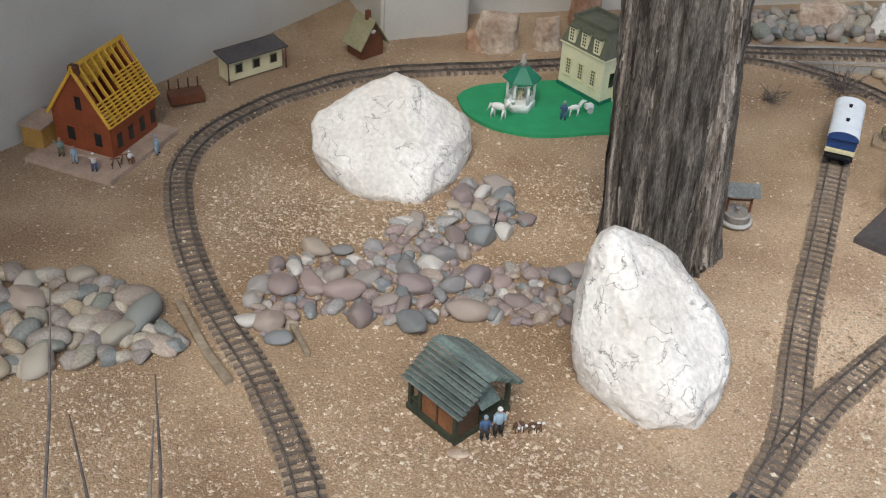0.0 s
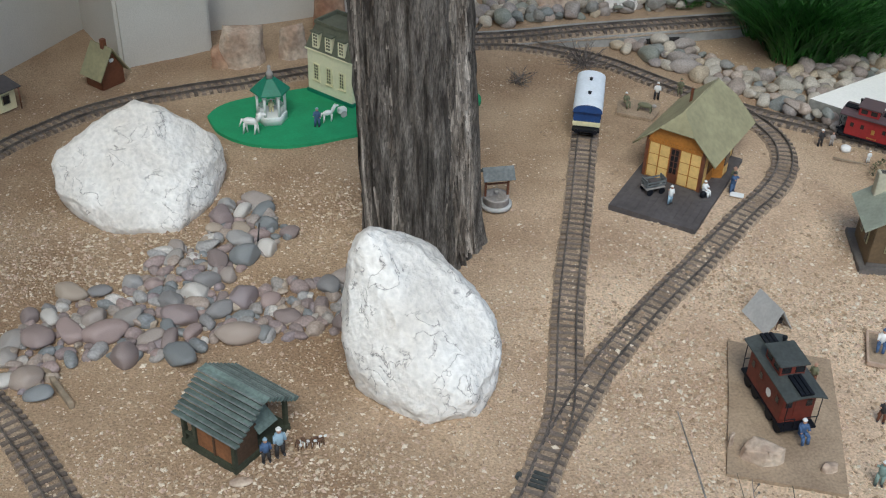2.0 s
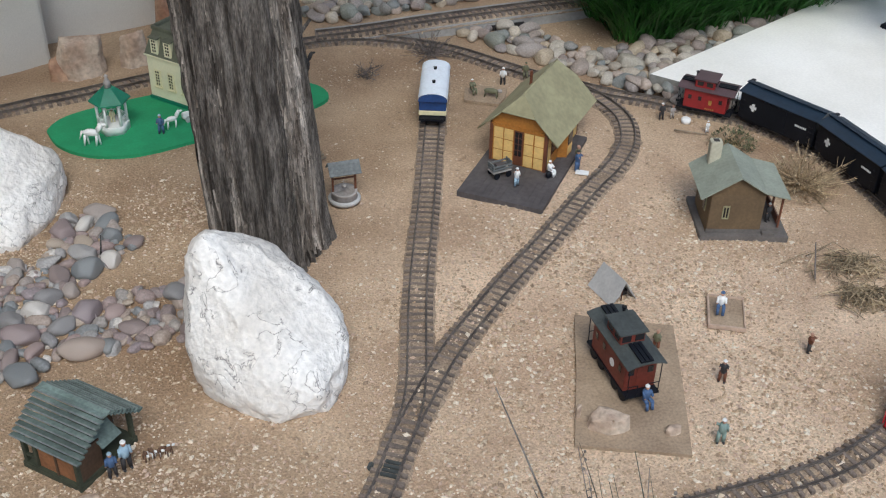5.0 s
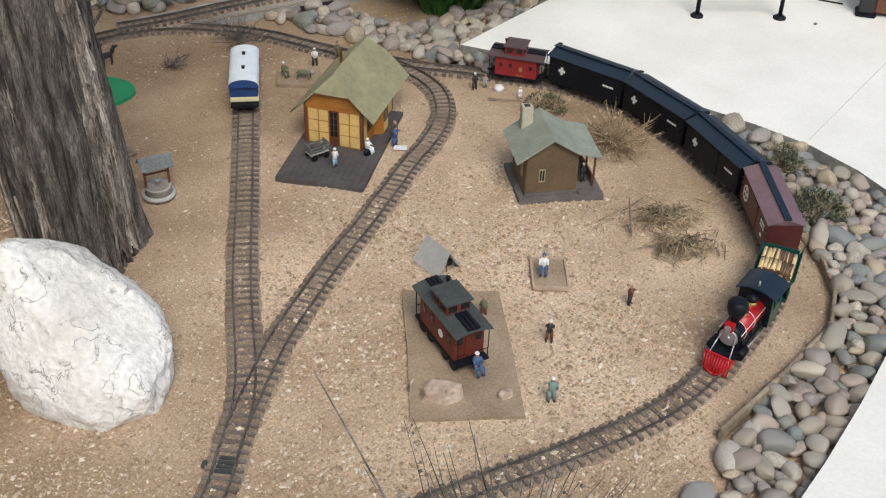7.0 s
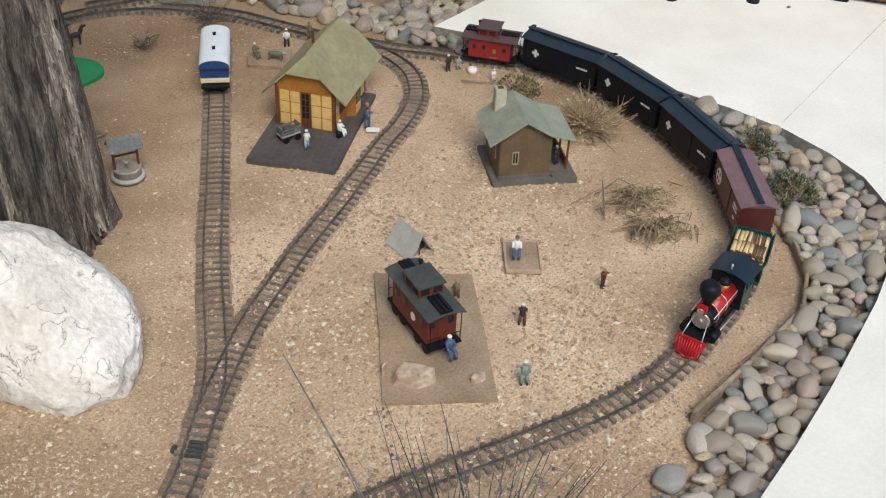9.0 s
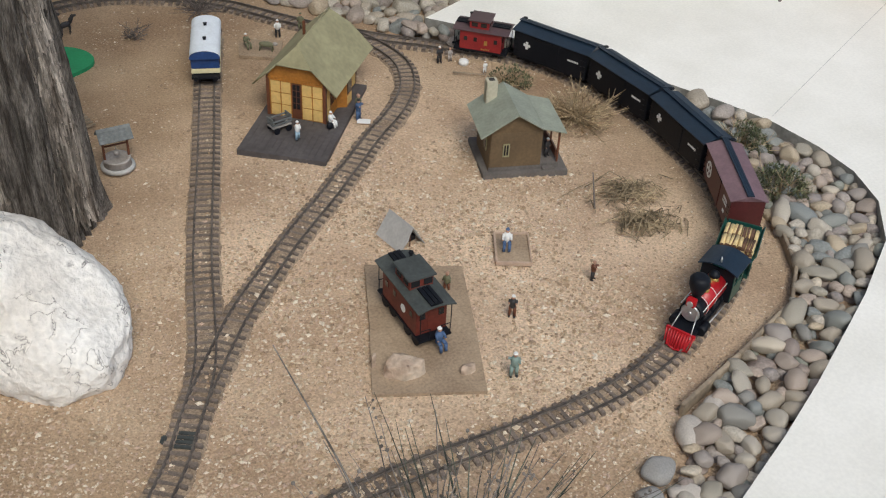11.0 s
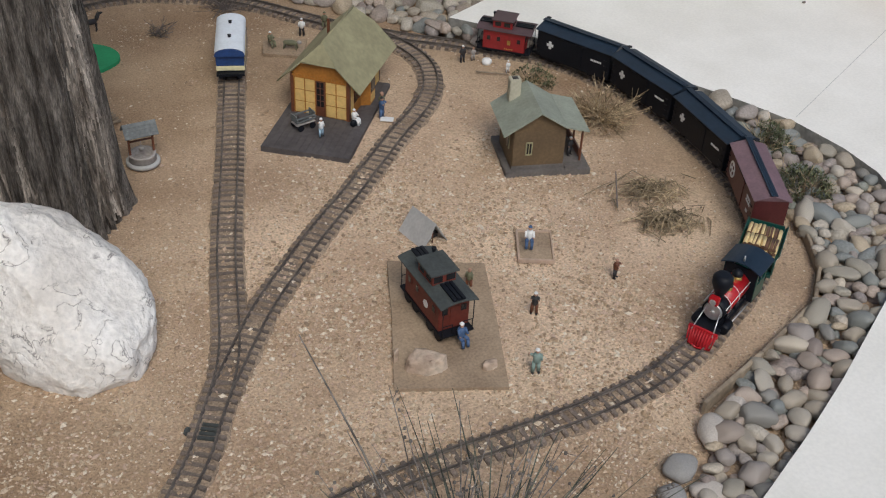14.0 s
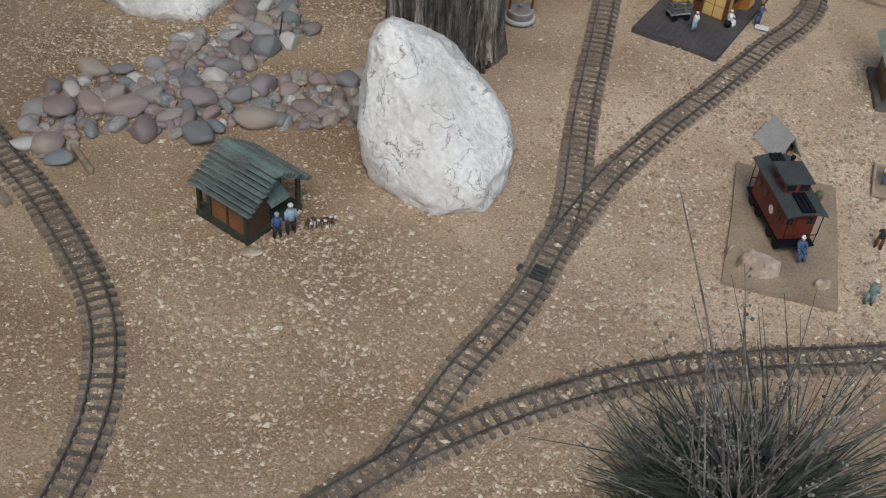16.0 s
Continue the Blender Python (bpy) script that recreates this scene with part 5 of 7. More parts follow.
def depot():
    base = pose(1.447, 2.968, 0.0, 0, 0, -40)
    deck = thing("depot_platform", base, "dark slate-grey planked depot platform", "platform")
    for k in range(14):
        bm = bmesh.new()
        box(bm, k * 0.0187, k * 0.0187 + 0.0184, 0.002, 0.47, -0.01, 0.011, 0.0006)
        part("plank", bm, SLATE, deck)
    t = thing("depot", base @ pose(0.202, 0.208, 0.011, 0, 0, -4) @ pose(-0.202, -0.208, 0), "yellow and brown toy railway depot with a wide olive roof", "depot")
    x0, x1, y0, y1, e = 0.026, 0.202, 0.208, 0.475, 0.130
    mid = (x0 + x1) / 2
    ridge = 0.230
    for nm, y in (("front_wall", y0), ("back_wall", y1)):
        bm = bmesh.new()
        slab_of(bm, [(x0, y - 0.002), (x1, y - 0.002), (x1, y + 0.002), (x0, y + 0.002)], 0, e)
        for q in bm.verts:
            if q.co.z > 0.1:
                q.co.z = 0.132
        lo_edge, hi_edge = (x1 - x0) / 2, 0.058
        top = [(mid - lo_edge, 0.132), (mid + lo_edge, 0.132), (mid + hi_edge, 0.166), (mid - hi_edge, 0.166)]
        va = [bm.verts.new((a, y - 0.002, b)) for a, b in top]
        vb = [bm.verts.new((a, y + 0.002, b)) for a, b in top]
        bm.faces.new(va), bm.faces.new(vb[::-1])
        for i in range(4):
            bm.faces.new((va[i], vb[i], vb[(i + 1) % 4], va[(i + 1) % 4]))
        bmesh.ops.recalc_face_normals(bm, faces=bm.faces)
        part(nm, bm, AMBER, t, "amber boards under the gable")
    for nm, x in (("side_wall", x0), ("side_wall", x1)):
        bm = bmesh.new()
        box(bm, x - 0.002, x + 0.002, y0 + 0.002, y1 - 0.002, 0, e)
        part(nm, bm, AMBER, t)

    def panels(place, cols, rows, skip):
        for i in range(cols):
            for j in range(rows):
                if i in skip:
                    continue
                bm = bmesh.new()
                place(bm, i, j)
                part("panel", bm, YELLOW, t, "yellow wall panel")
    starts = (0.009, 0.042, 0.107, 0.140)
    def fr(bm, i, j):
        box(bm, x0 + starts[i], x0 + starts[i] + 0.029, y0 - 0.0045, y0 - 0.002, 0.004 + j * 0.0385, 0.0395 + j * 0.0385, 0.0005)
    panels(fr, 4, 3, ())
    def sd(bm, i, j):
        box(bm, x1 + 0.002, x1 + 0.0045, y0 + 0.004 + i * 0.033, y0 + 0.033 + i * 0.033, 0.004 + j * 0.0385, 0.0395 + j * 0.0385, 0.0005)
    panels(sd, 8, 3, (1, 2, 4))
    def sl(bm, i, j):
        box(bm, x0 - 0.0045, x0 - 0.002, y0 + 0.004 + i * 0.033, y0 + 0.033 + i * 0.033, 0.004 + j * 0.0385, 0.0395 + j * 0.0385, 0.0005)
    panels(sl, 8, 3, (2,))
    bm = bmesh.new()
    box(bm, x0 + 0.075, x0 + 0.104, y0 - 0.005, y0 - 0.0018, 0.002, 0.117, 0.0005)
    door = part("door", bm, BROWNTRIM, t, "dark brown glazed door")
    for j in range(4):
        for i in range(2):
            bm = bmesh.new()
            a = x0 + 0.0785 + i * 0.012
            box(bm, a, a + 0.0095, y0 - 0.0058, y0 - 0.0046, 0.034 + j * 0.0205, 0.052 + j * 0.0205)
            part("pane", bm, GLASSANDHOLE, door)
    for k in (1, 2, 4):
        bm = bmesh.new()
        ya = y0 + 0.006 + k * 0.033
        box(bm, x1 + 0.0018, x1 + 0.005, ya, ya + 0.026, 0.04, 0.117, 0.0005)
        win = part("window", bm, BROWNTRIM, t)
        for i in range(2):
            for j in range(3):
                bm = bmesh.new()
                box(bm, x1 + 0.0048, x1 + 0.0058, ya + 0.002 + i * 0.0115, ya + 0.0125 + i * 0.0115, 0.043 + j * 0.0245, 0.0645 + j * 0.0245)
                part("pane", bm, GLASSANDHOLE, win)
    # trackside bay
    bm = bmesh.new()
    slab_of(bm, [(x1 + 0.002, y0 + 0.10), (x1 + 0.028, y0 + 0.112), (x1 + 0.028, y0 + 0.158), (x1 + 0.002, y0 + 0.17)], 0, 0.1)
    bay = part("bay", bm, AMBER, t)
    bm = bmesh.new()
    box(bm, x1 + 0.028, x1 + 0.0295, y0 + 0.117, y0 + 0.153, 0.008, 0.034)
    part("panel", bm, YELLOW, bay)
    bm = bmesh.new()
    box(bm, x1 + 0.028, x1 + 0.0295, y0 + 0.117, y0 + 0.153, 0.04, 0.09)
    part("pane", bm, GLASSANDHOLE, bay)
    # trim boards
    for x in (x0, x1):
        for y in (y0, y1):
            bm = bmesh.new()
            box(bm, x - 0.0045, x + 0.0045, y - 0.0055, y + 0.0055, 0, e)
            part("corner_post", bm, BROWNTRIM, t)
    bm = bmesh.new()
    box(bm, x0 - 0.002, x1 + 0.002, y0 - 0.0052, y0 - 0.0022, 0.1185, 0.124)
    for k in range(16):
        box(bm, x0 + 0.002 + k * 0.0105, x0 + 0.009 + k * 0.0105, y0 - 0.0058, y0 - 0.003, 0.124, 0.130)
    part("belt_course", bm, AMBER, t, "scalloped amber trim")
    # jerkin-head roof with deep eaves
    ov, lo = 0.042, 0.102
    yf, yb = y0 - 0.016, y1 + 0.056
    cut, inx = 0.176, 0.036
    def zx(d):
        return ridge - d * (ridge - lo) / ((x1 - x0) / 2 + ov)
    dcut = ((ridge - cut) / (ridge - lo)) * ((x1 - x0) / 2 + ov)
    for s in (-1, 1):
        ex = mid + s * ((x1 - x0) / 2 + ov)
        cx = mid + s * dcut
        bm = bmesh.new()
        sheet(bm, [(mid, yf + inx, ridge), (cx, yf, cut), (cx, yb, cut), (mid, yb - inx, ridge)], 0.004)
        sheet(bm, [(cx, yf, cut), (ex, yf, lo), (ex, yb, lo), (cx, yb, cut)], 0.004)
        part("roof_slope", bm, OLIVEROOF, t, "olive-tan roof slope")
    for s, y, yi in ((-1, yf, yf + inx), (1, yb, yb - inx)):
        bm = bmesh.new()
        sheet(bm, [(mid, yi, ridge + 0.0005), (mid - dcut, y, cut + 0.0005), (mid + dcut, y, cut + 0.0005)], 0.004)
        part("roof_hip", bm, OLIVEROOF, t, "small clipped gable hip")
        bm = bmesh.new()
        pts = [(mid - dcut, y, cut - 0.001), (mid + dcut, y, cut - 0.001)]
        rod(bm, pts[0], pts[1], 0.0022, n=6)
        for q in (-1, 1):
            rod(bm, (mid + q * dcut, y, cut - 0.002), (mid + q * ((x1 - x0) / 2 + ov), y, lo - 0.001), 0.0022, n=6)
        part("barge_board", bm, OLIVEROOF, t)
    bm = bmesh.new()
    rod(bm, (mid, yf + inx, ridge + 0.001), (mid, yb - inx, ridge + 0.001), 0.0028, n=6)
    part("ridge_cap", bm, OLIVEROOF, t)
    bm = bmesh.new()
    box(bm, mid - 0.028 - 0.004, mid - 0.028 + 0.004, y1 - 0.125, y1 - 0.119, 0.19, 0.246, 0.001)
    part("chimney", bm, BROWNTRIM, t)


depot()


def cabin():
    base = pose(2.028, 2.560, 0, 0, 0, -18)
    bm = bmesh.new()
    box(bm, -0.008, 0.238, -0.008, 0.20, -0.01, 0.012, 0.002)
    t = thing("cabin", base @ pose(0, 0, 0.012), "brown toy cabin with a sage green roof and small porch", "cabin")
    part("base", bm, CABINBASE, t, "grey board base").location.z = -0.012
    x0, x1, y0, y1, e, r, mid = 0.012, 0.158, 0.012, 0.168, 0.128, 0.180, 0.080
    for nm, y in (("front_wall", y0), ("back_wall", y1)):
        bm = bmesh.new()
        gable(bm, x0, x1, y, e, r, 0.004, mid)
        face = part(nm, bm, CABINWALL, t)
        for k in range(12):
            bm = bmesh.new()
            out = -1 if y == y0 else 1
            sheet(bm, [(x0, y + out * 0.0022, 0.0225 + k * 0.009), (x1, y + out * 0.0022, 0.0225 + k * 0.009), (x1, y + out * 0.0034, 0.014 + k * 0.009), (x0, y + out * 0.0034, 0.014 + k * 0.009)], 0.0008)
            part("siding_board", bm, CABINWALL, face)
    for x in (x0, x1):
        bm = bmesh.new()
        box(bm, x - 0.002, x + 0.002, y0 + 0.002, y1 - 0.002, 0, e)
        part("side_wall", bm, CABINWALL, t)
    bm = bmesh.new()
    box(bm, x0 - 0.003, x1 + 0.003, y0 - 0.005, y0 + 0.0, 0, 0.012, 0.001)
    part("sill_board", bm, CABINBASE, t)
    for x, y, w, h, ax in ((mid - 0.024, y0, 0.013, 0.034, 0), (x0, 0.06, 0.02, 0.034, 1), (x0, 0.12, 0.02, 0.034, 1)):
        bm = bmesh.new()
        if ax == 0:
            for a, b, c, d in ((-w / 2 - 0.003, w / 2 + 0.003, 0.046, 0.05), (-w / 2 - 0.003, w / 2 + 0.003, 0.05 + h, 0.054 + h), (-w / 2 - 0.003, -w / 2, 0.046, 0.054 + h), (w / 2, w / 2 + 0.003, 0.046, 0.054 + h), (-0.001, 0.001, 0.05, 0.05 + h)):
                box(bm, x + a, x + b, y - 0.0055, y - 0.002, c, d)
        else:
            box(bm, x - 0.005, x - 0.002, y - w / 2 - 0.003, y + w / 2 + 0.003, 0.046, 0.054 + h)
        win = part("window", bm, OLIVEROOF, t, "sage green window surround")
        bm = bmesh.new()
        if ax == 0:
            box(bm, x - w / 2, x + w / 2, y - 0.0035, y - 0.002, 0.05, 0.05 + h)
        else:
            box(bm, x - 0.0062, x - 0.005, y - w / 2, y + w / 2, 0.05, 0.05 + h)
        part("pane", bm, GLASSANDHOLE, win)
    bm = bmesh.new()
    box(bm, x1 + 0.001, x1 + 0.004, 0.06, 0.095, 0.006, 0.078)
    part("door", bm, BROWNTRIM, t)
    bm = bmesh.new()
    box(bm, x1 + 0.002, x1 + 0.056, y0, y1, 0.0, 0.016, 0.001)
    part("porch_floor", bm, CABINBASE, t)
    bm = bmesh.new()
    box(bm, x1 + 0.006, x1 + 0.04, y0 - 0.016, y0, 0.0, 0.008, 0.001)
    part("step", bm, CABINBASE, t)
    for y in (y0 + 0.004, 0.09, y1 - 0.004):
        bm = bmesh.new()
        box(bm, x1 + 0.048, x1 + 0.053, y - 0.0025, y + 0.0025, 0.016, 0.118)
        part("porch_post", bm, BROWNTRIM, t)
    bm = bmesh.new()
    box(bm, x1 + 0.049, x1 + 0.052, 0.03, y1 - 0.006, 0.02, 0.045)
    part("porch_railing", bm, BROWNTRIM, t)
    xl, xr = x0 - 0.034, x1 + 0.064
    yf, yb = y0 - 0.018, y1 + 0.018
    def slope(nm, a, za, b, zb):
        bm = bmesh.new()
        sheet(bm, [(a, yf, za), (b, yf, zb), (b, yb, zb), (a, yb, za)], 0.004)
        part(nm, bm, CABINROOF, t, "sage green roof")
    slope("roof_slope", mid, r + 0.006, xl, e - 0.010)
    slope("roof_slope", mid, r + 0.006, x1 - 0.002, e + 0.010)
    slope("porch_roof", x1 - 0.002, e + 0.0105, xr, e - 0.006)
    bm = bmesh.new()
    box(bm, x0 + 0.008, x0 + 0.040, y1 - 0.035, y1 - 0.005, 0.06, 0.215, 0.002)
    ch = part("chimney", bm, PLASTER, t, "cream plastered chimney")
    bm = bmesh.new()
    box(bm, x0 + 0.016, x0 + 0.032, y1 - 0.028, y1 - 0.012, 0.213, 0.216)
    part("flue", bm, GLASSANDHOLE, ch)


cabin()


def figure(at, rz, coat, legs, h=0.076, hat=WHITE, pose_kind="stand", label="small painted toy figure standing on the sand", lift=0.0):
    """A plain toy figure as one mesh."""
    k = h / 0.088
    bm = bmesh.new()
    if pose_kind == "sit":
        for s in (-1, 1):
            rod(bm, (s * 0.006, 0.0, 0.022), (s * 0.007, -0.018, 0.022), 0.0052, 0.0045, 8, 1)
            rod(bm, (s * 0.007, -0.018, 0.022), (s * 0.007, -0.021, 0.002), 0.0043, 0.0038, 8, 1)
        dz = -0.014
    else:
        for s in (-1, 1):
            rod(bm, (s * 0.0055, 0, 0.036), (s * 0.0075, 0.001 * s, 0.003), 0.0055, 0.004, 8, 1)
            ball(bm, (s * 0.0075, -0.003, 0.003), 0.0045, (0.8, 1.5, 0.65), 3)
        dz = 0.0
    lathe(bm, [(0.0075, 0.034 + dz), (0.0088, 0.040 + dz), (0.0105, 0.054 + dz), (0.0085, 0.060 + dz), (0.004, 0.063 + dz)], 10, (0, 0, 0), 0)
    a = {"stand": ((0.012, -0.004, 0.042), (-0.012, -0.004, 0.042)), "wave": ((0.012, -0.004, 0.042), (-0.021, -0.006, 0.068)), "carry": ((0.010, -0.012, 0.056), (-0.010, -0.012, 0.056)), "sit": ((0.011, -0.012, 0.046), (-0.011, -0.012, 0.046))}[pose_kind]
    for s, e in zip((1, -1), a):
        rod(bm, (s * 0.0095, 0, 0.058 + dz), (e[0], e[1], e[2] + dz), 0.0036, 0.003, 7, 0)
        ball(bm, (e[0], e[1], e[2] + dz), 0.0032, (1, 1, 1), 2)
    ball(bm, (0, -0.001, 0.069 + dz), 0.0058, (0.9, 0.95, 1.15), 2, 2)
    lathe(bm, [(0.0062, 0.0722 + dz), (0.0062, 0.0728 + dz), (0.0046, 0.0738 + dz), (0.0038, 0.0762 + dz)], 10, (0, 0, 0), 4)
    z = ground_height(*at) + 0.001 if not lift else lift
    return single("figurine", bm, [coat, legs, SKIN, DARK, hat], pose(at[0], at[1], z, 0, 0, rz) @ Matrix.Diagonal((k, k, k, 1)), label, "figurine")


PORCH = pose(2.028, 2.560, 0, 0, 0, -18) @ Vector((0.186, 0.045, 0.0285))
figure((PORCH.x, PORCH.y), 20, DARK, DARK, 0.07, WHITE, "stand", "dark toy figure standing on the cabin porch", PORCH.z)


def shed():
    m = pose(0.343, 2.098, 0.002, 0, 0, 44)
    t = thing("shed", m, "small toy shed with a lapped green-grey board roof", "shed")
    X, Y, e, r = 0.166, 0.152, 0.088, 0.147
    bm = bmesh.new()
    box(bm, -0.004, X + 0.004, -0.004, Y + 0.004, -0.006, 0.012, 0.002)
    part("base", bm, SHEDWALL, t, "dark green base boards")
    bm = bmesh.new()
    box(bm, 0.004, 0.008, 0.009, Y * 0.74, 0.012, 0.075)
    part("side_wall", bm, SHEDWOOD, t, "orange-brown wood panel")
    bm = bmesh.new()
    box(bm, 0.008, X * 0.6, Y * 0.74 - 0.004, Y * 0.74, 0.012, e - 0.002)
    part("inner_wall", bm, SHEDDARK, t)
    bm = bmesh.new()
    box(bm, 0.0, 0.070, 0.0, 0.004, 0.012, 0.086)
    gable(bm, 0.0, X, 0.060, e, r - 0.006, 0.004)
    part("front_wall", bm, SHEDDARK, t)
    for x, y in ((0.004, 0.004), (X - 0.004, 0.004), (0.004, Y - 0.004), (X - 0.004, Y - 0.004), (X - 0.004, Y / 2), (0.004, Y * 0.76)):
        bm = bmesh.new()
        box(bm, x - 0.005, x + 0.005, y - 0.005, y + 0.005, 0.01, e + 0.004, 0.001)
        part("post", bm, SHEDWALL, t)
    bm = bmesh.new()
    box(bm, 0.0, 0.006, Y * 0.78, Y, 0.03, 0.036)
    part("rail", bm, SHEDWALL, t)
    # closed dark panel: the doorway's inner shade is put in as colour
    bm = bmesh.new()
    box(bm, 0.075, 0.11, 0.050, 0.058, 0.012, 0.068)
    part("doorway", bm, GLASSANDHOLE, t, "dark panel painted as the shaded inside of the doorway")
    bm = bmesh.new()
    for k in range(3):
        sheet(bm, [(0.062, -0.016 + k * 0.011, 0.070 + k * 0.008), (0.118, -0.016 + k * 0.011, 0.070 + k * 0.008), (0.118, -0.003 + k * 0.011, 0.081 + k * 0.008), (0.062, -0.003 + k * 0.011, 0.081 + k * 0.008)], 0.003)
    part("awning", bm, SHEDROOF, t, "small lapped board awning")
    mid, n = X / 2, 9
    for s in (-1, 1):
        run, fall = mid + 0.012, r - e + 0.008
        for k in range(n):
            a, b = k / n, (k + 1.15) / n
            xa, xb = mid + s * run * a, mid + s * run * b
            za, zb = r + 0.004 - fall * a, r + 0.0145 - fall * b
            bm = bmesh.new()
            sheet(bm, [(xa, -0.022, za), (xb, -0.022, zb), (xb, Y + 0.010, zb), (xa, Y + 0.010, za)], 0.0045)
            plank = part("roof_board", bm, SHEDROOF, t)
            bm = bmesh.new()
            sheet(bm, [(xb, -0.022, zb + 0.0005), (xb + s * 0.0022, -0.022, zb - 0.001), (xb + s * 0.0022, Y + 0.010, zb - 0.001), (xb, Y + 0.010, zb + 0.0005)], 0.005)
            part("worn_edge", bm, WELLROOF, plank, "pale worn board edge")
    figure((0.408, 2.122), 10, DENIM, DARK, 0.080, PALEBLUE, label="toy figure in blue beside the shed door")
    figure((0.438, 2.136), 20, PALEBLUE, DARK, 0.094, WHITE, label="toy figure in a pale blue coat leaning on a cane")
    for k in range(5):
        bm = bmesh.new()
        c = Vector((0.478 + 0.012 * k, 2.150 + 0.006 * (k % 2), 0.0))
        for dx in (-0.004, 0.004):
            for dy in (-0.006, 0.006):
                rod(bm, (dx, dy, 0), (dx, dy, 0.016), 0.0016, n=5, slot=k % 2)
        ball(bm, (0, 0, 0.019), 0.006, (0.8, 1.7, 0.8), 0)
        ball(bm, (0, -0.013, 0.022), 0.004, (0.8, 1.2, 0.9), 1)
        single("toy_animal", bm, [FIREWOOD, WHITE], pose(c.x, c.y, ground_height(c.x, c.y), 0, 0, 20 + 25 * k), "tiny brown and white toy animal by the shed", "toy animal", "toy animals by the shed")
    bm = bmesh.new()
    ball(bm, (0, 0, 0.003), 0.02, (1.3, 0.7, 0.25), 0, 2)
    single("flat_stone", bm, TANROCK, pose(0.352, 2.068, 0), "flat tan doorstep stone by the shed", "stone")


shed()


def camp():
    """The old caboose on its mat and what stands round it."""
    bm = bmesh.new()
    slab_of(bm, [(1.545, 2.335), (1.46, 2.13), (1.362, 1.915), (1.47, 1.868), (1.592, 1.814), (1.68, 2.02), (1.762, 2.225)], -0.004, 0.0075)
    single("caboose_mat", bm, MATTAN, Matrix(), "flat sandy brown board under the old caboose", "board")
    caboose(pose(1.556, 2.094, 0.0075, 0, 0, -90), CABOWALL, CABOROOF, "weathered rust red toy caboose parked on a board", 0.212, 0.042, -0.004, "old_caboose", True, 0.0095)
    rock("pink_rock", 0.115, 0.07, 0.05, (1.452, 1.950), -0.4, TANROCK, "pinkish tan rock on the caboose board", 21)
    rock("small_rock", 0.045, 0.03, 0.025, (1.586, 1.888), 0.1, TANROCK, "small tan rock on the caboose board", 22)
    figure((1.562, 1.982), 5, DENIM, DENIM, 0.085, WHITE, "sit", "toy figure in blue sitting before the caboose steps", lift=0.012)
    figure((1.778, 2.014), -40, DARK, BROWNTRIM, 0.076, WHITE, "carry", "toy figure in a dark vest and white hat")
    figure((1.673, 1.837), -20, SAGEFIG, SAGEFIG, 0.082, WHITE, "wave", "toy figure in sage overalls with a raised arm")
    figure((2.034, 2.047), 30, BROWNTRIM, DARK, 0.068, SKIN, "carry", "toy figure in brown carrying a pale board")
    figure((1.684, 2.164), -60, KHAKI, BROWNTRIM, 0.07, SKIN, "stand", "toy figure in olive standing beside the old caboose")
    rock("pale_rock", 0.018, 0.012, 0.045, (1.405, 1.995), 0.6, TANROCK, "pale upright splinter of stone on the board", 23)
    t = thing("tent", pose(1.680, 2.402, 0, 0, 0, 10) @ Matrix.Diagonal((0.85, 0.88, 0.90, 1)), "small grey canvas toy tent with a dark opening", "tent")
    bm = bmesh.new()
    for s in (-1, 1):
        sheet(bm, [(0, -0.06, 0.074), (0, 0.055, 0.074), (s * 0.047, 0.06, 0.001), (s * 0.047, -0.06, 0.001)], 0.002)
    f = bm.faces.new([bm.verts.new(v) for v in ((-0.044, 0.052, 0.001), (0.044, 0.052, 0.001), (0, 0.052, 0.07))])
    part("canvas", bm, CANVAS, t)
    for s in (-1, 1):
        bm = bmesh.new()
        sheet(bm, [(0, -0.055, 0.07), (s * 0.02, -0.062, 0.035), (s * 0.046, -0.057, 0.001)], 0.0015)
        part("flap", bm, CANVAS, t)
    bm = bmesh.new()
    rod(bm, (0, -0.045, 0), (0, -0.045, 0.072), 0.002, n=6)
    part("tent_pole", bm, BROWNTRIM, t)
    # low dark block filling the tent floor
    bm = bmesh.new()
    box(bm, -0.036, 0.036, -0.03, 0.04, 0.0, 0.02, 0.004)
    part("inner_block", bm, DARK, t, "low dark block inside the tent")
    # pen with seated figure
    a = pose(1.917, 2.236, 0, 0, 0, -28)
    bm = bmesh.new()
    box(bm, -0.042, 0.042, -0.061, 0.061, -0.003, 0.006, 0.001)
    single("board_pad", bm, MATTAN, a, "square sandy board with pale edging", "board")
    t = thing("pen_edging", a, "pale wooden edging strips round the sandy board", "edging")
    for x0, x1, y0, y1 in ((-0.046, 0.046, -0.067, -0.060), (-0.046, 0.046, 0.060, 0.065), (-0.047, -0.041, -0.060, 0.060), (0.042, 0.046, -0.060, 0.060)):
        bm = bmesh.new()
        box(bm, x0, x1, y0, y1, 0, 0.011, 0.001)
        part("strip", bm, BOARD, t)
    figure((1.900, 2.240), -30, WHITE, DENIM, 0.085, DENIM, "sit", "toy figure in white and blue sitting on a board", lift=0.012)


camp()


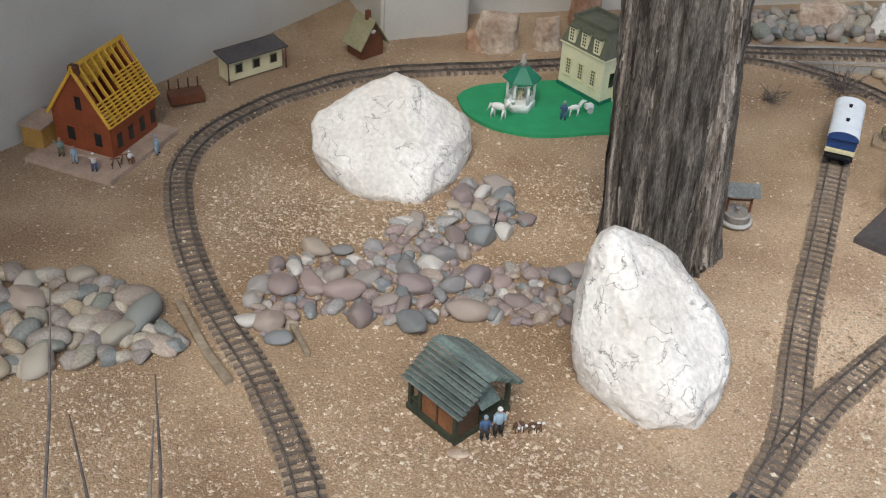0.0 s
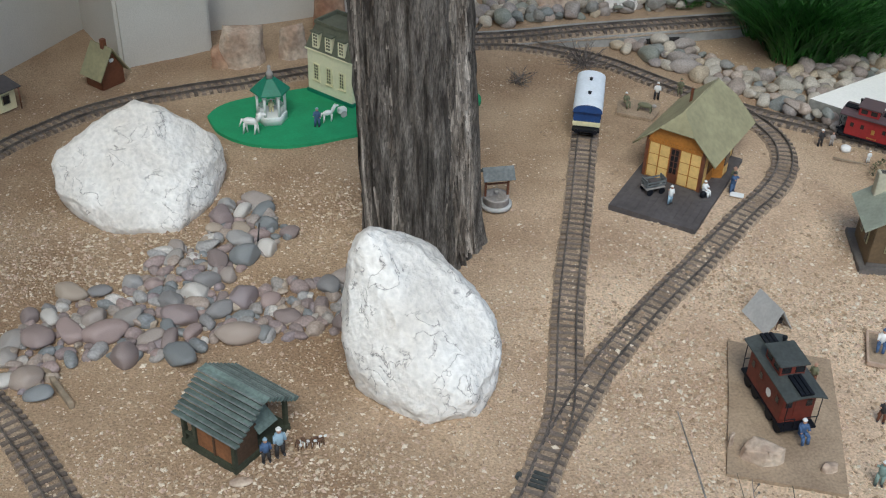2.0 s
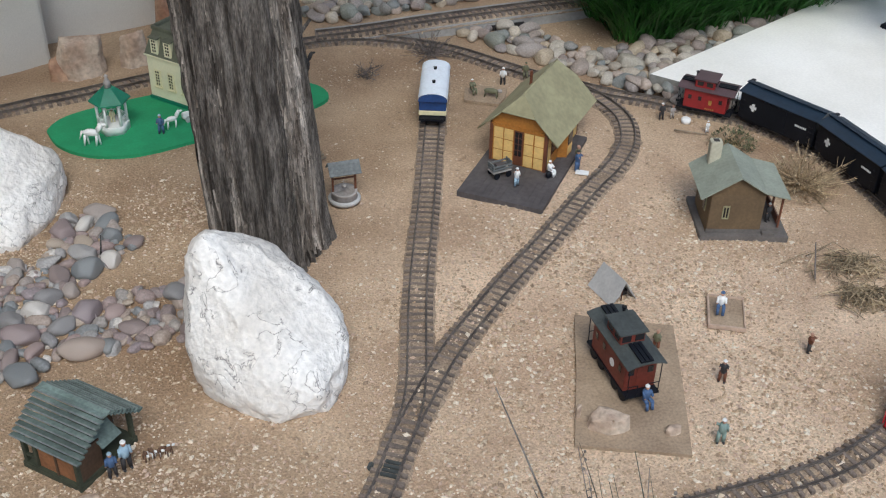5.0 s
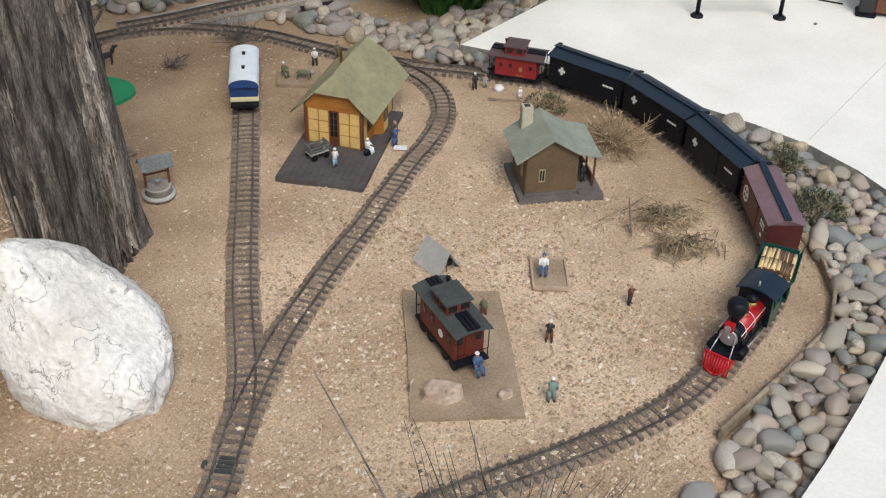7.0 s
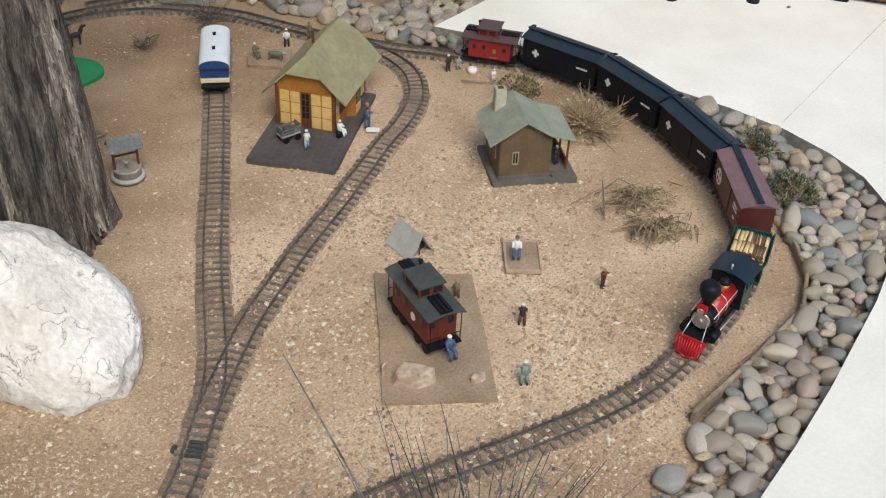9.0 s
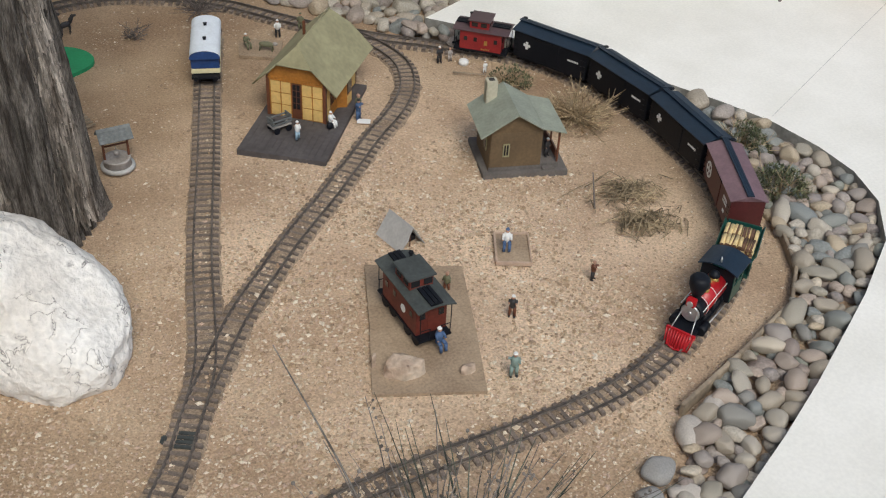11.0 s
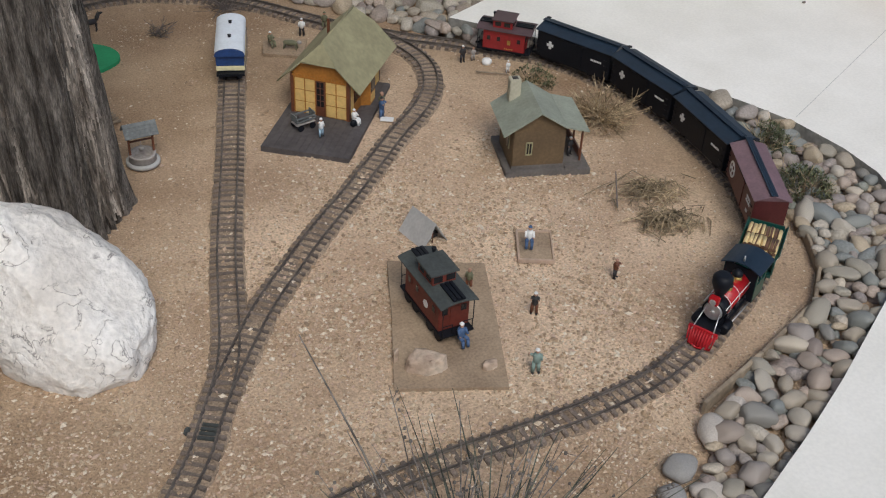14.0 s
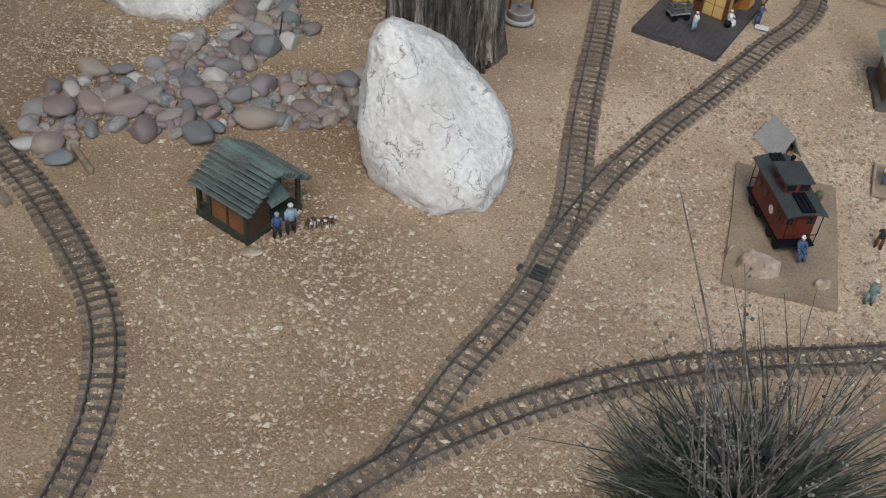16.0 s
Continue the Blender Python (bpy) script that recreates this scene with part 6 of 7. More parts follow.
def well():
    t = thing("wishing_well", pose(1.128, 3.034, 0), "grey toy wishing well with a little shingled roof", "well")
    bm = bmesh.new()
    lathe(bm, [(0.047, 0), (0.047, 0.009), (0.04, 0.011)], 26)
    part("footing", bm, CANVAS, t, "pale ring footing")
    bm = bmesh.new()
    lathe(bm, [(0.039, 0.009), (0.036, 0.026), (0.038, 0.028), (0.038, 0.032), (0.030, 0.032), (0.029, 0.012)], 22)
    part("stone_ring", bm, STONEGREY, t)
    for s in (-1, 1):
        bm = bmesh.new()
        box(bm, s * 0.033 - 0.003, s * 0.033 + 0.003, -0.003, 0.003, 0.030, 0.104)
        part("post", bm, BROWNTRIM, t)
    bm = bmesh.new()
    rod(bm, (-0.033, 0, 0.072), (0.033, 0, 0.072), 0.003, n=8)
    part("windlass", bm, BROWNTRIM, t)
    bm = bmesh.new()
    lathe(bm, [(0.006, 0), (0.0075, 0.012)], 12, (0, 0, 0.040))
    rod(bm, (0, 0, 0.052), (0, 0, 0.072), 0.0008, n=5)
    part("bucket", bm, STONEGREY, t)
    for s in (-1, 1):
        for k in range(4):
            bm = bmesh.new()
            a, b = k / 4, (k + 1.2) / 4
            sheet(bm, [(-0.046, s * 0.030 * a, 0.127 - 0.03 * a + 0.001), (0.046, s * 0.030 * a, 0.127 - 0.03 * a + 0.001), (0.046, s * 0.030 * b, 0.127 - 0.03 * b + 0.003), (-0.046, s * 0.030 * b, 0.127 - 0.03 * b + 0.003)], 0.003)
            part("roof_board", bm, WELLROOF, t)
    t = thing("toy_ladder", pose(1.095, 3.31, 0.004, 0, 0, 100), "pale toy track panel lying on the sand by the tree", "ladder")
    for k in range(7):
        bm = bmesh.new()
        box(bm, -0.045 + k * 0.018, -0.038 + k * 0.018, -0.028, 0.028, 0.0, 0.006, 0.001)
        part("rung", bm, WOODGREY, t)


well()


def toy_horse(at, rz, material, size, label, lift=None):
    bm = bmesh.new()
    for dx in (-0.013, 0.013):
        for dy in (-0.0045, 0.0045):
            rod(bm, (dx, dy, 0.026), (dx + dy * 0.8, dy, 0.0), 0.0032, 0.002, 7)
    ball(bm, (0, 0, 0.031), 0.0095, (2.0, 0.85, 0.95), 0, 2)
    rod(bm, (0.016, 0, 0.034), (0.026, 0, 0.050), 0.0058, 0.0042, 8)
    ball(bm, (0.031, 0, 0.051), 0.0045, (1.7, 0.8, 0.9), 0, 2)
    for s in (-1, 1):
        rod(bm, (0.026, s * 0.002, 0.053), (0.0255, s * 0.0028, 0.0585), 0.0014, 0.0004, 5)
    rod(bm, (-0.019, 0, 0.034), (-0.027, 0, 0.014), 0.0032, 0.0012, 7)
    rod(bm, (0.014, 0, 0.041), (0.023, 0, 0.055), 0.0028, 0.002, 6)
    z = ground_height(*at) if lift is None else lift
    return single("toy_horse", bm, material, pose(at[0], at[1], z, 0, 0, rz) @ Matrix.Diagonal((size, size, size, 1)), label, "toy horse", smooth=True)


def park():
    bm = bmesh.new()
    pts = [(x, y) for x, y, z, h in curve_of(GREENMAT + [GREENMAT[0]], 0.02)]
    slab_of(bm, pts[:-1], -0.004, 0.008)
    bmesh.ops.triangulate(bm, faces=[f for f in bm.faces if len(f.verts) > 4])
    single("green_mat", bm, FELT, Matrix(), "flat bright green felt mat with a wavy edge", "mat")
    # mansard house
    t = thing("mansard_house", pose(0.666, 3.818, 0.008, 0, 0, -49), "cream toy house with a grey mansard roof and dormers", "house")
    X, Y, H = 0.195, 0.15, 0.155
    bm = bmesh.new()
    box(bm, -0.004, X + 0.004, -0.004, Y + 0.004, 0, 0.012, 0.001)
    part("base", bm, GREENROOF, t, "dark green base")
    bm = bmesh.new()
    box(bm, 0, X, 0, Y, 0.012, H, 0.001)
    part("wall", bm, PALEYELLOW, t)
    bm = bmesh.new()
    box(bm, -0.006, X + 0.006, -0.006, Y + 0.006, H, H + 0.006, 0.001)
    part("cornice", bm, PALEYELLOW, t)
    bm = bmesh.new()
    lo = [(-0.004, -0.004), (X + 0.004, -0.004), (X + 0.004, Y + 0.004), (-0.004, Y + 0.004)]
    hi = [(0.022, 0.022), (X - 0.022, 0.022), (X - 0.022, Y - 0.022), (0.022, Y - 0.022)]
    a = [bm.verts.new((x, y, H + 0.006)) for x, y in lo]
    b = [bm.verts.new((x, y, H + 0.088)) for x, y in hi]
    bm.faces.new(b)
    for i in range(4):
        bm.faces.new((a[i], a[(i + 1) % 4], b[(i + 1) % 4], b[i]))
    part("mansard_roof", bm, MANSARD, t)
    bm = bmesh.new()
    for x0, x1, y0, y1 in ((0.018, X - 0.018, 0.018, 0.026), (0.018, X - 0.018, Y - 0.026, Y - 0.018), (0.018, 0.026, 0.026, Y - 0.026), (X - 0.026, X - 0.018, 0.026, Y - 0.026)):
        box(bm, x0, x1, y0, y1, H + 0.088, H + 0.100, 0.001)
    part("parapet", bm, MANSARD, t)
    for k in range(3):
        x = 0.041 + k * 0.0565
        bm = bmesh.new()
        box(bm, x - 0.016, x + 0.016, -0.002, 0.03, H + 0.012, H + 0.068, 0.0015)
        d = part("dormer", bm, PALEYELLOW, t, "pale yellow dormer")
        for i in range(2):
            for j in range(4):
                bm = bmesh.new()
                box(bm, x - 0.0068 + i * 0.009, x - 0.0022 + i * 0.009, -0.0032, -0.0018, H + 0.021 + j * 0.011, H + 0.0275 + j * 0.011)
                part("pane", bm, GLASSANDHOLE, d)
        bm = bmesh.new()
        sheet(bm, [(x - 0.02, -0.006, H + 0.069), (x + 0.02, -0.006, H + 0.069), (x + 0.02, 0.035, H + 0.074), (x - 0.02, 0.035, H + 0.074)], 0.003)
        part("dormer_roof", bm, MANSARD, d)
        for row in range(1):
            bm = bmesh.new()
            box(bm, x - 0.014, x + 0.014, -0.003, 0.001, 0.052, 0.112, 0.0008)
            win = part("window", bm, CREAM, t, "tall window with pale surround")
            for i in range(2):
                for j in range(5):
                    bm = bmesh.new()
                    box(bm, x - 0.0068 + i * 0.009, x - 0.0022 + i * 0.009, -0.004, -0.0028, 0.059 + j * 0.0105, 0.0655 + j * 0.0105)
                    part("pane", bm, GLASSANDHOLE, win)
            bm = bmesh.new()
            box(bm, x - 0.016, x + 0.016, -0.006, 0.0, 0.047, 0.052)
            part("sill", bm, CREAM, win)
    for k in range(2):
        y = 0.04 + k * 0.07
        bm = bmesh.new()
        box(bm, X - 0.001, X + 0.003, y - 0.014, y + 0.014, 0.05, 0.112, 0.0008)
        win = part("window", bm, CREAM, t)
        bm = bmesh.new()
        box(bm, X + 0.0028, X + 0.004, y - 0.010, y + 0.010, 0.056, 0.106)
        part("pane", bm, GLASSANDHOLE, win)
    bm = bmesh.new()
    box(bm, X, X + 0.035, 0.055, 0.10, 0.0, 0.05, 0.001)
    part("porch", bm, CREAM, t)
    # gazebo
    t = thing("gazebo", pose(0.529, 3.628, 0.008) @ Matrix.Diagonal((0.97, 0.97, 1.0, 1)), "white toy gazebo with a green peaked roof", "gazebo")
    bm = bmesh.new()
    lathe(bm, [(0.052, 0), (0.052, 0.026), (0.05, 0.028)], 6)
    part("floor", bm, WHITE, t)
    for k in range(6):
        a = math.pi / 3 * k
        bm = bmesh.new()
        x, y = 0.045 * math.cos(a), 0.045 * math.sin(a)
        rod(bm, (x, y, 0.02), (x, y, 0.108), 0.0046, n=8)
        ball(bm, (x, y, 0.098), 0.009)
        part("post", bm, WHITE, t)
        b = math.pi / 3 * (k + 1)
        if k != 4:
            bm = bmesh.new()
            p, q = Vector((x, y, 0)), Vector((0.045 * math.cos(b), 0.045 * math.sin(b), 0))
            for z in (0.03, 0.052):
                rod(bm, p + Vector((0, 0, z)), q + Vector((0, 0, z)), 0.0018, n=5)
            for j in range(1, 6):
                c = p.lerp(q, j / 6)
                rod(bm, c + Vector((0, 0, 0.03)), c + Vector((0, 0, 0.052)), 0.0012, n=5)
            part("railing", bm, WHITE, t)
        bm = bmesh.new()
        rod(bm, (0.045 * math.cos(a), 0.045 * math.sin(a), 0.106), (0.045 * math.cos(b), 0.045 * math.sin(b), 0.106), 0.004, n=6)
        part("header", bm, WHITE, t)
    bm = bmesh.new()
    lathe(bm, [(0.066, 0.106), (0.066, 0.11), (0.04, 0.132), (0.022, 0.146), (0.02, 0.148)], 6)
    for f in bm.faces:
        f.smooth = False
    part("roof", bm, GREENROOF, t, "green six-sided roof")
    bm = bmesh.new()
    lathe(bm, [(0.012, 0.147), (0.009, 0.156), (0.013, 0.160), (0.010, 0.168), (0.004, 0.180), (0.007, 0.186), (0.002, 0.192)], 8)
    part("finial", bm, STONEGREY, t)
    figure((0.529, 3.628), 0, CREAM, CREAM, 0.06, WHITE, label="pale toy figure inside the gazebo", lift=0.03)
    toy_horse((0.458, 3.545), -20, WHITE, 1.4, "white toy horse on the green mat", 0.008)
    toy_horse((0.705, 3.590), 15, WHITE, 1.0, "white toy horse before a little cart", 0.008)
    figure((0.668, 3.560), -20, DENIM, DENIM, 0.078, PALEBLUE, label="toy figure in dark blue on the green mat", lift=0.008)
    t = thing("toy_cart", pose(0.755, 3.622, 0.008, 0, 0, 20), "small white toy horse cart", "cart")
    bm = bmesh.new()
    box(bm, -0.014, 0.014, -0.011, 0.011, 0.012, 0.03, 0.003)
    part("cart_body", bm, WHITE, t)
    for s in (-1, 1):
        bm = bmesh.new()
        rod(bm, (0, s * 0.012, 0.011), (0, s * 0.0145, 0.011), 0.011, n=16)
        part("wheel", bm, CANVAS, t)
    toy_horse((1.20, 3.905), 15, DARK, 1.15, "dark toy horse on the sand")
    toy_horse((1.15, 3.93), 10, DARK, 1.2, "black toy horse on the sand")


park()


def barn():
    base = pose(-0.885, 3.178, 0, 0, 0, -21)
    bm = bmesh.new()
    box(bm, -0.03, 0.27, -0.045, 0.30, -0.008, 0.010, 0.001)
    t = thing("barn", base @ pose(0.0, 0.07, 0.010), "brick red toy house with open yellow roof rafters", "house")
    part("base", bm, BOARD, t, "pale base board").location = (0, -0.07, -0.010)
    X, Y, e, r = 0.200, 0.215, 0.112, 0.262
    for nm, y in (("front_wall", 0.0), ("back_wall", Y)):
        bm = bmesh.new()
        gable(bm, 0, X, y, e, r, 0.008)
        part(nm, bm, BRICKRED, t)
    for x in (0.0, X):
        bm = bmesh.new()
        box(bm, x - 0.004, x + 0.004, 0.004, Y - 0.004, 0, e)
        part("side_wall", bm, BRICKRED, t)
    bm = bmesh.new()
    box(bm, X / 2 - 0.014, X / 2 + 0.014, -0.012, 0.012, r - 0.02, r + 0.014, 0.003)
    part("finial", bm, BROWNTRIM, t)
    # empty windows, front and side: dark panels paint the shade within
    for x, z, w, h in ((0.155, 0.028, 0.024, 0.042), (0.06, 0.028, 0.024, 0.042), (0.10, 0.135, 0.02, 0.042)):
        bm = bmesh.new()
        box(bm, x - w / 2, x + w / 2, -0.0052, -0.003, z, z + h)
        part("window", bm, GLASSANDHOLE, t, "dark panel painted as the shaded inside of an empty window")
    for k in range(4):
        bm = bmesh.new()
        y = 0.03 + k * 0.055
        box(bm, X + 0.003, X + 0.0052, y - 0.011, y + 0.011, 0.022, 0.068)
        part("window", bm, GLASSANDHOLE, t)
    mid = X / 2
    for s in (-1, 1):
        ex, ez = mid + s * (mid + 0.014), e - 0.016
        for k in range(9):
            y = -0.012 + k * (Y + 0.024) / 8
            bm = bmesh.new()
            sheet(bm, [(mid, y - 0.003, r + 0.010), (mid, y + 0.003, r + 0.010), (ex, y + 0.003, ez + 0.010), (ex, y - 0.003, ez + 0.010)], 0.009)
            part("rafter", bm, RAFTER, t)
        if s > 0:
            for k in range(12):
                u = 0.42 + 0.58 * k / 11
                x, z = mid + (ex - mid) * u, r + (ez - r) * u + 0.012
                bm = bmesh.new()
                box(bm, x - 0.002, x + 0.002, (-0.014 if k > 3 else Y * 0.45), Y + 0.014, z - 0.002, z + 0.002)
                part("batten", bm, RAFTER, t)
    bm = bmesh.new()
    box(bm, mid - 0.003, mid + 0.003, -0.014, Y + 0.014, r + 0.004, r + 0.014)
    part("ridge_beam", bm, RAFTER, t)
    lean = thing("lean_to", base @ pose(-0.085, 0.02, 0.0), "small ochre lean-to with a pale flat roof", "shed")
    bm = bmesh.new()
    box(bm, 0, 0.075, 0, 0.085, 0, 0.072, 0.001)
    part("wall", bm, OCHRE, lean)
    bm = bmesh.new()
    sheet(bm, [(-0.006, -0.008, 0.075), (0.082, -0.008, 0.080), (0.082, 0.095, 0.086), (-0.006, 0.095, 0.082)], 0.004)
    part("roof", bm, BOARD, lean)
    def W(x, y):
        v = base @ Vector((x, y, 0))
        return v.x, v.y
    figure(W(0.06, 0.01), 10, SAGEFIG, KHAKI, 0.07, SKIN, "wave", "toy builder in a pale shirt", 0.010)
    figure(W(0.12, -0.005), 0, PALEBLUE, PALEBLUE, 0.066, SKIN, "stand", "toy builder in grey overalls", 0.010)
    figure(W(0.195, -0.015), 0, WHITE, DENIM, 0.07, WHITE, "carry", "toy builder carrying a plank on his shoulders", 0.010)
    bm = bmesh.new()
    box(bm, -0.04, 0.04, -0.004, 0.004, -0.003, 0.003, 0.001)
    single("plank", bm, BOARD, base @ pose(0.195, -0.027, 0.066, 0, -6, 6), "pinkish plank resting on the toy builder's arms", "plank")
    figure(W(0.255, 0.07), 60, WHITE, BROWNTRIM, 0.055, WHITE, "sit", "toy builder crouching in a white shirt", 0.010)
    figure(W(0.285, 0.16), 80, PALEBLUE, PALEBLUE, 0.075, PALEBLUE, "wave", "toy builder in grey blue with a raised arm")
    for k in range(2):
        bm = bmesh.new()
        for s in (-1, 1):
            rod(bm, (s * 0.012, -0.01, 0), (s * 0.004, 0, 0.028), 0.0014, n=5)
            rod(bm, (s * 0.012, 0.01, 0), (s * 0.004, 0, 0.028), 0.0014, n=5)
        rod(bm, (-0.014, 0, 0.028), (0.014, 0, 0.028), 0.002, n=5)
        single("sawhorse", bm, FIREWOOD, base @ pose(0.235 + 0.01 * k, 0.03 + 0.03 * k, 0.010, 0, 0, 40), "little brown sawhorse on the board", "sawhorse")


barn()


def wall_buildings():
    t = thing("halt_building", pose(-0.435, 3.70, 0, 0, 0, 42) @ Matrix.Diagonal((0.85, 0.85, 0.82, 1)), "pale yellow toy halt with a flat brown roof", "building")
    bm = bmesh.new()
    box(bm, 0, 0.25, 0, 0.07, 0, 0.098, 0.001)
    part("wall", bm, CREAM, t)
    bm = bmesh.new()
    sheet(bm, [(-0.015, -0.025, 0.098), (0.265, -0.025, 0.098), (0.265, 0.08, 0.112), (-0.015, 0.08, 0.112)], 0.005)
    part("roof", bm, SLATE, t, "flat dark brown roof")
    for x in (0.03, 0.11, 0.19):
        bm = bmesh.new()
        box(bm, x, x + 0.035, -0.003, 0.001, 0.03, 0.072)
        w = part("window", bm, OLIVEROOF, t)
        bm = bmesh.new()
        box(bm, x + 0.004, x + 0.031, -0.004, -0.0028, 0.034, 0.068)
        part("pane", bm, GLASSANDHOLE, w)
    for x in (-0.01, 0.255):
        bm = bmesh.new()
        rod(bm, (x, -0.02, 0), (x, -0.02, 0.097), 0.003, n=7)
        part("post", bm, BROWNTRIM, t)
    t = thing("low_platform", pose(-0.585, 3.515, 0, 0, 0, 25), "low brown toy loading platform with posts", "platform")
    bm = bmesh.new()
    box(bm, 0, 0.11, 0, 0.06, 0.0, 0.03, 0.001)
    part("deck", bm, BROWNTRIM, t)
    for k in range(4):
        bm = bmesh.new()
        rod(bm, (0.008 + k * 0.031, 0.055, 0.03), (0.008 + k * 0.031, 0.055, 0.065), 0.0025, n=6)
        part("post", bm, BROWNTRIM, t)
    t = thing("chapel", pose(0.022, 3.955, 0, 0, 0, 42) @ Matrix.Diagonal((0.90, 0.90, 0.80, 1)), "small tan toy chapel with a steep roof", "building")
    for y in (0.0, 0.09):
        bm = bmesh.new()
        gable(bm, -0.05, 0.05, y, 0.07, 0.165, 0.005)
        part("gable_wall", bm, BROWNTRIM, t)
    for s in (-1, 1):
        bm = bmesh.new()
        box(bm, s * 0.05 - 0.0025, s * 0.05 + 0.0025, 0.003, 0.087, 0, 0.07)
        part("side_wall", bm, BROWNTRIM, t)
        bm = bmesh.new()
        sheet(bm, [(0, -0.02, 0.178), (0, 0.1, 0.178), (s * 0.072, 0.1, 0.052), (s * 0.072, -0.02, 0.052)], 0.004)
        part("roof_slope", bm, OLIVEROOF, t, "tan steep roof")
    bm = bmesh.new()
    box(bm, -0.009, 0.009, 0.02, 0.038, 0.15, 0.205, 0.001)
    part("chimney", bm, BROWNTRIM, t)
    bm = bmesh.new()
    ball(bm, (0, -0.006, 0.12), 0.011, (1, 0.3, 0.8), 0, 2)
    part("sign", bm, WHITE, t)


wall_buildings()


def depot_people():
    b = pose(1.447, 2.968, 0.0, 0, 0, -40)
    def W(x, y):
        v = b @ Vector((x, y, 0))
        return v.x, v.y
    figure((1.625, 2.945), 25, WHITE, PALEBLUE, 0.072, WHITE, "wave", "toy figure in white waving on the depot platform", 0.0115)
    figure(W(0.222, 0.195), 40, WHITE, WHITE, 0.072, WHITE, "sit", "toy figure in white sitting on the depot platform", 0.0115)
    bm = bmesh.new()
    ball(bm, (0, 0, 0.012), 0.011, (1, 0.7, 1.1), 0, 2)
    single("suitcase", bm, BLACK, pose(*W(0.225, 0.178), 0.0115), "round black bag on the depot platform", "bag")
    figure(W(0.278, 0.30), 50, KHAKI, DENIM, 0.085, SKIN, "stand", "toy figure in olive standing by the depot", 0.0)
    figure(W(0.285, 0.275), 30, DENIM, DENIM, 0.082, DARK, "carry", "toy figure in blue beside the depot platform", 0.0)
    bm = bmesh.new()
    box(bm, -0.02, 0.02, -0.012, 0.012, 0, 0.004, 0.001)
    single("paper_sheet", bm, WHITE, pose(*W(0.305, 0.262), 0.002, 0, 0, -30), "small white board lying beside the depot", "board")
    t = thing("baggage_cart", b @ pose(0.085, 0.135, 0.0115, 0, 0, 50), "grey toy baggage cart on the depot platform", "cart")
    bm = bmesh.new()
    box(bm, -0.032, 0.032, -0.017, 0.017, 0.018, 0.022, 0.001)
    part("deck", bm, STONEGREY, t)
    for x in (-0.031, 0.031):
        for z in (0.028, 0.036, 0.044):
            bm = bmesh.new()
            box(bm, x - 0.0015, x + 0.0015, -0.017, 0.017, z, z + 0.005)
            part("slat", bm, WELLROOF, t)
    for y in (-0.016, 0.016):
        for z in (0.028, 0.038):
            bm = bmesh.new()
            box(bm, -0.031, 0.031, y - 0.001, y + 0.001, z, z + 0.005)
            part("slat", bm, WELLROOF, t)
    for x in (-0.02, 0.02):
        for s in (-1, 1):
            bm = bmesh.new()
            rod(bm, (x, s * 0.018, 0.01), (x, s * 0.0205, 0.01), 0.01, n=14)
            part("wheel", bm, BLACK, t)
    bm = bmesh.new()
    box(bm, -0.016, 0.014, -0.012, 0.010, 0.022, 0.040, 0.002)
    part("crate", bm, SLATE, t)
    # field group behind the depot
    bm = bmesh.new()
    slab_of(bm, [(1.66, 3.52), (1.76, 3.455), (1.80, 3.50), (1.83, 3.56), (1.74, 3.61), (1.69, 3.60)], -0.004, 0.006)
    single("field_board", bm, MATTAN, Matrix(), "flat sandy board under toy field figures", "board")
    figure((1.70, 3.555), 20, KHAKI, KHAKI, 0.075, WHITE, "sit", "toy figure in olive sitting with a white cap", 0.008)
    figure((1.835, 3.615), -20, WHITE, DARK, 0.075, WHITE, "stand", "toy figure in white and black with a white hat")
    figure((1.925, 3.63), -30, KHAKI, KHAKI, 0.075, KHAKI, "stand", "toy figure in dull olive on the sand")
    bm = bmesh.new()
    ball(bm, (0, 0, 0.022), 0.014, (1.9, 0.8, 0.7), 0, 2)
    for dx in (-0.018, 0.018):
        for dy in (-0.006, 0.006):
            rod(bm, (dx, dy, 0.02), (dx * 1.2, dy * 1.3, 0), 0.003, 0.002, 6)
    ball(bm, (0.03, 0, 0.026), 0.008, (1.2, 0.9, 0.9), 1, 1)
    single("toy_donkey", bm, [KHAKI, STONEGREY], pose(1.755, 3.515, 0.006, 0, 0, -35), "dull olive toy animal on a sandy board", "toy animal", smooth=True)
    # row of small figures and sign by the track
    figure((2.245, 3.225), 0, DARK, DARK, 0.07, WHITE, "stand", "dark toy figure by the back track")
    figure((2.285, 3.225), 0, STONEGREY, STONEGREY, 0.055, SKIN, "stand", "grey toy figure by the back track")
    figure((2.345, 3.10), 0, WHITE, WHITE, 0.05, WHITE, "stand", "white toy figure by the back track")
    bm = bmesh.new()
    lathe(bm, [(0.014, 0), (0.017, 0.008), (0.016, 0.016), (0.01, 0.02)], 14)
    single("toy_tub", bm, WHITE, pose(2.315, 3.185, ground_height(2.3, 3.2)), "small round white toy tub", "tub", smooth=True)
    bm = bmesh.new()
    rod(bm, (2.245, 3.135, 0.005), (2.335, 3.075, 0.005), 0.003, 0.002, 6)
    single("stick", bm, WOODGREY, Matrix(), "thin pale stick on the sand", "stick")


depot_people()


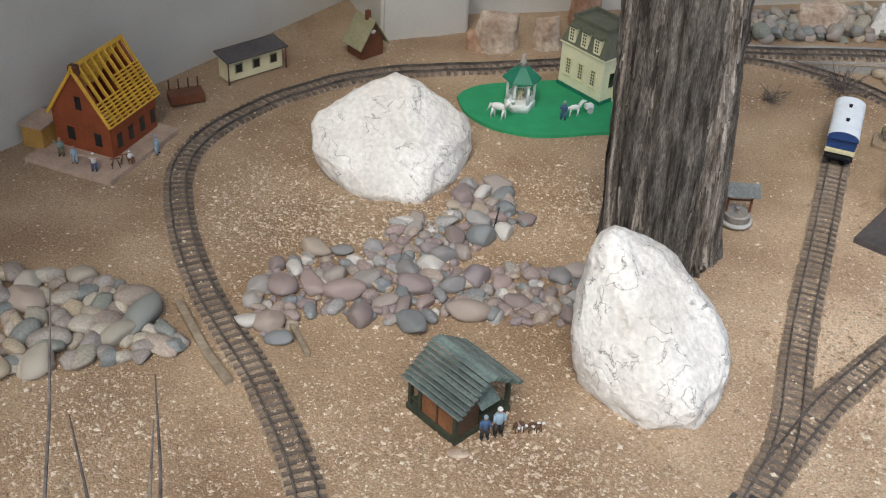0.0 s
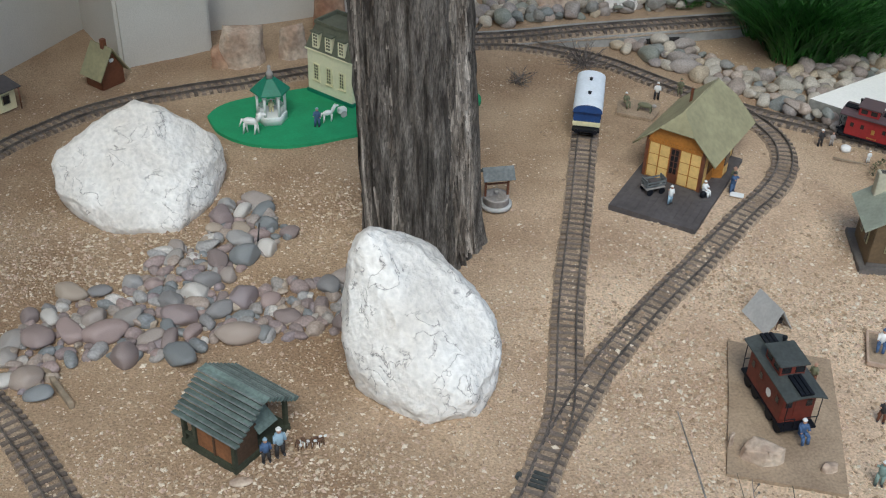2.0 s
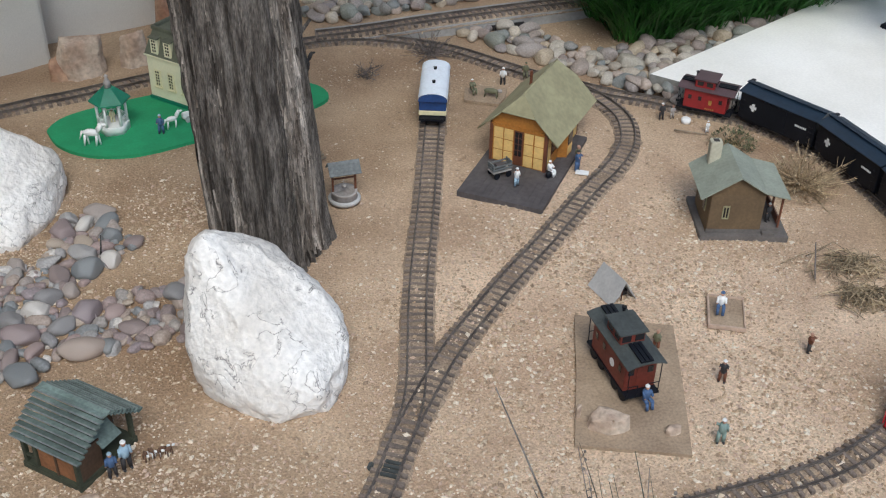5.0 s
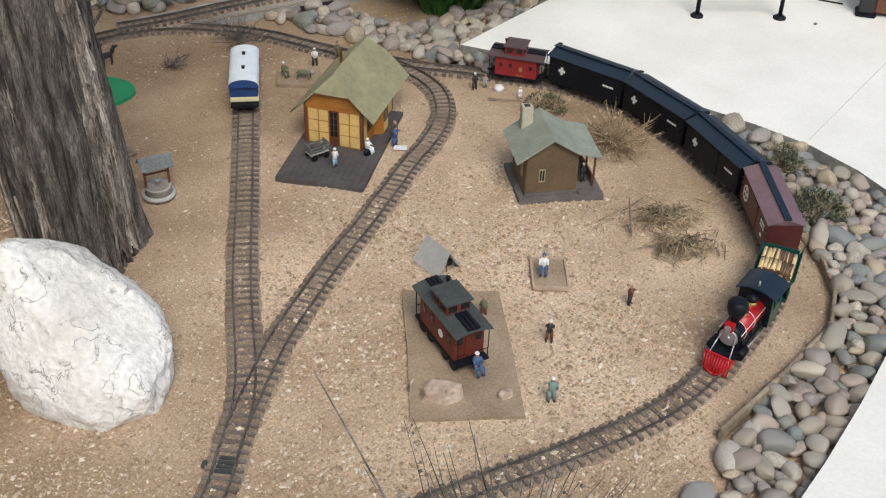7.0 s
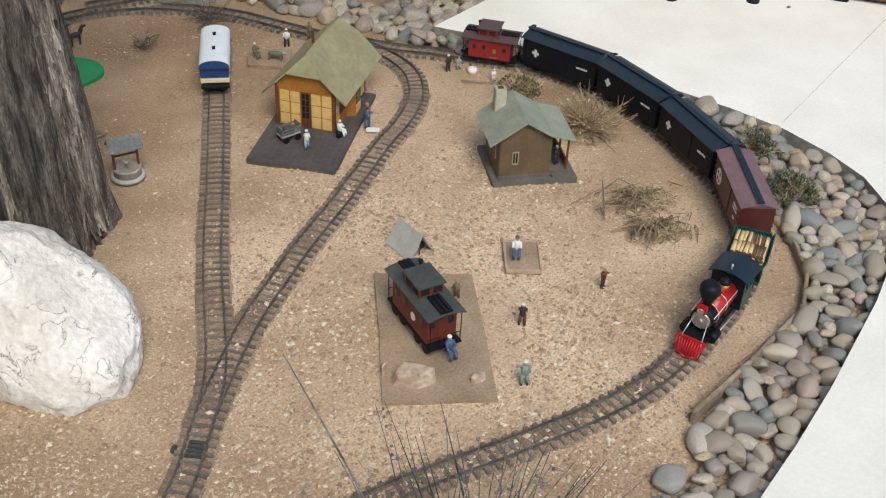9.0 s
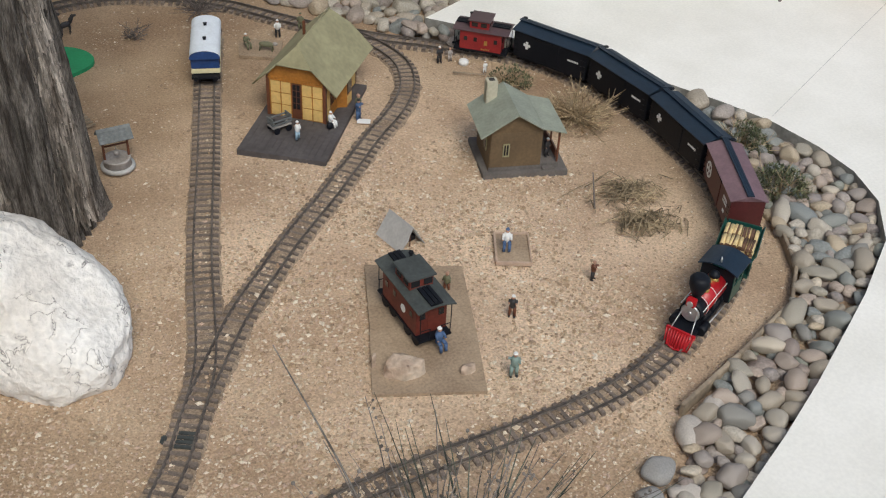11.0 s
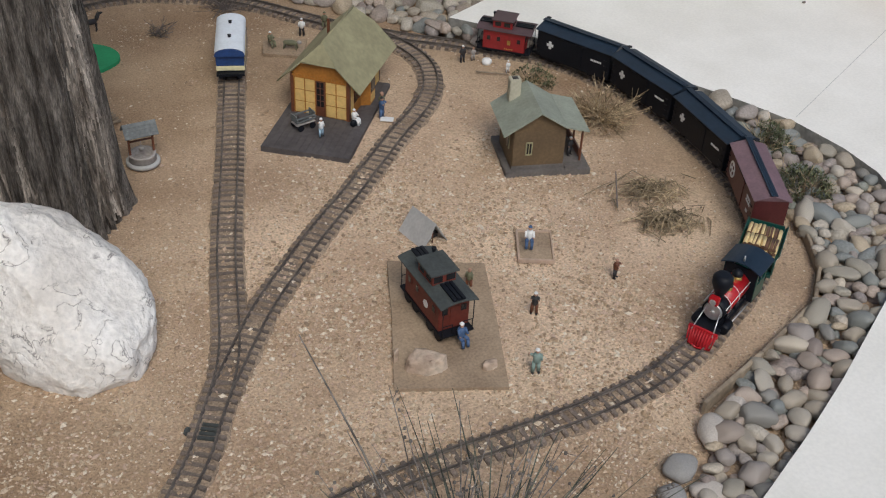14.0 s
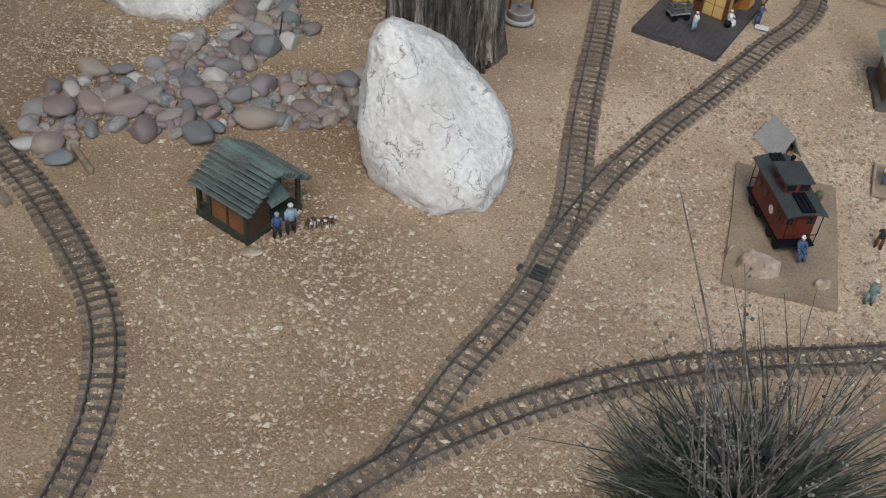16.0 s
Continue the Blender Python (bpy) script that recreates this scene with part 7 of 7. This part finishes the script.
# ---------------------------------------------------------------- edging boards
def plank_line(pts, w, h, label):
    for (ax, ay), (bx, by) in zip(pts, pts[1:]):
        d = Vector((bx - ax, by - ay))
        bm = bmesh.new()
        box(bm, 0, d.length, -w / 2, w / 2, -0.02, h, 0.0015)
        single("edging_board", bm, WOODGREY, pose(ax, ay, 0, 0, 0, math.degrees(math.atan2(d.y, d.x))), label, "board", "edging boards")


plank_line([(1.935, 1.575), (2.16, 1.648), (2.395, 1.735)], 0.010, 0.030, "weathered thin edging board beside the stones")
plank_line([(2.415, 1.748), (2.515, 1.84), (2.625, 2.03)], 0.009, 0.028, "weathered thin edging board beside the stones")
plank_line([(-0.345, 2.53), (-0.245, 2.355), (-0.17, 2.25)], 0.02, 0.01, "grey board beside the loop track")
plank_line([(-0.075, 2.50), (-0.005, 2.36)], 0.012, 0.01, "grey board beside the loop track")


# ---------------------------------------------------------------- plants
def blades(bm, base, n, spread, length, width, rng, lean=0.6, curl=0.35, slot=0, segs=4):
    for _ in range(n):
        a = rng.uniform(0, 6.283)
        r = spread * math.sqrt(rng.random())
        p = Vector((base[0] + r * math.cos(a), base[1] + r * math.sin(a), base[2]))
        b = a + rng.gauss(0, 0.7)
        out = Vector((math.cos(b), math.sin(b), 0))
        ln, le = length * rng.uniform(0.55, 1.15), lean * rng.uniform(0.15, 1.1)
        side = Vector((-out.y, out.x, 0)) * width * rng.uniform(0.6, 1.2)
        prev = None
        for s in range(segs + 1):
            u = s / segs
            q = p + out * (ln * (le * u + curl * u * u)) + Vector((0, 0, ln * (u * math.sqrt(max(0.05, 1 - min(le, 0.95) ** 2)) - 0.25 * curl * u * u)))
            w = side * (1 - 0.85 * u)
            row = (bm.verts.new(q - w), bm.verts.new(q + w))
            if prev:
                f = bm.faces.new((prev[0], prev[1], row[1], row[0]))
                f.material_index = slot
            prev = row


def twigs(bm, base, n, length, rng, thick=0.0016, up=0.8, branch=2, slot=0):
    for _ in range(n):
        d = Vector((rng.gauss(0, 1), rng.gauss(0, 1), abs(rng.gauss(up, 0.5)))).normalized()
        p = Vector(base) + Vector((rng.gauss(0, 0.012), rng.gauss(0, 0.012), 0))
        ln = length * rng.uniform(0.5, 1.1)
        m = p + d * ln * 0.5 + Vector((rng.gauss(0, 0.05), rng.gauss(0, 0.05), 0)) * ln
        q = m + (d + Vector((rng.gauss(0, 0.25), rng.gauss(0, 0.25), 0))) * ln * 0.5
        rod(bm, p, m, thick, thick * 0.75, 5, slot, False)
        rod(bm, m, q, thick * 0.75, thick * 0.35, 5, slot, False)
        for _b in range(branch):
            c = p.lerp(m, rng.uniform(0.5, 1)) if rng.random() < 0.5 else m.lerp(q, rng.random() * 0.7)
            rod(bm, c, c + (d + Vector((rng.gauss(0, 0.7), rng.gauss(0, 0.7), rng.gauss(0, 0.4)))).normalized() * ln * 0.3, thick * 0.5, thick * 0.25, 4, slot, False)


def green_clump():
    rng = random.Random(12)
    t = thing("grass_clump", Matrix(), "dense tall bright green ornamental grass by the back wall", "grass")
    bm = bmesh.new()
    for _ in range(230):
        u = rng.random()
        x = 2.40 + 1.2 * u
        y = 3.88 + 0.13 * u + rng.uniform(-0.10, 0.22)
        blades(bm, (x, y, 0.0), 62, 0.05, 0.31, 0.0042, rng, 0.5, 0.55)
    tagged(part("foliage", bm, LEAF, t), kind="stuff")


green_clump()


def low_bush(at, size, leaf, label, seed, leaves=900, sticks=26, stem=TWIG):
    rng = random.Random(seed)
    t = thing("bush", pose(at[0], at[1], 0), label, "bush")
    bm = bmesh.new()
    twigs(bm, (0, 0, 0), sticks, size * 1.15, rng, 0.0016, 0.45, 3)
    tagged(part("brushwood", bm, stem, t), kind="stuff")
    if leaves:
        bm = bmesh.new()
        for _ in range(leaves):
            a, r = rng.uniform(0, 6.283), size * math.sqrt(rng.random())
            h = max(0.01, size * 0.85 * (1 - (r / size) ** 2) * rng.uniform(0.35, 1.1))
            if noise.noise(Vector((math.cos(a) * r * 25, math.sin(a) * r * 25, h * 25 + seed))) < -0.15:
                continue
            c = Vector((math.cos(a) * r, math.sin(a) * r, h))
            d = Vector((rng.gauss(0, 1), rng.gauss(0, 1), rng.gauss(0.5, 0.8))).normalized() * rng.uniform(0.008, 0.017)
            s = d.cross(Vector((0.3, 0.2, 1))).normalized() * 0.0026
            bm.faces.new([bm.verts.new(v) for v in (c - s * 0.3, c + d * 0.5 - s, c + d, c + d * 0.5 + s)])
        tagged(part("foliage", bm, leaf, t), kind="stuff")


low_bush((2.80, 2.375), 0.095, OLIVE, "low dull green bush among the border stones", 31, 2600, 60, STRAW)
low_bush((2.725, 2.135), 0.105, OLIVE, "low olive green bush among the border stones", 32, 3200, 70, STRAW)
low_bush((2.45, 2.72), 0.115, STRAW, "dry bleached straw-coloured bush behind the cabin", 33, 700, 170, STRAW)
low_bush((2.38, 3.00), 0.075, OLIVE, "small dull green bush by the back track", 34, 700, 40, STRAW)
low_bush((2.235, 4.425), 0.10, LEAF, "small dark green shrub by the garden wall", 51, 2400, 30)
low_bush((2.506, 4.52), 0.08, LEAF, "small dark green shrub by the garden wall", 52, 1800, 24)
low_bush((1.66, 3.90), 0.10, STRAW, "dry grey twiggy bush behind the coach", 35, 60, 50)
low_bush((1.40, 3.80), 0.06, STRAW, "dry brown twigs on the sand", 36, 40, 26)


def brush_pile(at, label, seed):
    rng = random.Random(seed)
    bm = bmesh.new()
    for _ in range(125):
        a = rng.uniform(0, 6.283)
        c = Vector((rng.gauss(0, 0.036), rng.gauss(0, 0.026), 0.002))
        d = Vector((math.cos(a), math.sin(a), 0)) * rng.uniform(0.02, 0.05)
        up = Vector((rng.gauss(0, 0.008), rng.gauss(0, 0.008), rng.uniform(0.004, 0.032)))
        r = rng.uniform(0.0009, 0.0019)
        rod(bm, c - d, c + up, r, r, 4, 0, False)
        rod(bm, c + up, c + d + Vector((0, 0, rng.uniform(0, 0.018))), r, r * 0.5, 4, 0, False)
    single("brush_pile", bm, BRUSHWOOD, pose(at[0], at[1], 0, 0, 0, -20) @ Matrix.Diagonal((1.1, 1.0, 1.05, 1)), label, "brush pile", kind="stuff")


brush_pile((2.299, 2.183), "flat pile of dry brown brushwood on the sand", 41)
brush_pile((2.345, 2.32), "small pile of dry sticks on the sand", 42)
bm = bmesh.new()
rod(bm, (2.22, 2.30, 0), (2.245, 2.36, 0.075), 0.003, 0.0015, 6)
single("stick", bm, TWIG, Matrix(), "bare upright stick stuck in the sand", "stick")
bm = bmesh.new()
rod(bm, (0.438, 2.92, 0), (0.448, 2.925, 0.075), 0.0028, 0.0018, 6)
single("stake", bm, DARK, Matrix(), "dark thin stake standing in the creek stones", "stake")


def near_plant():
    rng = random.Random(77)
    t = thing("dry_plant", pose(1.165, 1.295, 0), "dry grey-green grassy plant with long bare stalks", "plant")
    bm = bmesh.new()
    blades(bm, (0, 0, 0), 120, 0.06, 0.24, 0.0042, rng, 0.6, 0.6, 0, 6)
    blades(bm, (0.08, 0.02, 0), 110, 0.06, 0.26, 0.0040, rng, 0.8, 0.8, 0, 6)
    tagged(part("foliage", bm, SAGE, t), kind="stuff")
    bm = bmesh.new()
    for dx, dy in ((0, 0), (0.06, -0.02), (-0.06, 0.01), (0.03, 0.05)):
        blades(bm, (dx, dy, 0), 170, 0.06, 0.15, 0.0052, rng, 0.75, 0.8)
    tagged(part("dense_foliage", bm, SAGE, t, "dark tangled base leaves"), kind="stuff")
    bm = bmesh.new()
    blades(bm, (-0.12, 0.02, 0), 160, 0.06, 0.085, 0.004, rng, 0.9, 0.5)
    tagged(part("dry_tuft", bm, OLIVE, t, "brownish olive tuft at the foot"), kind="stuff")

    def stalk(p, d, ln, thick, droop, buds):
        """A bowed stalk with small side twigs and round dry buds along its upper half."""
        bm = bmesh.new()
        pts, q = [p.copy()], p.copy()
        d = d.normalized()
        for k in range(6):
            q = q + d * ln / 6 + Vector((rng.gauss(0, 0.02), rng.gauss(0, 0.02), 0)) * ln / 6
            d = (d + Vector((d.x * 0.5, d.y * 0.5, -1)) * droop / 6 + Vector((rng.gauss(0, 0.035), rng.gauss(0, 0.035), 0))).normalized()
            pts.append(q.copy())
        for k in range(6):
            rod(bm, pts[k], pts[k + 1], thick * (1 - 0.12 * k), thick * (0.88 - 0.12 * k), 6, 0, False)
        for _k in range(buds):
            k = rng.randrange(2, 6)
            c = pts[k].lerp(pts[k + 1], rng.random())
            e = c + Vector((rng.gauss(0, 0.008), rng.gauss(0, 0.008), rng.uniform(0, 0.012)))
            rod(bm, c, e, 0.0007, 0.0006, 4, 0, False)
            ball(bm, e, rng.uniform(0.0022, 0.0038), (1, 1, 1.2), 0, 1)
        part("stalk", bm, DRYSTALK, t, "bare grey stalk with dry buds")
    stalk(Vector((0, 0, 0)), Vector((-0.20, 0.34, 1)), 0.66, 0.0036, 0.12, 0)
    for _ in range(46):
        a = rng.uniform(-1.2, 3.6)
        le, ln = rng.uniform(0.08, 0.85), rng.uniform(0.26, 0.54)
        stalk(Vector((rng.gauss(0, 0.04), rng.gauss(0, 0.035), 0)), Vector((math.cos(a) * le, math.sin(a) * le, 1)), ln, rng.uniform(0.0016, 0.0030), rng.uniform(0.1, 0.6), rng.choice((4, 9, 14, 20)))
    for _ in range(16):
        a = rng.uniform(-0.5, 0.9)
        stalk(Vector((0.04 + rng.gauss(0, 0.03), rng.gauss(0, 0.03), 0)), Vector((math.cos(a), math.sin(a), rng.uniform(0.25, 0.6))), rng.uniform(0.30, 0.5), rng.uniform(0.0014, 0.0022), 0.5, rng.choice((0, 3, 6)))
    t = thing("bare_stalks", pose(-0.30, 1.72, 0), "few thin bare dry stalks", "plant")
    bm = bmesh.new()
    for x, y, dx, dy, ln in ((-0.14, 0.05, -0.12, 1.0, 0.36), (-0.02, 0.0, -0.2, 0.5, 0.28), (0.06, 0.0, 0.05, 0.6, 0.26), (0.09, 0.03, -0.1, 0.7, 0.30), (-0.20, -0.05, -0.5, 0.2, 0.2)):
        a, b = Vector((x, y, 0)), Vector((x + dx * ln, y + dy * ln, ln * 0.95))
        rod(bm, a, (a + b) / 2 + Vector((0.006, 0, 0)), 0.0042, 0.0034, 6, 0, False)
        rod(bm, (a + b) / 2 + Vector((0.006, 0, 0)), b, 0.0034, 0.0014, 6, 0, False)
    tagged(part("stalk", bm, TWIG, t), kind="stuff")


near_plant()


def bench():
    t = thing("metal_bench", pose(3.346, 3.220, 0.052, 0, 0, -28), "dark metal bench legs standing on the white walk", "bench")
    for x in (-0.152, 0.152):
        for y in (0.0, 0.30):
            bm = bmesh.new()
            rod(bm, (x, y, 0), (x, y, 0.42), 0.008, 0.008, 10)
            leg = part("leg", bm, BLACK, t)
            bm = bmesh.new()
            lathe(bm, [(0.024, 0), (0.024, 0.006), (0.014, 0.014)], 14, (x, y, 0))
            part("foot", bm, BLACK, leg)
    bm = bmesh.new()
    rod(bm, (-0.152, 0, 0.12), (0.152, 0, 0.12), 0.009, n=8)
    part("stretcher", bm, BLACK, t)
    for k in range(6):
        bm = bmesh.new()
        box(bm, -0.2, 0.2, -0.02 + k * 0.062, 0.03 + k * 0.062, 0.42, 0.44, 0.004)
        part("slat", bm, BLACK, t)


bench()


def planter():
    t = thing("planter_box", pose(3.765, 3.045, 0.052, 0, 0, -45), "dark brown patio planter box on the white walk", "planter")
    bm = bmesh.new()
    box(bm, 0, 0.055, 0, 0.055, 0.012, 0.45, 0.004)
    post = part("post", bm, DARK, t)
    bm = bmesh.new()
    box(bm, -0.01, 0.065, -0.01, 0.065, 0, 0.014, 0.004)
    part("foot", bm, BLACK, post)
    for k in range(6):
        bm = bmesh.new()
        box(bm, 0.055, 0.75, 0.01, 0.04, 0.015 + k * 0.07, 0.08 + k * 0.07, 0.004)
        part("board", bm, BROWNTRIM, t)
    bm = bmesh.new()
    box(bm, 0.01, 0.75, 0.045, 0.45, 0.01, 0.42, 0.004)
    part("inner_box", bm, DARK, t)
    bm = bmesh.new()
    rod(bm, (3.70, 3.26, 0.055), (3.79, 3.145, 0.055), 0.003, 0.003, 6)
    single("cable", bm, BLACK, Matrix(), "thin dark cable lying on the white walk", "cable")
    bm = bmesh.new()
    ball(bm, (0, 0, 0.004), 0.008, (1, 0.8, 0.5), 0, 2)
    single("dry_leaf", bm, TWIG, pose(3.564, 3.05, 0.052), "small crumpled grey leaf on the white walk", "leaf")


planter()
